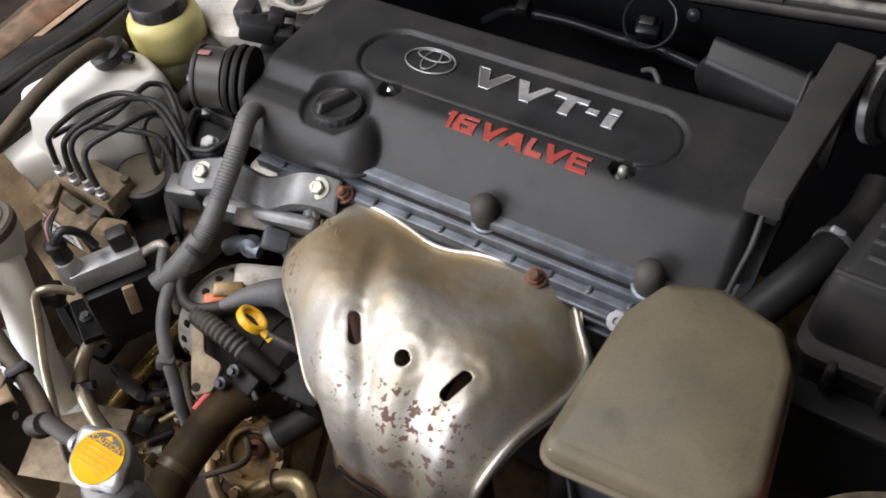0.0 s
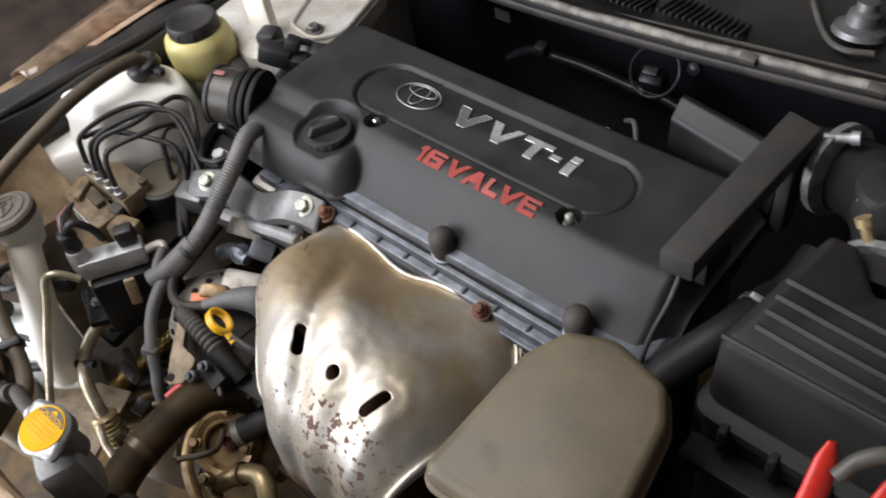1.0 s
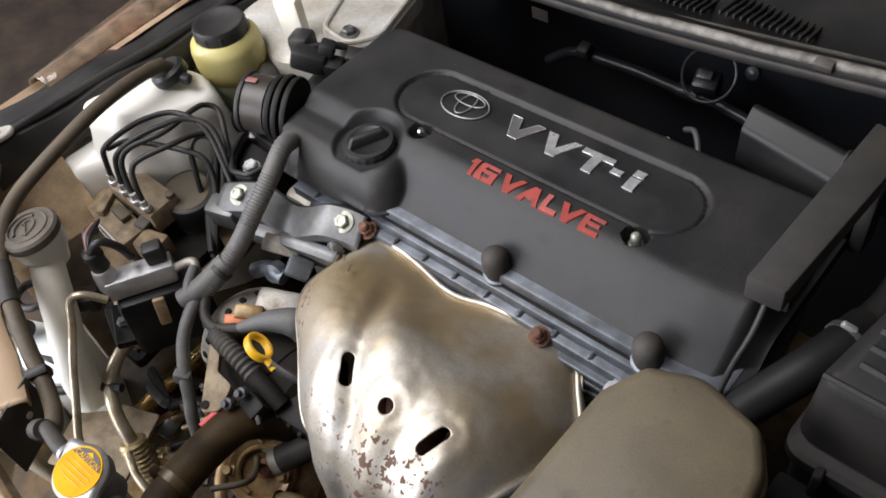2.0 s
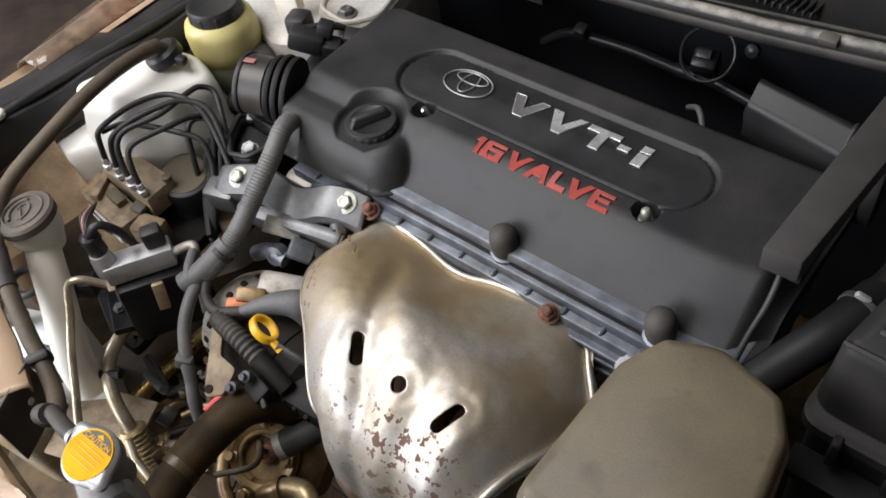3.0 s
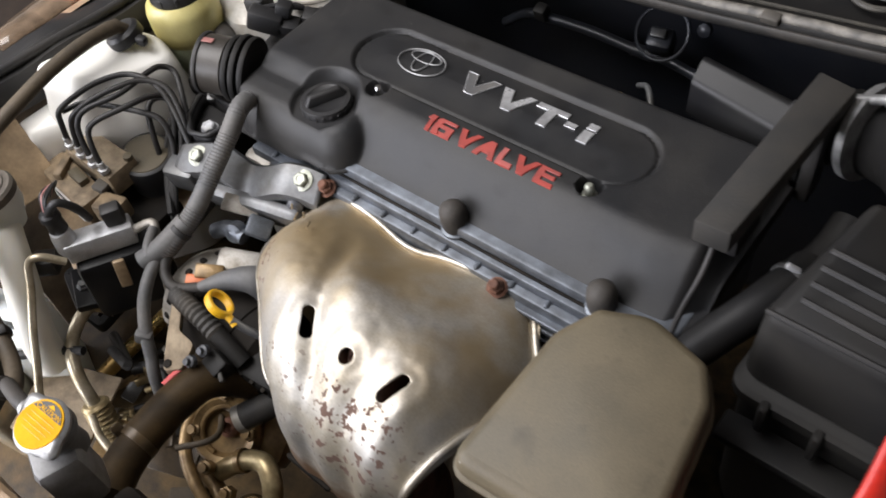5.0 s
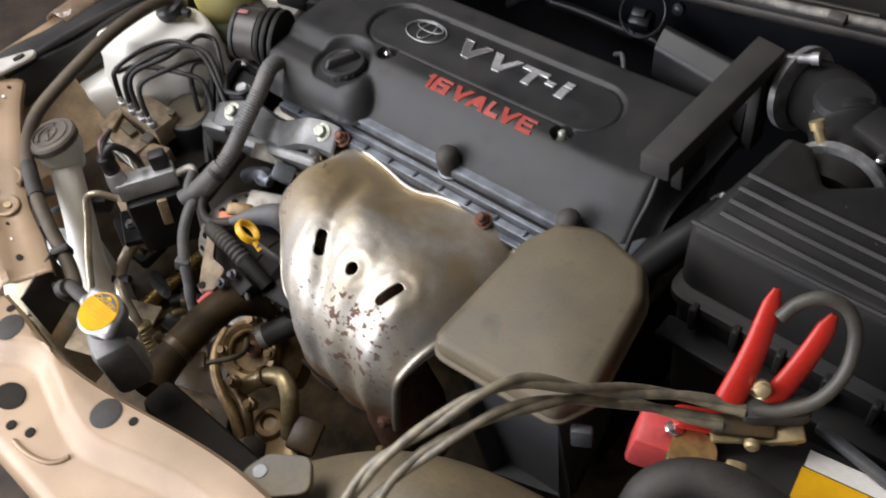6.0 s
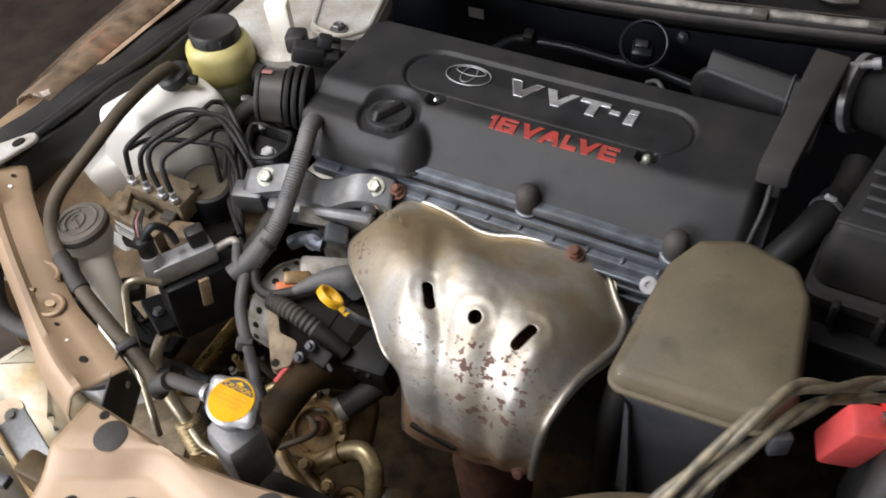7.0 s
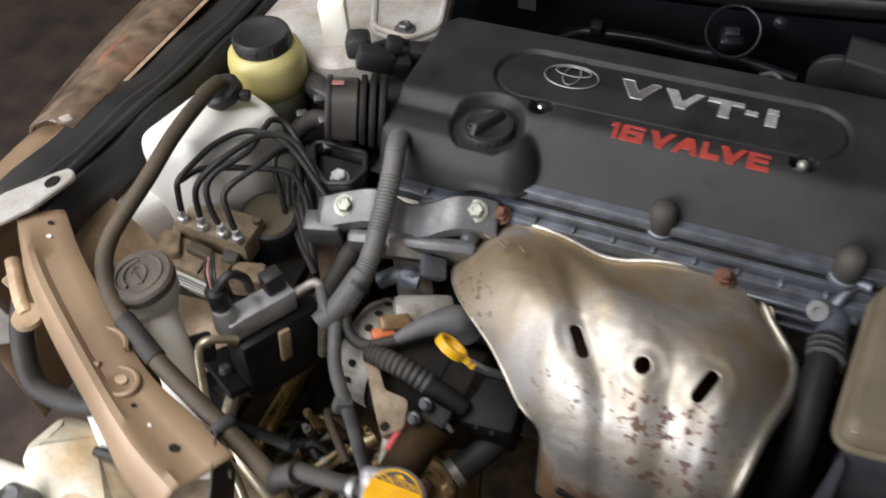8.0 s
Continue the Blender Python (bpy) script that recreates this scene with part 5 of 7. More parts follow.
def jumper_clamp():
    """Spring clamp: two trough-shaped red handles on a pivot, with the red jaw below."""
    t = thing("jumper_clamp", (0.61, -0.23, 0.92), "red plastic jumper cable clamp biting the battery terminal", "jumper clamp")

    def handle(a, b, w0, w1, name, mat):
        a, b = Vector(a), Vector(b)
        m = along(a, b)
        side = Vector((0.75, 0.45, -0.3)).normalized()
        rows = []
        for i in range(9):
            f = i / 8
            c = a.lerp(b, f) + Vector((0.0025 * math.sin(f * 3.1), 0, 0))
            w = (w0 + (w1 - w0) * f) * (1 - 0.6 * step(0.85, 1.0, f))
            axis = (b - a).normalized()
            s2 = (side - axis * side.dot(axis)).normalized()
            n2 = axis.cross(s2).normalized()
            rows.append([c + s2 * (w * math.cos(k)) + n2 * (w * 0.5 * math.sin(k)) for k in np.linspace(0, 2 * math.pi, 17)[:-1]])
        bm = skin(rows, closed=True)
        bmesh.ops.holes_fill(bm, edges=[e for e in bm.edges if e.is_boundary])
        return part(name, bm, mat, t, sharp=60)

    handle((0.612, -0.229, 0.965), (0.608, -0.17, 1.045), 0.0125, 0.0075, "handle", REDPL)
    handle((0.636, -0.211, 0.958), (0.65, -0.158, 1.032), 0.0115, 0.008, "handle", REDPL)
    part("jaw_cover", box(pose(0.565, -0.255, 0.878, 12, 8, 20), (0.04, 0.034, 0.085), 0.006), REDDULL, t, "faded red jaw cover")
    part("jaw_cover", box(pose(0.596, -0.24, 0.93, 30, 10, 30), (0.045, 0.02, 0.03), 0.007), REDPL, t)
    part("pivot_bolt", lathe(along((0.628, -0.21, 0.975), (0.636, -0.226, 0.99)), [(0.007, 0), (0.007, 0.006), (0.0055, 0.0065), (0.0055, 0.011), (0.003, 0.012), (0, 0.012)], 14), BRASS, t, "brass pivot bolt")
    part("jaw", box(pose(0.628, -0.232, 0.942, 20, 0, 30), (0.05, 0.017, 0.017), 0.004), OILDARK, t, "dark oily metal jaw")
    part("rivet", lathe(along((0.641, -0.24, 0.942), (0.645, -0.252, 0.944)), [(0.006, 0), (0.006, 0.004), (0.004, 0.006), (0, 0.006)], 12), BRASS, t, "brass rivet")
    part("jaw_plate", box(pose(0.636, -0.226, 0.931, 8, 6, 38), (0.07, 0.018, 0.007), 0.0025), BRASS, t, "stained brass jaw plate")
    part("jaw_plate", box(pose(0.655, -0.214, 0.939, 8, -10, 38), (0.03, 0.022, 0.01), 0.003), BRASS, t, "stained brass jaw plate")
    part("cable_boot", box(pose(0.642, -0.209, 0.953, 10, 0, 38), (0.055, 0.026, 0.024), 0.009), RUBBER, t, "black rubber cable boot")
    part("spring", tube([(0.628 + 0.006 * math.cos(w), -0.218 + 0.0006 * w, 0.972 + 0.006 * math.sin(w)) for w in np.linspace(0, 18, 50)], 0.0014, 6, smooth=False), BRASS, t, "brass spring")
    return t


jumper_clamp()


def jumper_cable():
    t = thing("jumper_cable", (0.5, -0.4, 0.9), "twin grey jumper cable arching over the fuse box", "cable")
    tail = [(0.405, -0.53, 0.9), (0.39, -0.62, 0.8), (0.38, -0.72, 0.6), (0.37, -0.8, 0.35)]
    loop = [(0.619, -0.183, 1.03), (0.626, -0.17, 1.04), (0.64, -0.158, 1.045), (0.657, -0.153, 1.037), (0.669, -0.158, 1.018), (0.674, -0.175, 0.993), (0.667, -0.195, 0.974), (0.65, -0.212, 0.964), (0.63, -0.224, 0.96)]
    one = [(0.625, -0.228, 0.96), (0.606, -0.238, 0.966), (0.582, -0.253, 0.974), (0.554, -0.28, 0.99), (0.527, -0.315, 1.015), (0.5, -0.344, 1.038), (0.482, -0.376, 1.042), (0.466, -0.406, 1.03), (0.446, -0.435, 1.008), (0.428, -0.463, 0.978)] + tail
    two = [(0.615, -0.242, 0.948), (0.591, -0.256, 0.955), (0.556, -0.279, 0.97), (0.53, -0.312, 0.998), (0.514, -0.343, 1.018), (0.497, -0.374, 1.027), (0.478, -0.404, 1.017), (0.458, -0.433, 0.995), (0.441, -0.462, 0.963)] + [(x + 0.013, y, z) for x, y, z in tail]
    part("conductor", tube(loop, 0.0056, 14, 10), CABLE, t)
    # each run is a twisted pair of strands
    for run in (one, two):
        path = spline(run, 10)
        for turn in (0.0, math.pi):
            strand, gone = [], 0.0
            for k, p in enumerate(path):
                q = path[min(k + 1, len(path) - 1)]
                o = path[max(k - 1, 0)]
                d = (q - o).normalized()
                side = d.cross(Vector((0, 0, 1))).normalized()
                up = side.cross(d)
                gone += (p - o).length
                w = turn + gone * 38
                strand.append(p + (side * math.cos(w) + up * math.sin(w)) * 0.0024)
            part("conductor", tube(strand, 0.0038, 12, smooth=False), TWIN, t)
    return t


jumper_cable()


def snorkel():
    t = thing("air_snorkel", (0.45, -0.45, 0.7), "grey plastic air intake snorkel behind the cross panel", "air duct")
    rows = []
    for i in range(13):
        f = i / 12
        c = Vector((0.29, -0.49, 0.77)).lerp(Vector((0.52, -0.37, 0.775)), f) + Vector((0, 0, 0.02 * math.sin(f * 3.1)))
        w, h = 0.05 + 0.02 * math.sin(f * 3.1), 0.042 + 0.022 * math.sin(f * 3.1)
        rows.append([c + Vector((-0.4, 0.9, 0)) * (w * math.cos(k)) + Vector((0, 0, 1)) * (h * math.sin(k)) for k in np.linspace(0, 2 * math.pi, 25)[:-1]])
    bm = skin(rows, closed=True)
    bmesh.ops.holes_fill(bm, edges=[e for e in bm.edges if e.is_boundary])
    part("duct", bm, SNORK, t)
    part("ear", loft(rounded([(0.276, -0.508), (0.31, -0.513), (0.345, -0.48), (0.32, -0.455), (0.285, -0.478)], 0.012), [(0, 0.86), (0.001, 0.861), (0.001, 0.869), (0, 0.87)]), SNORK, t)
    part("ear_hole", lathe(pose(0.292, -0.495, 0.8695), [(0.004, 0), (0.0068, 0), (0.0068, 0.0018), (0.004, 0.0018)], 20), STEEL, t, "grey metal ring in the ear")
    part("dark_lip", box(pose(0.35, -0.51, 0.85, 20, 0, 8), (0.09, 0.006, 0.02), 0.002), BLACK, t)
    return t


snorkel()

# ---- left of the engine ----


def mount_bracket():
    t = thing("engine_mount_bracket", (-0.1, -0.14, 0.78), "grey cast engine mount bracket with two zinc bolts", "engine bracket")
    top = [(-0.212, -0.162, 0.815), (-0.18, -0.15, 0.824), (-0.15, -0.142, 0.83), (-0.128, -0.138, 0.82), (-0.11, -0.136, 0.812), (-0.085, -0.132, 0.82), (-0.06, -0.122, 0.83), (-0.035, -0.112, 0.828), (-0.012, -0.106, 0.822)]
    rows = []
    for p in spline(top, 5):
        n = Vector((0.12, -0.5, 0.86))
        u = Vector((-0.2, 0.84, 0.5)).normalized()
        rows.append([p + u * 0.021, p + u * 0.018 + n * 0.004, p + n * 0.006, p - u * 0.019 + n * 0.004, p - u * 0.024 - n * 0.004, p - u * 0.026 - n * 0.02])
    thick(part("casting", skin(rows), STEEL, t), 0.006)
    n = Vector((0.12, -0.5, 0.86))
    for p in ((-0.181, -0.151, 0.828), (-0.036, -0.112, 0.832)):
        hexbolt("bolt", along(p, Vector(p) + n), 0.0085, t, ZINC, 1.55, "pale green zinc flange bolt")
    part("front_web", box(pose(-0.10, -0.15, 0.785, 20, 0, 12), (0.15, 0.02, 0.05), 0.008), STEEL, t)
    return t


mount_bracket()


def engine_mount():
    t = thing("engine_mount", (-0.2, -0.05, 0.8), "round dusty black hydraulic engine mount with a small faded label", "engine mount")
    m = along((-0.24, -0.062, 0.885), (-0.167, -0.03, 0.874))
    part("can", lathe(m, [(0, 0.002), (0.034, 0.002), (0.0365, 0.004), (0.0368, 0.034), (0.034, 0.036)], 40), CANGREY, t)
    part("end_ring", lathe(m, [(0.0345, -0.002), (0.0385, -0.001), (0.0392, 0.001), (0.0385, 0.004), (0.036, 0.005)], 40), BLACK, t)
    for k, r in enumerate((0.0415, 0.044, 0.043)):
        part("groove_ring", lathe(m, [(0.03, 0.036 + 0.011 * k), (r - 0.001, 0.038 + 0.011 * k), (r, 0.041 + 0.011 * k), (r - 0.001, 0.0445 + 0.011 * k), (0.03, 0.0465 + 0.011 * k)], 40), AIRBOX, t)
    part("label", box(pose(-0.224, -0.056, 0.9215, -8, 8, 24), (0.014, 0.009, 0.0012), 0.0004, 1), FADED, t, "faded pink label")
    # cup round the bolt, with a rolled rim
    cup = rounded([(-0.27, -0.066), (-0.241, -0.112), (-0.212, -0.134), (-0.184, -0.128), (-0.177, -0.104), (-0.19, -0.075)], 0.012, 6)
    part("cup_floor", loft(cup, [(-0.004, 0.80), (-0.002, 0.802), (-0.002, 0.818), (-0.004, 0.82)], lambda x, y: 0.12 * (x + 0.21)), BLACK, t)
    rim = [Vector((p.x, p.y, 0.838 + 0.12 * (p.x + 0.21))) for p in cup]
    part("cup_rim", tube(rim + rim[:2], 0.0035, 10, smooth=False), BLACK, t)
    thick(part("cup_wall", skin([[(p.x, p.y, 0.838 + 0.12 * (p.x + 0.21)) for p in cup + cup[:1]], [(p.x, p.y, 0.81 + 0.12 * (p.x + 0.21)) for p in cup + cup[:1]]]), BLACK, t), 0.002)
    hexbolt("bolt", pose(-0.212, -0.107, 0.82, 8), 0.009, t, ALU, 1.3)
    part("side_bracket", box(pose(-0.205, -0.165, 0.795, 10, 0, 15), (0.045, 0.03, 0.04), 0.006), STEEL, t)
    return t


engine_mount()


def belt_side_clutter():
    t = thing("hose_bundle", (-0.25, 0.0, 0.78), "black hoses, plugs and pipes below the engine mount", "hoses")
    part("belt_guard", box(pose(-0.205, 0.03, 0.8, 4, 6, 10), (0.075, 0.11, 0.12), 0.012), BLACK, t, "black plastic belt guard")
    part("hose", tube([(-0.35, 0.04, 0.83), (-0.31, 0.015, 0.845), (-0.27, 0.0, 0.84), (-0.24, 0.01, 0.82), (-0.22, 0.03, 0.8)], 0.016, 14), RUBBER, t)
    part("hose", tube([(-0.32, -0.06, 0.8), (-0.29, -0.035, 0.83), (-0.26, -0.03, 0.83), (-0.23, -0.035, 0.81)], 0.012, 14), RUBBER, t)
    part("hose", tube([(-0.31, -0.02, 0.77), (-0.28, -0.06, 0.79), (-0.25, -0.095, 0.79), (-0.23, -0.13, 0.77)], 0.014, 14), RUBBER, t)
    part("pipe", tube([(-0.3, 0.0, 0.853), (-0.27, -0.012, 0.852), (-0.24, -0.02, 0.845)], 0.004, 10), STEEL, t, "thin steel pipe")
    # dark box fills the gap under the hoses, its shade put in the colour
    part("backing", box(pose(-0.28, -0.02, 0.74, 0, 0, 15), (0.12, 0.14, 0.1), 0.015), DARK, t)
    # small clips added to give the glints in this dark gap
    for x, y, z in ((-0.283, -0.016, 0.852), (-0.262, -0.045, 0.846), (-0.3, -0.035, 0.838), (-0.245, -0.07, 0.83)):
        part("clip", box(pose(x, y, z, 20, 10, 40), (0.014, 0.01, 0.008), 0.002), STEEL, t, "grey steel clip added for a glint")
    for x, y, z in ((-0.2, 0.045, 0.882), (-0.183, 0.075, 0.88)):
        part("plug", box(pose(x, y, z, 10, 15, 30), (0.03, 0.024, 0.024), 0.004), BLACK, t, "black plug")
    part("wire", tube([(-0.235, 0.03, 0.905), (-0.215, 0.06, 0.9), (-0.19, 0.09, 0.885), (-0.17, 0.12, 0.87)], 0.005, 8), BLACK, t)
    return t


belt_side_clutter()


def corrugated_loom():
    t = thing("wiring_loom", (-0.13, -0.18, 0.8), "grey corrugated wiring conduit clipped beside the engine", "wiring")
    part("conduit", tube([(-0.139, -0.08, 0.886), (-0.134, -0.10, 0.888), (-0.128, -0.13, 0.872), (-0.124, -0.17, 0.848), (-0.122, -0.205, 0.825), (-0.126, -0.24, 0.805), (-0.135, -0.265, 0.79)], 0.0112, 14, ridge=0.0008, step=0.0042), GREYHOSE, t)
    part("tie", lathe(along((-0.125, -0.236, 0.808), (-0.13, -0.25, 0.8)), [(0.0115, -0.003), (0.014, -0.003), (0.014, 0.003), (0.0115, 0.003)], 20), BLACK, t)
    part("sleeve", tube([(-0.124, -0.225, 0.814), (-0.137, -0.262, 0.795), (-0.15, -0.285, 0.785)], 0.0135, 12), GREYHOSE, t)
    part("split_sleeve", tube([(-0.165, -0.25, 0.80), (-0.15, -0.27, 0.80), (-0.14, -0.28, 0.795)], 0.006, 10), GREYHOSE, t)
    part("branch", tube([(-0.14, -0.265, 0.785), (-0.128, -0.292, 0.785), (-0.116, -0.319, 0.769), (-0.096, -0.342, 0.748), (-0.083, -0.355, 0.727), (-0.072, -0.368, 0.706), (-0.055, -0.385, 0.65)], 0.0075, 12), GREYHOSE, t)
    part("branch", tube([(-0.13, -0.262, 0.79), (-0.118, -0.28, 0.779), (-0.095, -0.285, 0.775), (-0.066, -0.268, 0.778)], 0.0065, 10), RUBBER, t)
    part("plug_boot", tube([(-0.068, -0.269, 0.778), (-0.04, -0.245, 0.786), (-0.015, -0.228, 0.784), (-0.002, -0.222, 0.765)], lambda f: 0.0065 + 0.011 * min(1, f * 1.5), 18), GREYHOSE, t, "grey rubber plug boot")
    part("clip", box(pose(-0.098, -0.345, 0.745, 0, 20, 30), (0.02, 0.014, 0.02), 0.004), GREYHOSE, t)
    return t


corrugated_loom()


def dipstick():
    t = thing("oil_dipstick", (0.02, -0.27, 0.7), "yellow plastic ring of the oil dipstick", "dipstick")
    c = Vector((0.005, -0.285, 0.822))
    # the flat of the ring faces up and towards the battery side
    seen = Vector((-0.217, 0.446, -0.704)).normalized()
    side = seen.cross(Vector((0, 0, 1))).normalized()
    a = (side - side.cross(seen)).normalized()
    across = seen.cross(a)
    b = (seen * math.cos(radians(-20)) + across * math.sin(radians(-20))).normalized()
    pts = [c + a * 0.0148 * math.cos(w) + b * 0.0125 * math.sin(w) for w in np.linspace(0, 2 * math.pi, 33)]
    flat_way = a.cross(b).normalized() * 0.0028
    band = tube([p + flat_way for p in pts], 0.0026, 10, smooth=False)
    tube(pts, 0.0026, 10, bm=band, smooth=False)
    part("ring", tube([p - flat_way for p in pts], 0.0026, 10, bm=band, smooth=False), DIPYEL, t)
    part("ring_tab", tube([c + a * 0.014, c + a * 0.024 + Vector((0.004, 0, -0.004))], 0.0042, 10, smooth=False), DIPYEL, t)
    part("stick", tube([c + a * 0.022, c + Vector((0.04, 0.005, -0.03)), (0.09, -0.255, 0.76), (0.12, -0.2, 0.7)], 0.0045, 10), STEEL, t, "grey steel dipstick tube")
    return t


dipstick()


def alternator():
    t = thing("alternator", (-0.04, -0.27, 0.6), "dusty aluminium alternator with slotted end housing", "alternator")
    m = along((-0.135, -0.245, 0.708), (0.06, -0.262, 0.69))
    part("stator", lathe(m, [(0.05, 0.045), (0.06, 0.048), (0.06, 0.12), (0.052, 0.125)], 36), DARK, t)
    part("end_housing", lathe(m, [(0, -0.005), (0.035, -0.005), (0.052, 0.002), (0.062, 0.014), (0.063, 0.046)], 36), ALUD, t)
    part("front_housing", lathe(m, [(0.058, 0.12), (0.055, 0.15), (0.04, 0.165), (0, 0.167)], 36), DARK, t)
    for k in range(18):
        w = 2 * math.pi * k / 18
        part("vent_slot", box(m @ pose(0.0605 * math.cos(w), 0.0605 * math.sin(w), 0.024, 0, 0, math.degrees(w)), (0.008, 0.0095, 0.011), 0.003, 1), DARK, t)
    part("lug", tube([(-0.12, -0.2, 0.775), (-0.1, -0.192, 0.785), (-0.075, -0.19, 0.782)], 0.010, 12), HEAD, t)
    part("lug_eye", lathe(along((-0.088, -0.19, 0.785), (-0.08, -0.215, 0.797)), [(0.006, -0.008), (0.012, -0.006), (0.012, 0.008), (0.006, 0.01), (0.005, 0.002), (0, 0.002)], 18), HEAD, t)
    part("steel_tab", box(pose(-0.1, -0.165, 0.80, 30, 20, 30), (0.045, 0.022, 0.006), 0.002), ALUD, t)
    part("tab_end", box(pose(-0.066, -0.172, 0.788, 20, 30, 30), (0.03, 0.026, 0.012), 0.003), HEAD, t)
    part("shoulder", box(pose(-0.06, -0.215, 0.755, 15, 12, 30), (0.07, 0.05, 0.02), 0.008), ALUD, t)
    part("orange_plug", box(pose(-0.087, -0.262, 0.768, 20, 10, 35), (0.026, 0.014, 0.012), 0.003), ORANGE, t, "orange plastic plug")
    part("brown_plug", box(pose(-0.08, -0.246, 0.772, 20, 10, 35), (0.034, 0.018, 0.012), 0.003), OILY, t)
    part("small_bolt", lathe(pose(-0.085, -0.285, 0.762, 30, 0, 0), [(0.006, 0), (0.006, 0.01), (0.004, 0.012), (0, 0.012)], 8), ALU, t)
    plate = rounded([(-0.098, -0.29), (-0.085, -0.287), (-0.06, -0.318), (-0.032, -0.32), (-0.026, -0.348), (-0.045, -0.362), (-0.066, -0.335)], 0.008)
    part("bracket", loft(plate, [(-0.001, -0.012), (0, -0.011), (0, -0.001), (-0.002, 0)], lambda x, y: 0.757 + 0.35 * (y + 0.32)), DUSTTAN, t, "dusty bracket plate")
    part("bracket_hole", lathe(pose(-0.045, -0.352, 0.7445, 20, 0, 10), [(0.0, 0), (0.005, 0), (0.005, 0.003), (0, 0.003)], 14), DARK, t)
    part("bellows", tube([(-0.092, -0.288, 0.77), (-0.07, -0.292, 0.772), (-0.045, -0.294, 0.768), (-0.018, -0.296, 0.757)], 0.0105, 14, ridge=0.002, step=0.008), DUSTY, t, "dusty black rubber bellows")
    part("bellows_sleeve", tube([(-0.02, -0.296, 0.758), (0.0, -0.297, 0.748), (0.02, -0.298, 0.735)], 0.0105, 14), AIRBOX, t)
    part("body_block", box(pose(0.03, -0.275, 0.70, 10, 0, 5), (0.09, 0.06, 0.07), 0.01), AIRBOX, t)
    for p in ((-0.018, -0.335, 0.752), (-0.012, -0.318, 0.757)):
        part("stud", lathe(pose(*p, 40), [(0.007, 0), (0.007, 0.006), (0.004, 0.007), (0.004, 0.012), (0, 0.012)], 10), FUSEB, t)
    for k in range(3):
        part("body_rib", box(pose(0.02 + 0.017 * k, -0.295, 0.725 - 0.002 * k, 15, 0, 5), (0.006, 0.03, 0.012), 0.002), DARK, t)
    part("plug", box(pose(0.0, -0.318, 0.738, 20, 0, -10), (0.03, 0.022, 0.024), 0.004), AIRBOX, t, "black plug")
    part("plug_lever", box(pose(0.012, -0.325, 0.742, 20, 20, -30), (0.022, 0.006, 0.008), 0.002), DUSTY, t)
    return t


alternator()


def radiator_neck():
    t = thing("radiator_filler", (0.04, -0.49, 0.8), "radiator filler neck with a yellow caution pressure cap", "radiator cap")
    axis = Vector((0.10, -0.12, 0.98)).normalized()
    base = Vector((0.045, -0.487, 0.909))
    m = along(base, base + axis)
    part("neck", lathe(m, [(0.016, -0.05), (0.017, -0.012), (0.024, -0.01), (0.024, -0.003), (0.02, 0.0)], 28), STEEL, t)
    cap_bm = bmesh.new()
    out = []
    for k in range(72):
        w = 2 * math.pi * k / 72
        ear = math.exp(-(((w + math.pi * 0.85) % math.pi - math.pi / 2) / 0.3) ** 2)
        r = 0.0245 + 0.0085 * ear
        out.append(Vector((r * math.cos(w), r * math.sin(w))))
    merge(cap_bm, loft(out, [(-0.001, 0.0), (0, 0.001), (0.0008, 0.006), (-0.001, 0.0085), (-0.004, 0.0098), (-0.006, 0.0098)]), m)
    cap = part("pressure_cap", cap_bm, WORN, t, "bright steel pressure cap")
    part("cap_label", lathe(m, [(0, 0.0094), (0.0222, 0.0094), (0.0219, 0.0106), (0, 0.0108)], 40), CAPYEL, cap, "yellow caution label")
    turn = m @ pose(0, 0, 0, 0, 0, -38)
    seg = [Vector((0.02 * math.cos(w), 0.02 * math.sin(w))) for w in np.linspace(radians(28), radians(152), 24)]
    merge_bm = bmesh.new()
    merge(merge_bm, loft(seg, [(0, 0.0109), (0, 0.0113)]), turn)
    part("label_band", merge_bm, INK, cap, "black caution band")
    glyph("CAUTION", (-0.0145, 0.0098, 0.0145, 0.0145), 0.0112, 0.0004, CAPYEL, cap, "lettering", turn, 0.01)
    tri = bmesh.new()
    merge(tri, loft([Vector((-0.0045, 0.0152)), Vector((0.0045, 0.0152)), Vector((0, 0.0188))], [(0, 0.0112), (0, 0.0116)]), turn)
    part("warning_mark", tri, CAPYEL, cap)
    for y, w in ((0.0045, 0.03), (0.0, 0.032), (-0.0045, 0.03), (-0.009, 0.024)):
        part("print_bar", box(turn @ pose(0, y, 0.0112), (w, 0.0005, 0.0003), 0, 1), DIPYEL, cap)
    part("overflow_stub", tube([base + Vector((-0.02, 0.004, -0.006)), (-0.005, -0.485, 0.9), (-0.045, -0.482, 0.886)], 0.0075, 12), RUBBER, t, "black rubber overflow stub")
    part("stub_clip", lathe(along((0.012, -0.485, 0.902), (0.002, -0.485, 0.9005)), [(0.0085, 0), (0.0092, 0), (0.0092, 0.005), (0.0085, 0.005)], 16), WORN, t)
    part("side_tank", box(pose(0.042, -0.497, 0.84, 0, 0, -20), (0.05, 0.045, 0.08), 0.012), TANKGREY, t, "dusty plastic radiator end tank")
    part("header_tank", box(pose(0.28, -0.49, 0.72), (0.5, 0.045, 0.06), 0.012), DARK, t, "black plastic radiator tank")
    return t


radiator_neck()


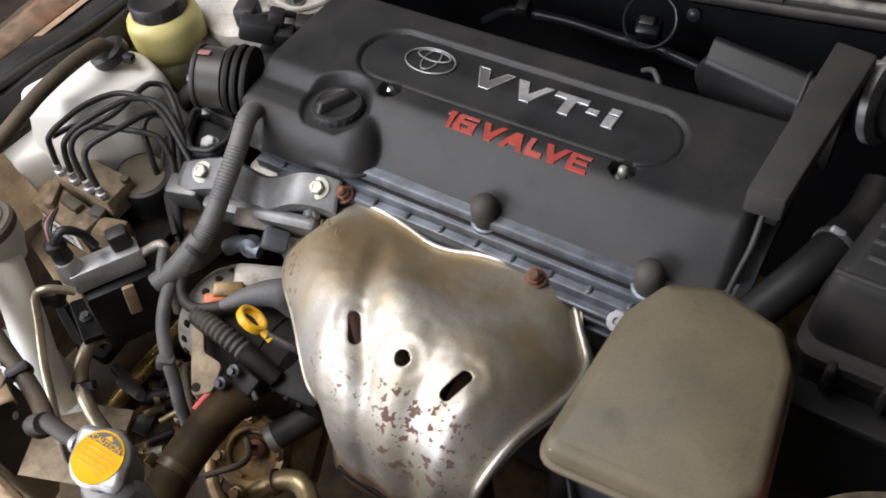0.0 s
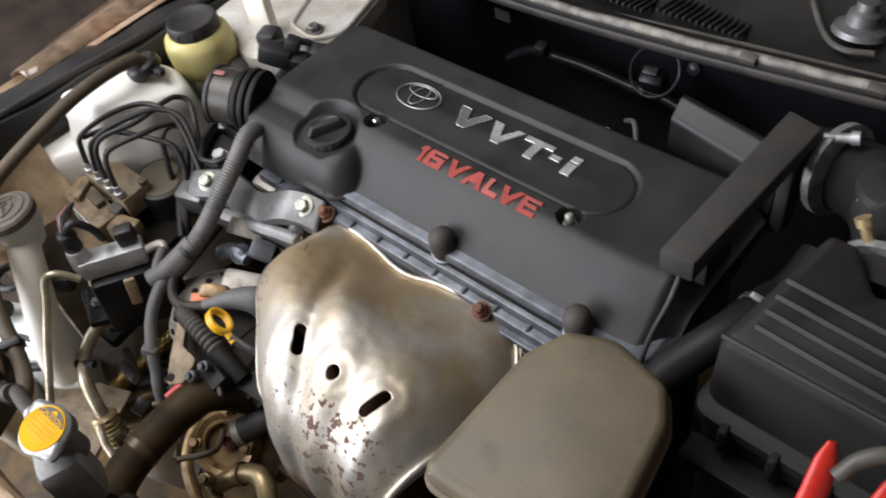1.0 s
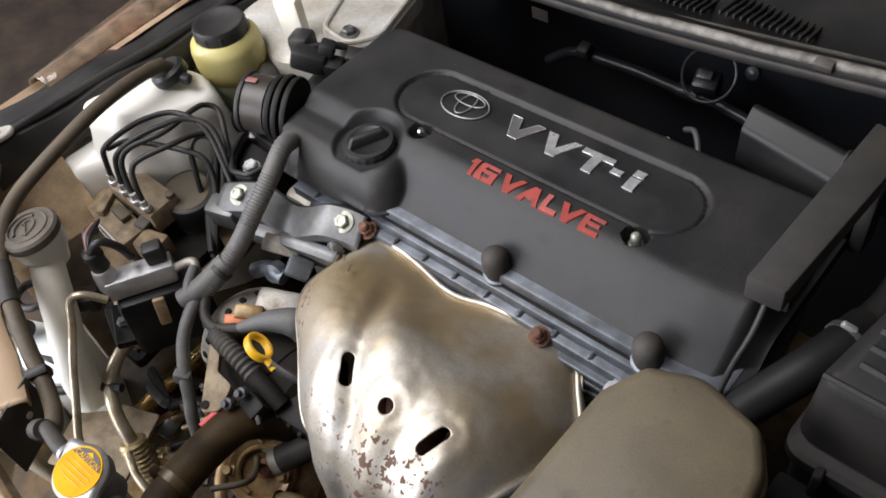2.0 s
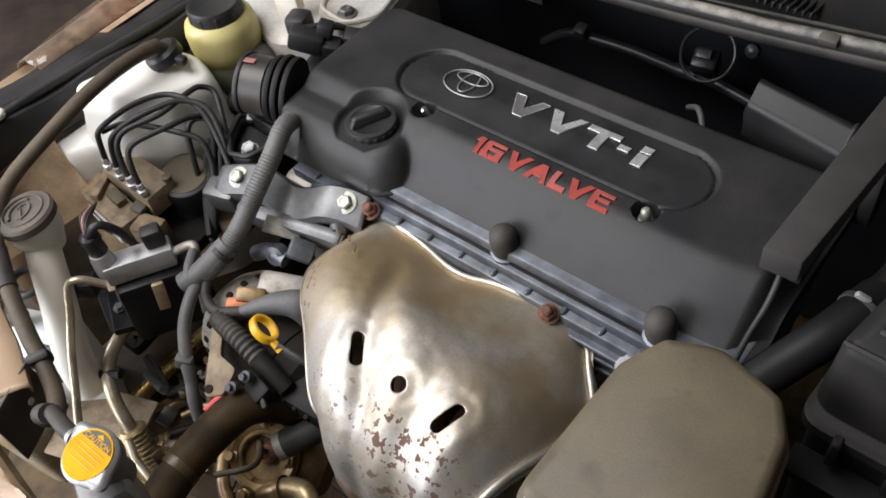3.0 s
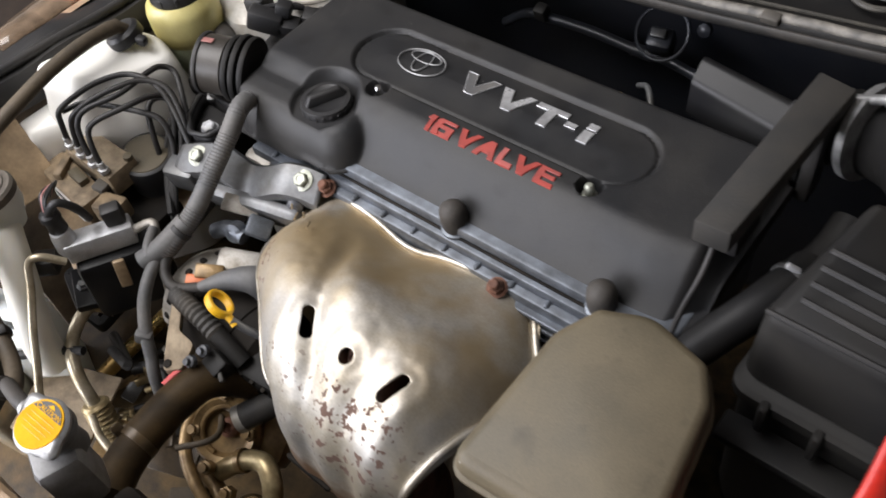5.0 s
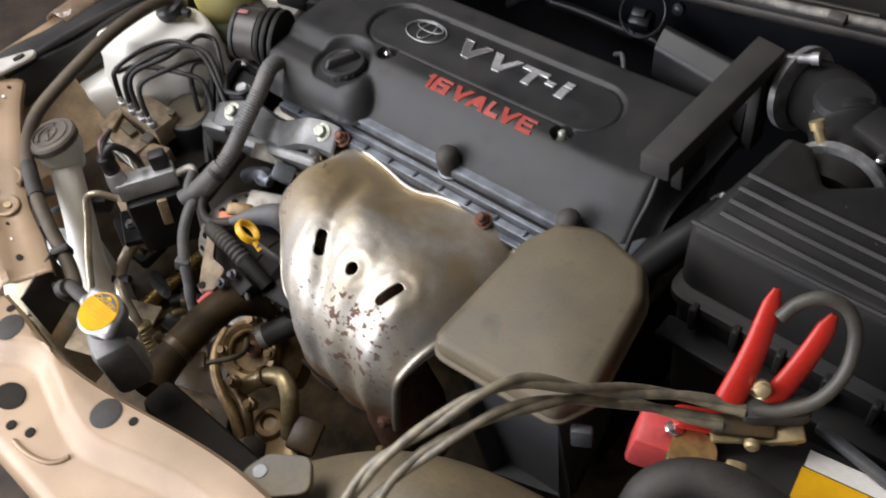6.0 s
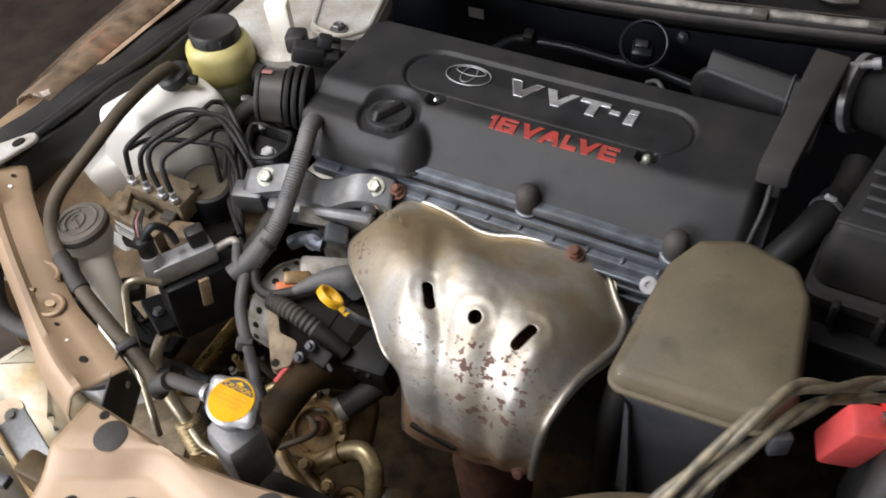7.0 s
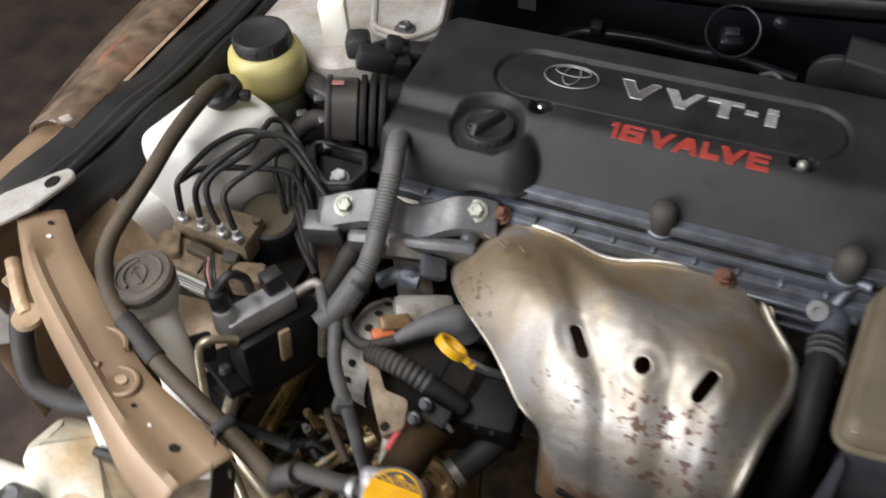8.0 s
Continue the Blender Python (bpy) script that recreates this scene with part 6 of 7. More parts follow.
def radiator_hose():
    t = thing("radiator_hose", (0.0, -0.42, 0.6), "brown dusty radiator hose with a red paint mark", "radiator hose")
    part("hose", tube([(0.01, -0.3, 0.69), (0.0, -0.318, 0.712), (-0.01, -0.34, 0.724), (-0.015, -0.37, 0.724), (-0.016, -0.4, 0.722), (-0.015, -0.43, 0.719), (-0.008, -0.46, 0.718), (0.008, -0.49, 0.72)], 0.0225, 20), BROWNHOSE, t)
    clampx = part("clamp", lathe(along((-0.0155, -0.432, 0.719), (-0.0145, -0.443, 0.719)), [(0.0227, -0.005), (0.024, -0.005), (0.024, 0.005), (0.0227, 0.005)], 28), OILDARK, t, "stained spring clamp")
    part("clamp_ear", box(pose(-0.03, -0.438, 0.741, 0, -35, 0), (0.004, 0.012, 0.014), 0.001), OILDARK, clampx)
    part("paint_mark", tube([(-0.0285, -0.338, 0.7405), (-0.032, -0.356, 0.7395), (-0.0335, -0.372, 0.738)], 0.0035, 8), PINK, t, "red paint mark")
    return t


radiator_hose()


def thermostat():
    t = thing("thermostat_housing", (0.0, -0.34, 0.5), "oily brass-coloured thermostat housing and pipes", "thermostat housing")
    m = along((-0.022, -0.345, 0.6), (0.0, -0.375, 0.65))
    part("ring", lathe(m, [(0.036, -0.03), (0.044, -0.012), (0.045, 0.006), (0.04, 0.012), (0.033, 0.009), (0.029, 0.0), (0.0, -0.006)], 30), OILY, t)
    part("core", lathe(m @ pose(0.004, 0.003, 0.0), [(0.013, -0.004), (0.012, 0.006), (0.007, 0.009), (0.006, 0.004), (0, 0.004)], 18), RUST, t)
    part("spring_arm", tube([m @ Vector((0.03 * math.cos(w), 0.03 * math.sin(w), 0.006)) for w in np.linspace(0.4, 4.2, 14)], 0.0035, 8), OILY, t)
    part("body", box(pose(-0.02, -0.31, 0.56, 20, 10, 20), (0.11, 0.09, 0.06), 0.014), OILY, t)
    part("top_plate", box(pose(-0.05, -0.315, 0.622, 20, 5, 15), (0.06, 0.04, 0.014), 0.005), ALUD, t)
    part("outer_strap", tube([(-0.065, -0.345, 0.62), (-0.06, -0.375, 0.607), (-0.04, -0.4, 0.595), (-0.01, -0.415, 0.585), (0.02, -0.425, 0.575), (0.045, -0.44, 0.56)], 0.008, 12), OILY, t)
    part("pipe", tube([(-0.0, -0.385, 0.578), (0.015, -0.37, 0.59), (0.035, -0.355, 0.602), (0.056, -0.35, 0.606), (0.075, -0.36, 0.598), (0.083, -0.375, 0.575), (0.085, -0.39, 0.54)], 0.0125, 16), BRASS, t)
    part("pipe_collar", lathe(along((0.024, -0.362, 0.597), (0.034, -0.355, 0.602)), [(0.0125, -0.003), (0.0155, -0.003), (0.0155, 0.004), (0.0125, 0.004)], 20), OILY, t)
    part("pipe_end", lathe(along((0.05, -0.395, 0.53), (0.055, -0.4, 0.575)), [(0.018, -0.02), (0.024, -0.01), (0.025, 0.012), (0.02, 0.02), (0.012, 0.022), (0.01, 0.012), (0, 0.012)], 22), OILY, t)
    part("arm", tube([(-0.03, -0.395, 0.575), (0.0, -0.4, 0.565), (0.02, -0.41, 0.56), (0.04, -0.43, 0.545)], 0.011, 14), OILY, t)
    for x, y, z in ((-0.052, -0.37, 0.606), (0.012, -0.335, 0.61), (-0.035, -0.318, 0.634), (0.028, -0.4, 0.578), (-0.005, -0.395, 0.6)):
        part("lug", lathe(pose(x, y, z, 25, 10, 0), [(0.009, -0.01), (0.009, 0.004), (0.006, 0.005), (0.006, 0.011), (0, 0.011)], 6), OILY, t)
    part("stub", lathe(along((0.022, -0.335, 0.662), (0.06, -0.28, 0.68)), [(0.012, -0.006), (0.0165, -0.004), (0.0165, 0.08), (0.012, 0.08), (0, 0.075)], 20), RUBBER, t)
    part("hose_end", lathe(along((0.022, -0.335, 0.662), (0.015, -0.345, 0.659)), [(0.017, -0.004), (0.017, 0.005), (0.013, 0.006), (0.011, 0.0), (0, 0.0)], 20), ALUD, t)
    return t


thermostat()


def coolant_tank():
    t = thing("coolant_reservoir", (-0.37, -0.16, 0.55), "white plastic coolant reservoir with a black cap", "coolant tank")
    top = rounded([(-0.41, -0.214), (-0.345, -0.19), (-0.311, -0.138), (-0.303, -0.06), (-0.36, -0.042), (-0.412, -0.065)], [0.026, 0.034, 0.034, 0.034, 0.034, 0.026], 8)
    lift = lambda x, y: -0.2 * (x + 0.36) - 0.2 * (y + 0.13)
    part("tank", loft(top, [(0.006, 0.52), (0.011, 0.55), (0.011, 0.8), (0.009, 0.818), (0.003, 0.838), (0.0, 0.85), (0.0, 0.862), (-0.002, 0.874), (-0.0055, 0.8825), (-0.0095, 0.8875), (-0.0135, 0.8895)], lift), WHITER, t, sharp=60)
    low = rounded([(-0.438, -0.252), (-0.398, -0.256), (-0.378, -0.2), (-0.36, -0.12), (-0.43, -0.08)], 0.014, 6)
    part("lower_shoulder", loft(low, [(0, 0.52), (0, 0.8), (-0.002, 0.812), (-0.005, 0.82), (-0.01, 0.824)], lambda x, y: -0.2 * (x + 0.36)), WHITER, t, sharp=60)
    cap = part("cap", lathe(pose(-0.366, -0.086, 0.888, 12, -14), [(0.024, 0), (0.025, 0.003), (0.0245, 0.013), (0.02, 0.017), (0.01, 0.0175), (0.008, 0.022), (0, 0.023)], 28), BLACK, t, "black plastic cap")
    part("cap_tab", box(pose(-0.34, -0.082, 0.893, 0, 10, 20), (0.014, 0.012, 0.012), 0.003), BLACK, cap)
    part("spout", tube([(-0.36, -0.084, 0.902), (-0.362, -0.1, 0.918), (-0.366, -0.125, 0.918)], 0.008, 12), HOSE, cap)
    return t


coolant_tank()


def overflow_hose():
    t = thing("overflow_hose", (-0.36, -0.25, 0.85), "long black rubber coolant overflow hose", "hose")
    part("hose", tube([(-0.364, -0.092, 0.914), (-0.354, -0.14, 0.926), (-0.349, -0.2, 0.926), (-0.345, -0.26, 0.916), (-0.35, -0.3, 0.902), (-0.351, -0.328, 0.892), (-0.343, -0.352, 0.885), (-0.321, -0.377, 0.88), (-0.294, -0.396, 0.876), (-0.262, -0.411, 0.871), (-0.23, -0.425, 0.863), (-0.178, -0.443, 0.851), (-0.136, -0.456, 0.836), (-0.105, -0.468, 0.832), (-0.08, -0.48, 0.84), (-0.066, -0.488, 0.862), (-0.06, -0.489, 0.878)], 0.009, 14), HOSE, t)
    part("hose_sleeve", tube([(-0.286, -0.4, 0.875), (-0.262, -0.411, 0.871), (-0.236, -0.4225, 0.865)], 0.0103, 14), RUBBER, t)
    part("end_collar", tube([(-0.07, -0.486, 0.855), (-0.062, -0.489, 0.874), (-0.045, -0.485, 0.887)], 0.0098, 14), RUBBER, t)
    part("clip", box(pose(-0.15, -0.452, 0.842, 0, 20, -25), (0.012, 0.024, 0.022), 0.004), BLACK, t)
    return t


overflow_hose()


def steering_reservoir():
    t = thing("power_steering_reservoir", (-0.36, 0.0, 0.75), "yellowed plastic fluid reservoir with a black screw cap", "fluid reservoir")
    m = pose(-0.362, 0.002, 0.836)
    part("body", lathe(m, [(0.038, -0.004), (0.044, 0.01), (0.0475, 0.018), (0.0485, 0.03), (0.0485, 0.05), (0.046, 0.06), (0.039, 0.067), (0.03, 0.068)], 40), YELLOW_PL, t)
    part("lower_band", lathe(m, [(0.03, -0.06), (0.036, -0.04), (0.04, -0.012), (0.0435, 0.002), (0.0425, 0.009)], 40), GREENISH, t, "grey-green lower shell")
    cap = part("screw_cap", lathe(m, [(0.0335, 0.064), (0.036, 0.066), (0.036, 0.082), (0.034, 0.086), (0.029, 0.086), (0.027, 0.0845), (0, 0.0845)], 40), BLACK, t, "black plastic screw cap")
    for k in range(10):
        w = 2 * math.pi * k / 10
        part("cap_rib", box(m @ pose(0.036 * math.cos(w), 0.036 * math.sin(w), 0.074, 0, 0, math.degrees(w)), (0.0016, 0.005, 0.013), 0.0008, 1), BLACK, cap)
    part("bracket", box(pose(-0.37, 0.01, 0.76), (0.09, 0.09, 0.03), 0.008), DARK, t)
    return t


steering_reservoir()


def washer_neck():
    t = thing("washer_filler_neck", (-0.28, -0.37, 0.7), "milky white washer filler neck with a dusty black cap", "washer filler")
    top = Vector((-0.3, -0.352, 0.874))
    m = along(top, top + Vector((-0.08, -0.05, 1)))
    part("funnel", lathe(m, [(0.018, -0.05), (0.0225, -0.038), (0.0305, -0.022), (0.032, -0.004), (0.031, 0.0)], 32), MILKY, t, "milky bluish funnel")
    part("neck", tube([top + Vector((0.003, -0.001, -0.03)), (-0.284, -0.366, 0.825), (-0.264, -0.386, 0.783), (-0.251, -0.405, 0.74), (-0.243, -0.418, 0.70), (-0.24, -0.422, 0.66)], lambda f: 0.0195 + 0.003 * f, 20), WHITE, t)
    cap = part("cap", lathe(m, [(0.031, -0.004), (0.034, -0.003), (0.0345, 0.006), (0.032, 0.0095), (0.024, 0.0105), (0.022, 0.009), (0, 0.0095)], 36), CAPDUST, t, "dusty black rubber cap")
    part("cap_mark", tube([m @ Vector((0.012 * math.cos(w), 0.008 * math.sin(w), 0.0098)) for w in np.linspace(0, 4.5, 14)], 0.0016, 6, smooth=False), CAPDUST, cap)
    part("cap_mark", tube([m @ Vector((0.024 * math.cos(w), 0.024 * math.sin(w), 0.0105)) for w in np.linspace(0, 6.28, 30)], 0.0016, 6, smooth=False), CAPDUST, cap)
    part("cap_mark", tube([m @ Vector((0.018 * math.cos(w), 0.016 * math.sin(w), 0.0098)) for w in np.linspace(3.2, 5.6, 14)], 0.0022, 6, smooth=False), CAPDUST, cap)
    part("cap_mark", box(m @ pose(0.004, 0.0, 0.0102, 0, 0, 30), (0.022, 0.002, 0.002), 0.0006, 1), CAPDUST, cap)
    tank = rounded([(-0.425, -0.412), (-0.325, -0.368), (-0.232, -0.402), (-0.29, -0.45), (-0.36, -0.458)], 0.012, 5)
    part("tank", loft(tank, [(0, 0.5), (0, 0.672), (-0.003, 0.68), (-0.01, 0.684), (-0.02, 0.686)]), MILKY, t, "milky washer tank")
    part("loop_hose", tube([(-0.372 + 0.03 * math.cos(w), -0.383 + 0.024 * math.sin(w), 0.72 + 0.004 * w) for w in np.linspace(1.2, 6.6, 18)], 0.0055, 10), BLACK, t, "black rubber drain hose")
    part("strap", tube([(-0.36, -0.463, 0.675), (-0.29, -0.456, 0.677), (-0.24, -0.416, 0.679), (-0.2, -0.392, 0.684)], 0.006, 8), BLACK, t)
    return t


washer_neck()


def brake_unit():
    t = thing("abs_unit", (-0.3, -0.2, 0.7), "dusty anti-lock brake unit with black pump motor", "brake unit")
    part("valve_block", box(pose(-0.316, -0.211, 0.797, 3, 4, 0), (0.09, 0.044, 0.036), 0.003), DUSTTAN, t, "dust-covered valve block")
    motor = part("pump_motor", lathe(pose(-0.284, -0.168, 0.75, 6, 10), [(0.035, 0), (0.036, 0.045), (0.034, 0.051), (0.03, 0.053), (0, 0.053)], 32), BLACK, t, "black round pump motor")
    part("motor_top", lathe(pose(-0.284, -0.168, 0.75, 6, 10), [(0, 0.0532), (0.03, 0.0532), (0.029, 0.0542), (0, 0.055)], 32), FUSE, motor, "dusty motor end plate")
    part("control_box", box(pose(-0.338, -0.252, 0.765, 4, 4, -6), (0.105, 0.038, 0.055), 0.004), DUSTBROWN, t, "brown grimy control box")
    part("box_bar", box(pose(-0.36, -0.243, 0.797, 0, 4, 30), (0.012, 0.05, 0.012), 0.003), DUSTBROWN, t)
    part("box_bar", box(pose(-0.325, -0.247, 0.796, 0, 4, -6), (0.03, 0.014, 0.01), 0.002), FUSE, t)
    part("box_clip", box(pose(-0.29, -0.238, 0.79, 0, 4, 10), (0.02, 0.02, 0.012), 0.003), DUSTY, t)
    part("sticker", box(pose(-0.334, -0.2735, 0.768, 86, 0, -6), (0.075, 0.024, 0.001), 0.0003, 1), PAPER, t, "white sticker")
    for k in range(3):
        part("print_bar", box(pose(-0.334, -0.2745, 0.761 + 0.006 * k, 86, 0, -6), (0.06, 0.0015, 0.0006), 0, 1), INK, t)
    for p in ((-0.354, -0.226, 0.817), (-0.326, -0.228, 0.817), (-0.298, -0.23, 0.817), (-0.279, -0.229, 0.815)):
        part("fitting", lathe(pose(*p), [(0.007, 0), (0.007, 0.006), (0.0045, 0.007), (0.0045, 0.016), (0, 0.016)], 6), ALU, t, "bright pipe union")
    part("corner_bolt", lathe(pose(-0.274, -0.196, 0.812), [(0.006, 0), (0.006, 0.006), (0.003, 0.007), (0, 0.007)], 10), FUSE, t)
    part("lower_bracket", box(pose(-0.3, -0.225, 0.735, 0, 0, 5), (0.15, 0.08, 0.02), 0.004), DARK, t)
    part("lower_plug", box(pose(-0.262, -0.25, 0.775, 0, 0, 15), (0.04, 0.03, 0.03), 0.005), DUSTBROWN, t)
    return t


brake_unit()


def brake_pipes():
    t = thing("brake_pipes", (-0.31, -0.17, 0.85), "bent black brake pipes over the brake unit", "brake pipe")
    runs = (
        [(-0.354, -0.226, 0.825), (-0.352, -0.222, 0.855), (-0.35, -0.217, 0.872), (-0.341, -0.2, 0.883), (-0.331, -0.164, 0.888), (-0.312, -0.132, 0.886), (-0.28, -0.12, 0.878), (-0.255, -0.122, 0.86), (-0.225, -0.135, 0.835), (-0.2, -0.148, 0.815)],
        [(-0.326, -0.228, 0.825), (-0.33, -0.22, 0.855), (-0.326, -0.212, 0.873), (-0.314, -0.191, 0.885), (-0.3, -0.157, 0.888), (-0.287, -0.128, 0.884), (-0.262, -0.114, 0.872), (-0.235, -0.124, 0.845), (-0.21, -0.145, 0.818)],
        [(-0.298, -0.23, 0.825), (-0.309, -0.224, 0.85), (-0.314, -0.215, 0.871), (-0.31, -0.198, 0.881), (-0.292, -0.159, 0.884), (-0.298, -0.11, 0.88), (-0.302, -0.09, 0.872), (-0.29, -0.082, 0.862), (-0.262, -0.1, 0.845), (-0.232, -0.125, 0.82), (-0.222, -0.15, 0.79)],
        [(-0.279, -0.229, 0.825), (-0.285, -0.225, 0.85), (-0.291, -0.217, 0.868), (-0.285, -0.204, 0.878), (-0.27, -0.168, 0.88), (-0.268, -0.135, 0.872), (-0.265, -0.117, 0.855), (-0.25, -0.125, 0.825), (-0.228, -0.15, 0.80)],
        [(-0.352, -0.213, 0.868), (-0.34, -0.19, 0.869), (-0.313, -0.174, 0.866), (-0.275, -0.156, 0.86), (-0.25, -0.145, 0.85), (-0.235, -0.15, 0.825), (-0.225, -0.165, 0.80)],
        [(-0.258, -0.165, 0.79), (-0.262, -0.158, 0.825), (-0.272, -0.145, 0.855), (-0.275, -0.128, 0.86), (-0.26, -0.12, 0.855), (-0.25, -0.135, 0.82), (-0.252, -0.16, 0.785), (-0.262, -0.175, 0.77)],
    )
    for run in runs:
        part("pipe", tube(run, 0.0037, 10, 8), BLACK, t)
    for k in range(3):
        part("wire", tube([(-0.275 + 0.008 * k, -0.12, 0.82), (-0.26 + 0.008 * k, -0.15, 0.80), (-0.235 + 0.008 * k, -0.18, 0.78), (-0.2, -0.21, 0.765 - 0.01 * k)], 0.004, 8), BLACK, t)
    return t


brake_pipes()


def valve_body():
    t = thing("pressure_valve", (-0.22, -0.3, 0.75), "bare aluminium pressure valve block with black sensor plugs", "valve")
    part("block", box(pose(-0.22, -0.294, 0.79, 0, 4, 62), (0.082, 0.027, 0.03), 0.003), ALU, t)
    part("nose", lathe(pose(-0.238, -0.324, 0.795), [(0.012, -0.01), (0.015, 0.0), (0.013, 0.02), (0.011, 0.028), (0, 0.028)], 20), ALU, t)
    part("sensor", lathe(pose(-0.24, -0.322, 0.82), [(0.0095, 0), (0.0115, 0.004), (0.0105, 0.022), (0.0125, 0.023), (0.0115, 0.03), (0.007, 0.034), (0, 0.034)], 12), BLACK, t, "black sensor plug")
    part("plug", box(pose(-0.212, -0.268, 0.815, 0, 0, 60), (0.024, 0.02, 0.026), 0.004), BLACK, t, "black plug")
    for k, mat in enumerate((BLACK, FADED, BLACK, BLACK)):
        part("wire", tube([(-0.244 + 0.003 * k, -0.326, 0.85), (-0.252 + 0.004 * k, -0.315, 0.868), (-0.262, -0.298 + 0.003 * k, 0.862), (-0.28, -0.30, 0.835)], 0.0016, 6), mat, t)
    part("loop_wire", tube([(-0.238, -0.325, 0.85), (-0.225, -0.312, 0.868), (-0.22, -0.298, 0.85), (-0.225, -0.29, 0.82)], 0.005, 10), BLACK, t)
    part("pipe", tube([(-0.195, -0.262, 0.79), (-0.175, -0.245, 0.80), (-0.165, -0.25, 0.79), (-0.165, -0.262, 0.75), (-0.17, -0.27, 0.70)], 0.0055, 12), ALUD, t, "dull metal pipe")
    part("side_clip", box(pose(-0.262, -0.352, 0.775, 0, 0, 40), (0.03, 0.026, 0.026), 0.005), RUBBER, t)
    return t


valve_body()


def cooling_pipes():
    t = thing("refrigerant_pipe", (-0.2, -0.38, 0.65), "bent bare aluminium refrigerant pipe with bellows joint", "pipe")
    part("pipe", tube([(-0.225, -0.328, 0.675), (-0.242, -0.341, 0.688), (-0.241, -0.358, 0.691), (-0.234, -0.383, 0.682), (-0.21, -0.405, 0.678), (-0.185, -0.418, 0.668), (-0.165, -0.425, 0.65), (-0.155, -0.428, 0.635)], 0.0085, 14), WARMALU, t)
    part("joint", tube([(-0.16, -0.426, 0.645), (-0.15, -0.432, 0.62), (-0.14, -0.438, 0.595)], 0.014, 16, ridge=0.004, step=0.012), BRASS, t)
    part("thin_pipe", tube([(-0.215, -0.342, 0.80), (-0.23, -0.36, 0.817), (-0.238, -0.373, 0.812), (-0.231, -0.39, 0.785), (-0.21, -0.418, 0.757), (-0.176, -0.445, 0.74), (-0.149, -0.467, 0.726), (-0.14, -0.478, 0.70)], 0.0048, 10), WARMALU, t)
    part("thin_pipe", tube([(-0.03, -0.46, 0.66), (-0.07, -0.455, 0.66), (-0.11, -0.45, 0.655), (-0.135, -0.44, 0.66)], 0.005, 10), WARMALU, t)
    part("long_rail", tube([(-0.222, -0.44, 0.588), (-0.23, -0.4, 0.588), (-0.235, -0.345, 0.588), (-0.238, -0.24, 0.586), (-0.238, -0.19, 0.585)], 0.011, 16), GOLD, t, "metal rail with its gold reflection in the colour")
    part("short_pipe", tube([(-0.232, -0.32, 0.69), (-0.215, -0.295, 0.70), (-0.2, -0.27, 0.715)], 0.008, 12), DARK, t)
    part("pipe_nut", tube([(-0.236, -0.305, 0.688), (-0.222, -0.278, 0.696)], 0.0085, 6, smooth=False), SILVER, t, "bright pipe nut")
    return t


cooling_pipes()


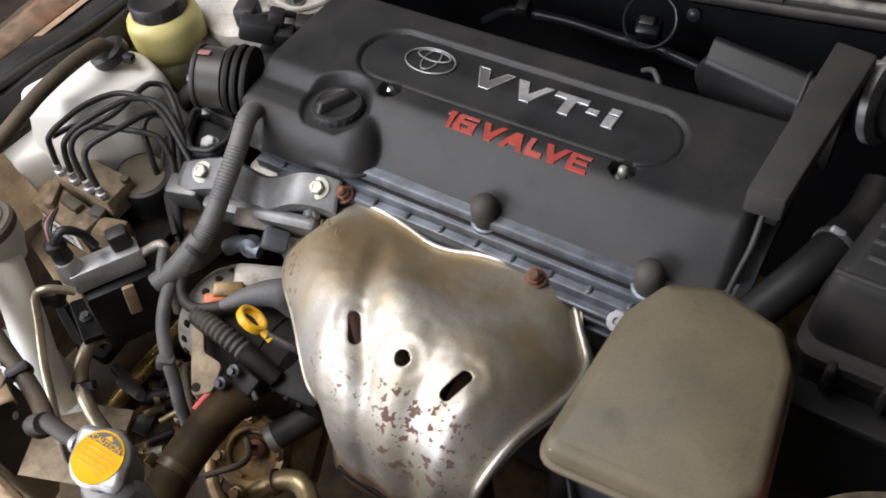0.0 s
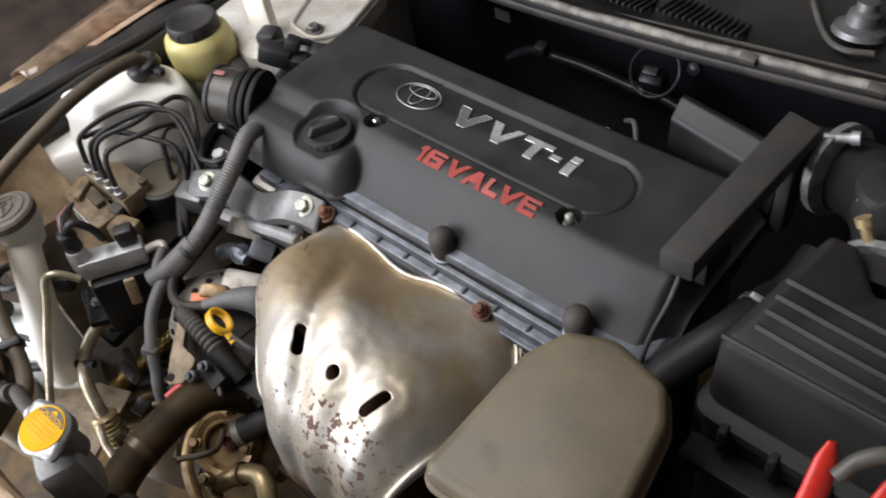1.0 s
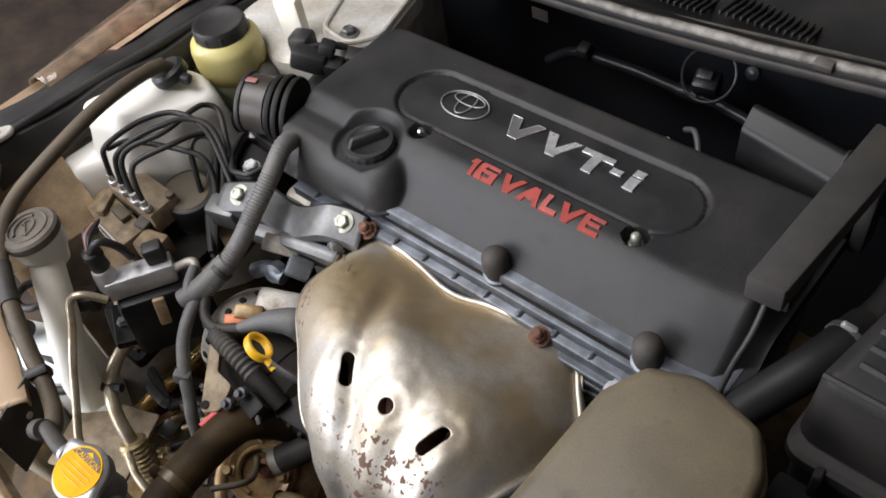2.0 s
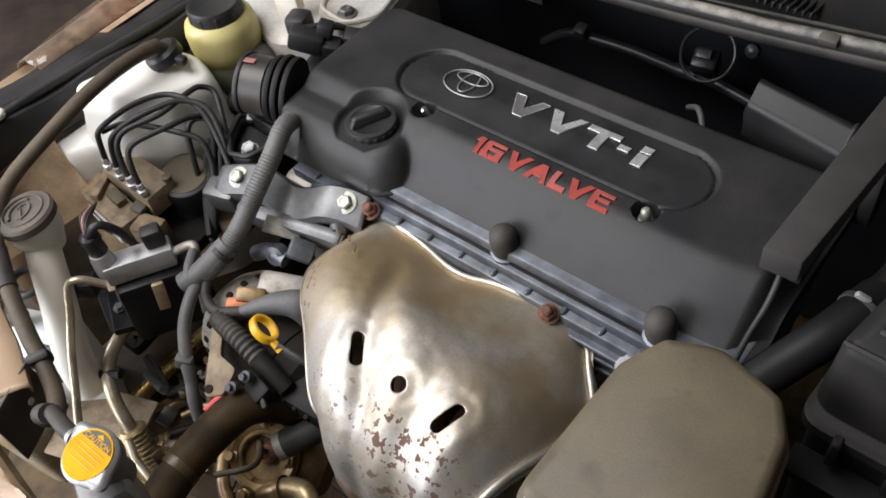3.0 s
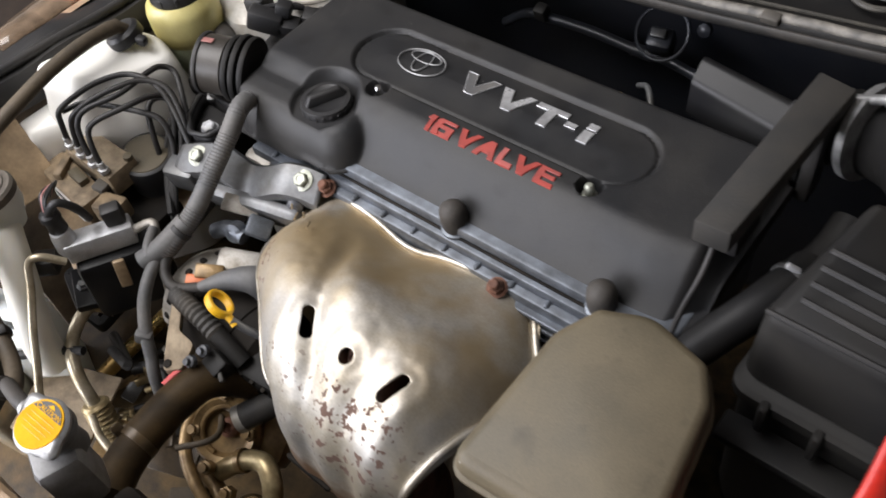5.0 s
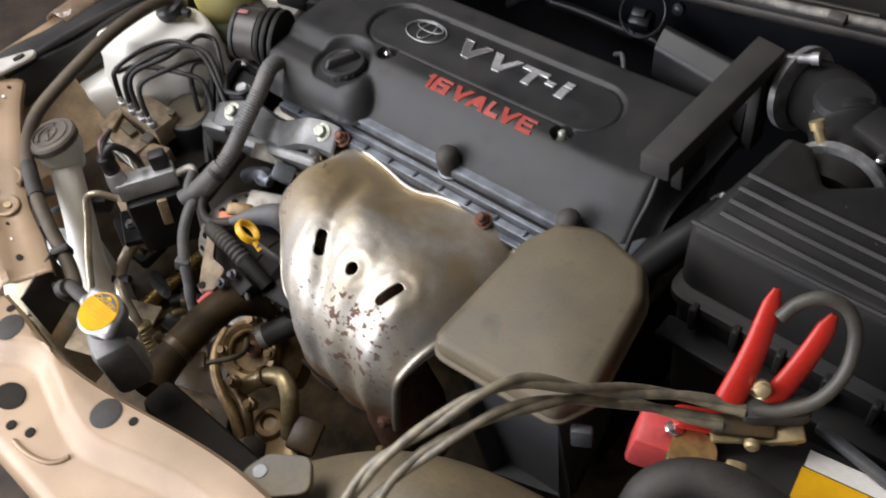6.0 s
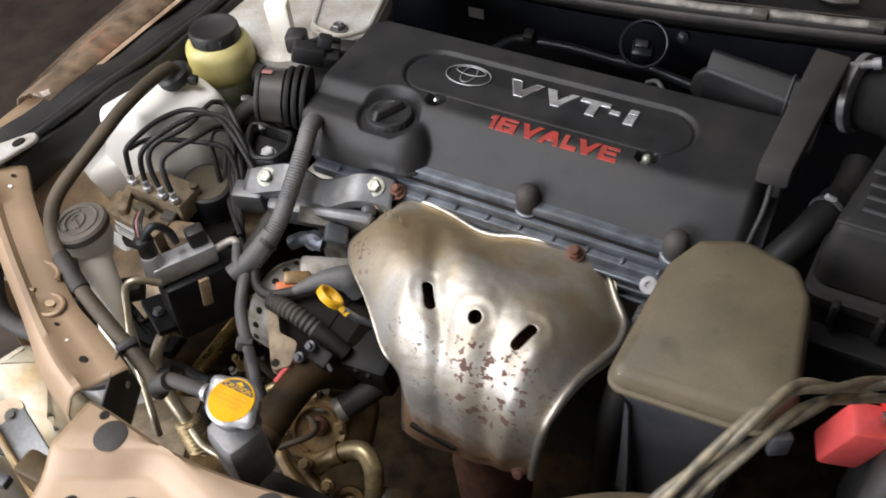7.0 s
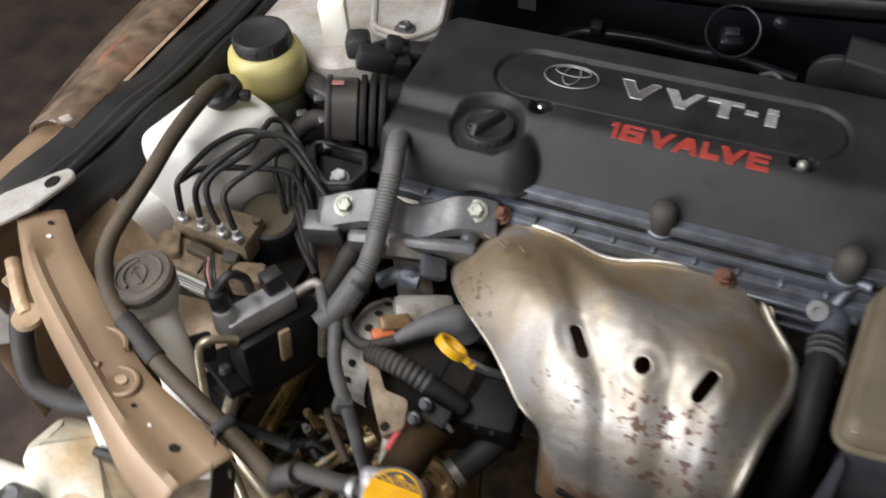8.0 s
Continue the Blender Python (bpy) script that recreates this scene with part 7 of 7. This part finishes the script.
def lower_clutter():
    t = thing("lower_bay_brackets", (-0.25, -0.3, 0.5), "oily brown brackets, pipes and wiring low in the bay", "brackets")
    rng = random.Random(11)
    part("frame_rail", box(pose(-0.30, -0.2, 0.5, 0, 0, 0), (0.16, 0.44, 0.12), 0.015), OILDARK, t, "brown oily frame rail")

    part("tan_patch", box(pose(-0.19, -0.302, 0.752, 0, 8, 62), (0.014, 0.006, 0.046), 0.002), APRON, t, "tan painted bracket")
    tray = rounded([(-0.378, -0.325), (-0.31, -0.352), (-0.255, -0.352), (-0.25, -0.27), (-0.28, -0.225), (-0.335, -0.25)], 0.012, 4)
    part("splash_tray", loft(tray, [(-0.002, 0.63), (0, 0.632), (0, 0.643), (-0.002, 0.646), (-0.012, 0.646), (-0.014, 0.64)], lambda x, y: 0.25 * (y + 0.31)), GLOSSBLACK, t, "black plastic splash tray")
    for x, y in ((-0.3, -0.31), (-0.33, -0.32), (-0.28, -0.335), (-0.27, -0.29)):
        part("tray_bolt", lathe(pose(x, y, 0.641 + 0.25 * (y + 0.31)), [(0.008, 0), (0.008, 0.004), (0.005, 0.005), (0.005, 0.009), (0, 0.009)], 6), OILDARK, t)
    part("black_mount", box(pose(-0.216, -0.286, 0.722, 0, 4, 62), (0.105, 0.05, 0.1), 0.01), GLOSSBLACK, t, "black valve mount")
    part("mount_flange", box(pose(-0.256, -0.325, 0.70, 0, 12, 62), (0.05, 0.07, 0.012), 0.004), GLOSSBLACK, t)
    part("mount_bolt", lathe(pose(-0.26, -0.335, 0.708, 0, 12), [(0.008, 0), (0.008, 0.005), (0.005, 0.006), (0.005, 0.01), (0, 0.01)], 6), STEEL, t)
    part("lower_apron", box(pose(-0.225, -0.445, 0.603, 8, 0, 20), (0.12, 0.1, 0.006), 0.002), DUSTTAN, t, "dusty tan lower apron")
    part("oily_panel", box(pose(-0.15, -0.38, 0.545, 14, 0, 20), (0.16, 0.13, 0.006), 0.002), OILDARK, t)
    part("oily_panel", box(pose(-0.12, -0.44, 0.6, -10, 12, 30), (0.06, 0.07, 0.006), 0.002), OILY, t)
    # short pipes with collars
    for k in range(13):
        a = Vector((rng.uniform(-0.21, -0.09), rng.uniform(-0.46, -0.3), rng.uniform(0.56, 0.6)))
        w = rng.uniform(0.6, 1.5)
        d = Vector((math.cos(w), math.sin(w), rng.uniform(-0.15, 0.25))) * rng.uniform(0.03, 0.075)
        r = rng.uniform(0.003, 0.008)
        mat = (BRASS, ALUD, OILY, BLACK)[k % 4]
        pipe = part("pipe", tube([a, a + d * 0.5 + Vector((0, 0, rng.uniform(-0.006, 0.008))), a + d], r, 10), mat, t)
        part("collar", lathe(along(a + d * 0.42, a + d * 0.55), [(r, -0.003), (r * 1.45, -0.003), (r * 1.45, 0.004), (r, 0.004)], 14), (ALUD, BRASS)[k % 2], pipe)
    for k in range(22):
        p = (rng.uniform(-0.27, -0.08), rng.uniform(-0.46, -0.27), rng.uniform(0.55, 0.58))
        r = rng.uniform(0.004, 0.008)
        part("stud", lathe(pose(*p, rng.uniform(-40, 40), rng.uniform(-40, 40), 0), [(r, -0.01), (r, 0.006), (r * 0.6, 0.007), (r * 0.6, 0.014), (0, 0.014)], 6), (ALUD, OILY, BRASS)[k % 3], t)
    for k in range(12):
        p = (rng.uniform(-0.21, -0.09), rng.uniform(-0.45, -0.28), rng.uniform(0.55, 0.58))
        part("tab", box(pose(*p, rng.uniform(-40, 40), rng.uniform(-30, 30), rng.uniform(0, 180)), (rng.uniform(0.015, 0.04), rng.uniform(0.01, 0.022), 0.004), 0.0015), (OILY, OILDARK, STEEL, DARK)[k % 4], t)
    for k in range(10):
        a = Vector((rng.uniform(-0.24, 0.0), rng.uniform(-0.45, -0.25), rng.uniform(0.55, 0.66)))
        part("wire", tube([a, a + Vector((rng.uniform(-0.05, 0.05), rng.uniform(-0.05, 0.05), rng.uniform(-0.01, 0.03))), a + Vector((rng.uniform(-0.1, 0.1), rng.uniform(-0.1, 0.1), -0.05))], rng.uniform(0.003, 0.007), 10), (RUBBER, BLACK, HOSE)[k % 3], t)
    for k in range(14):
        p = (rng.uniform(-0.04, 0.34), rng.uniform(-0.47, -0.37), rng.uniform(0.46, 0.57))
        part("block", box(pose(*p, rng.uniform(-30, 30), rng.uniform(-30, 30), rng.uniform(-40, 40)), (rng.uniform(0.02, 0.07), rng.uniform(0.02, 0.06), rng.uniform(0.015, 0.04)), 0.004), (OILY, OILDARK, HOSE)[k % 3], t)
    part("cool_hose", tube([(-0.17, -0.15, 0.78), (-0.18, -0.2, 0.755), (-0.2, -0.245, 0.72), (-0.222, -0.279, 0.695)], 0.0125, 14), RUBBER, t)
    return t


lower_clutter()
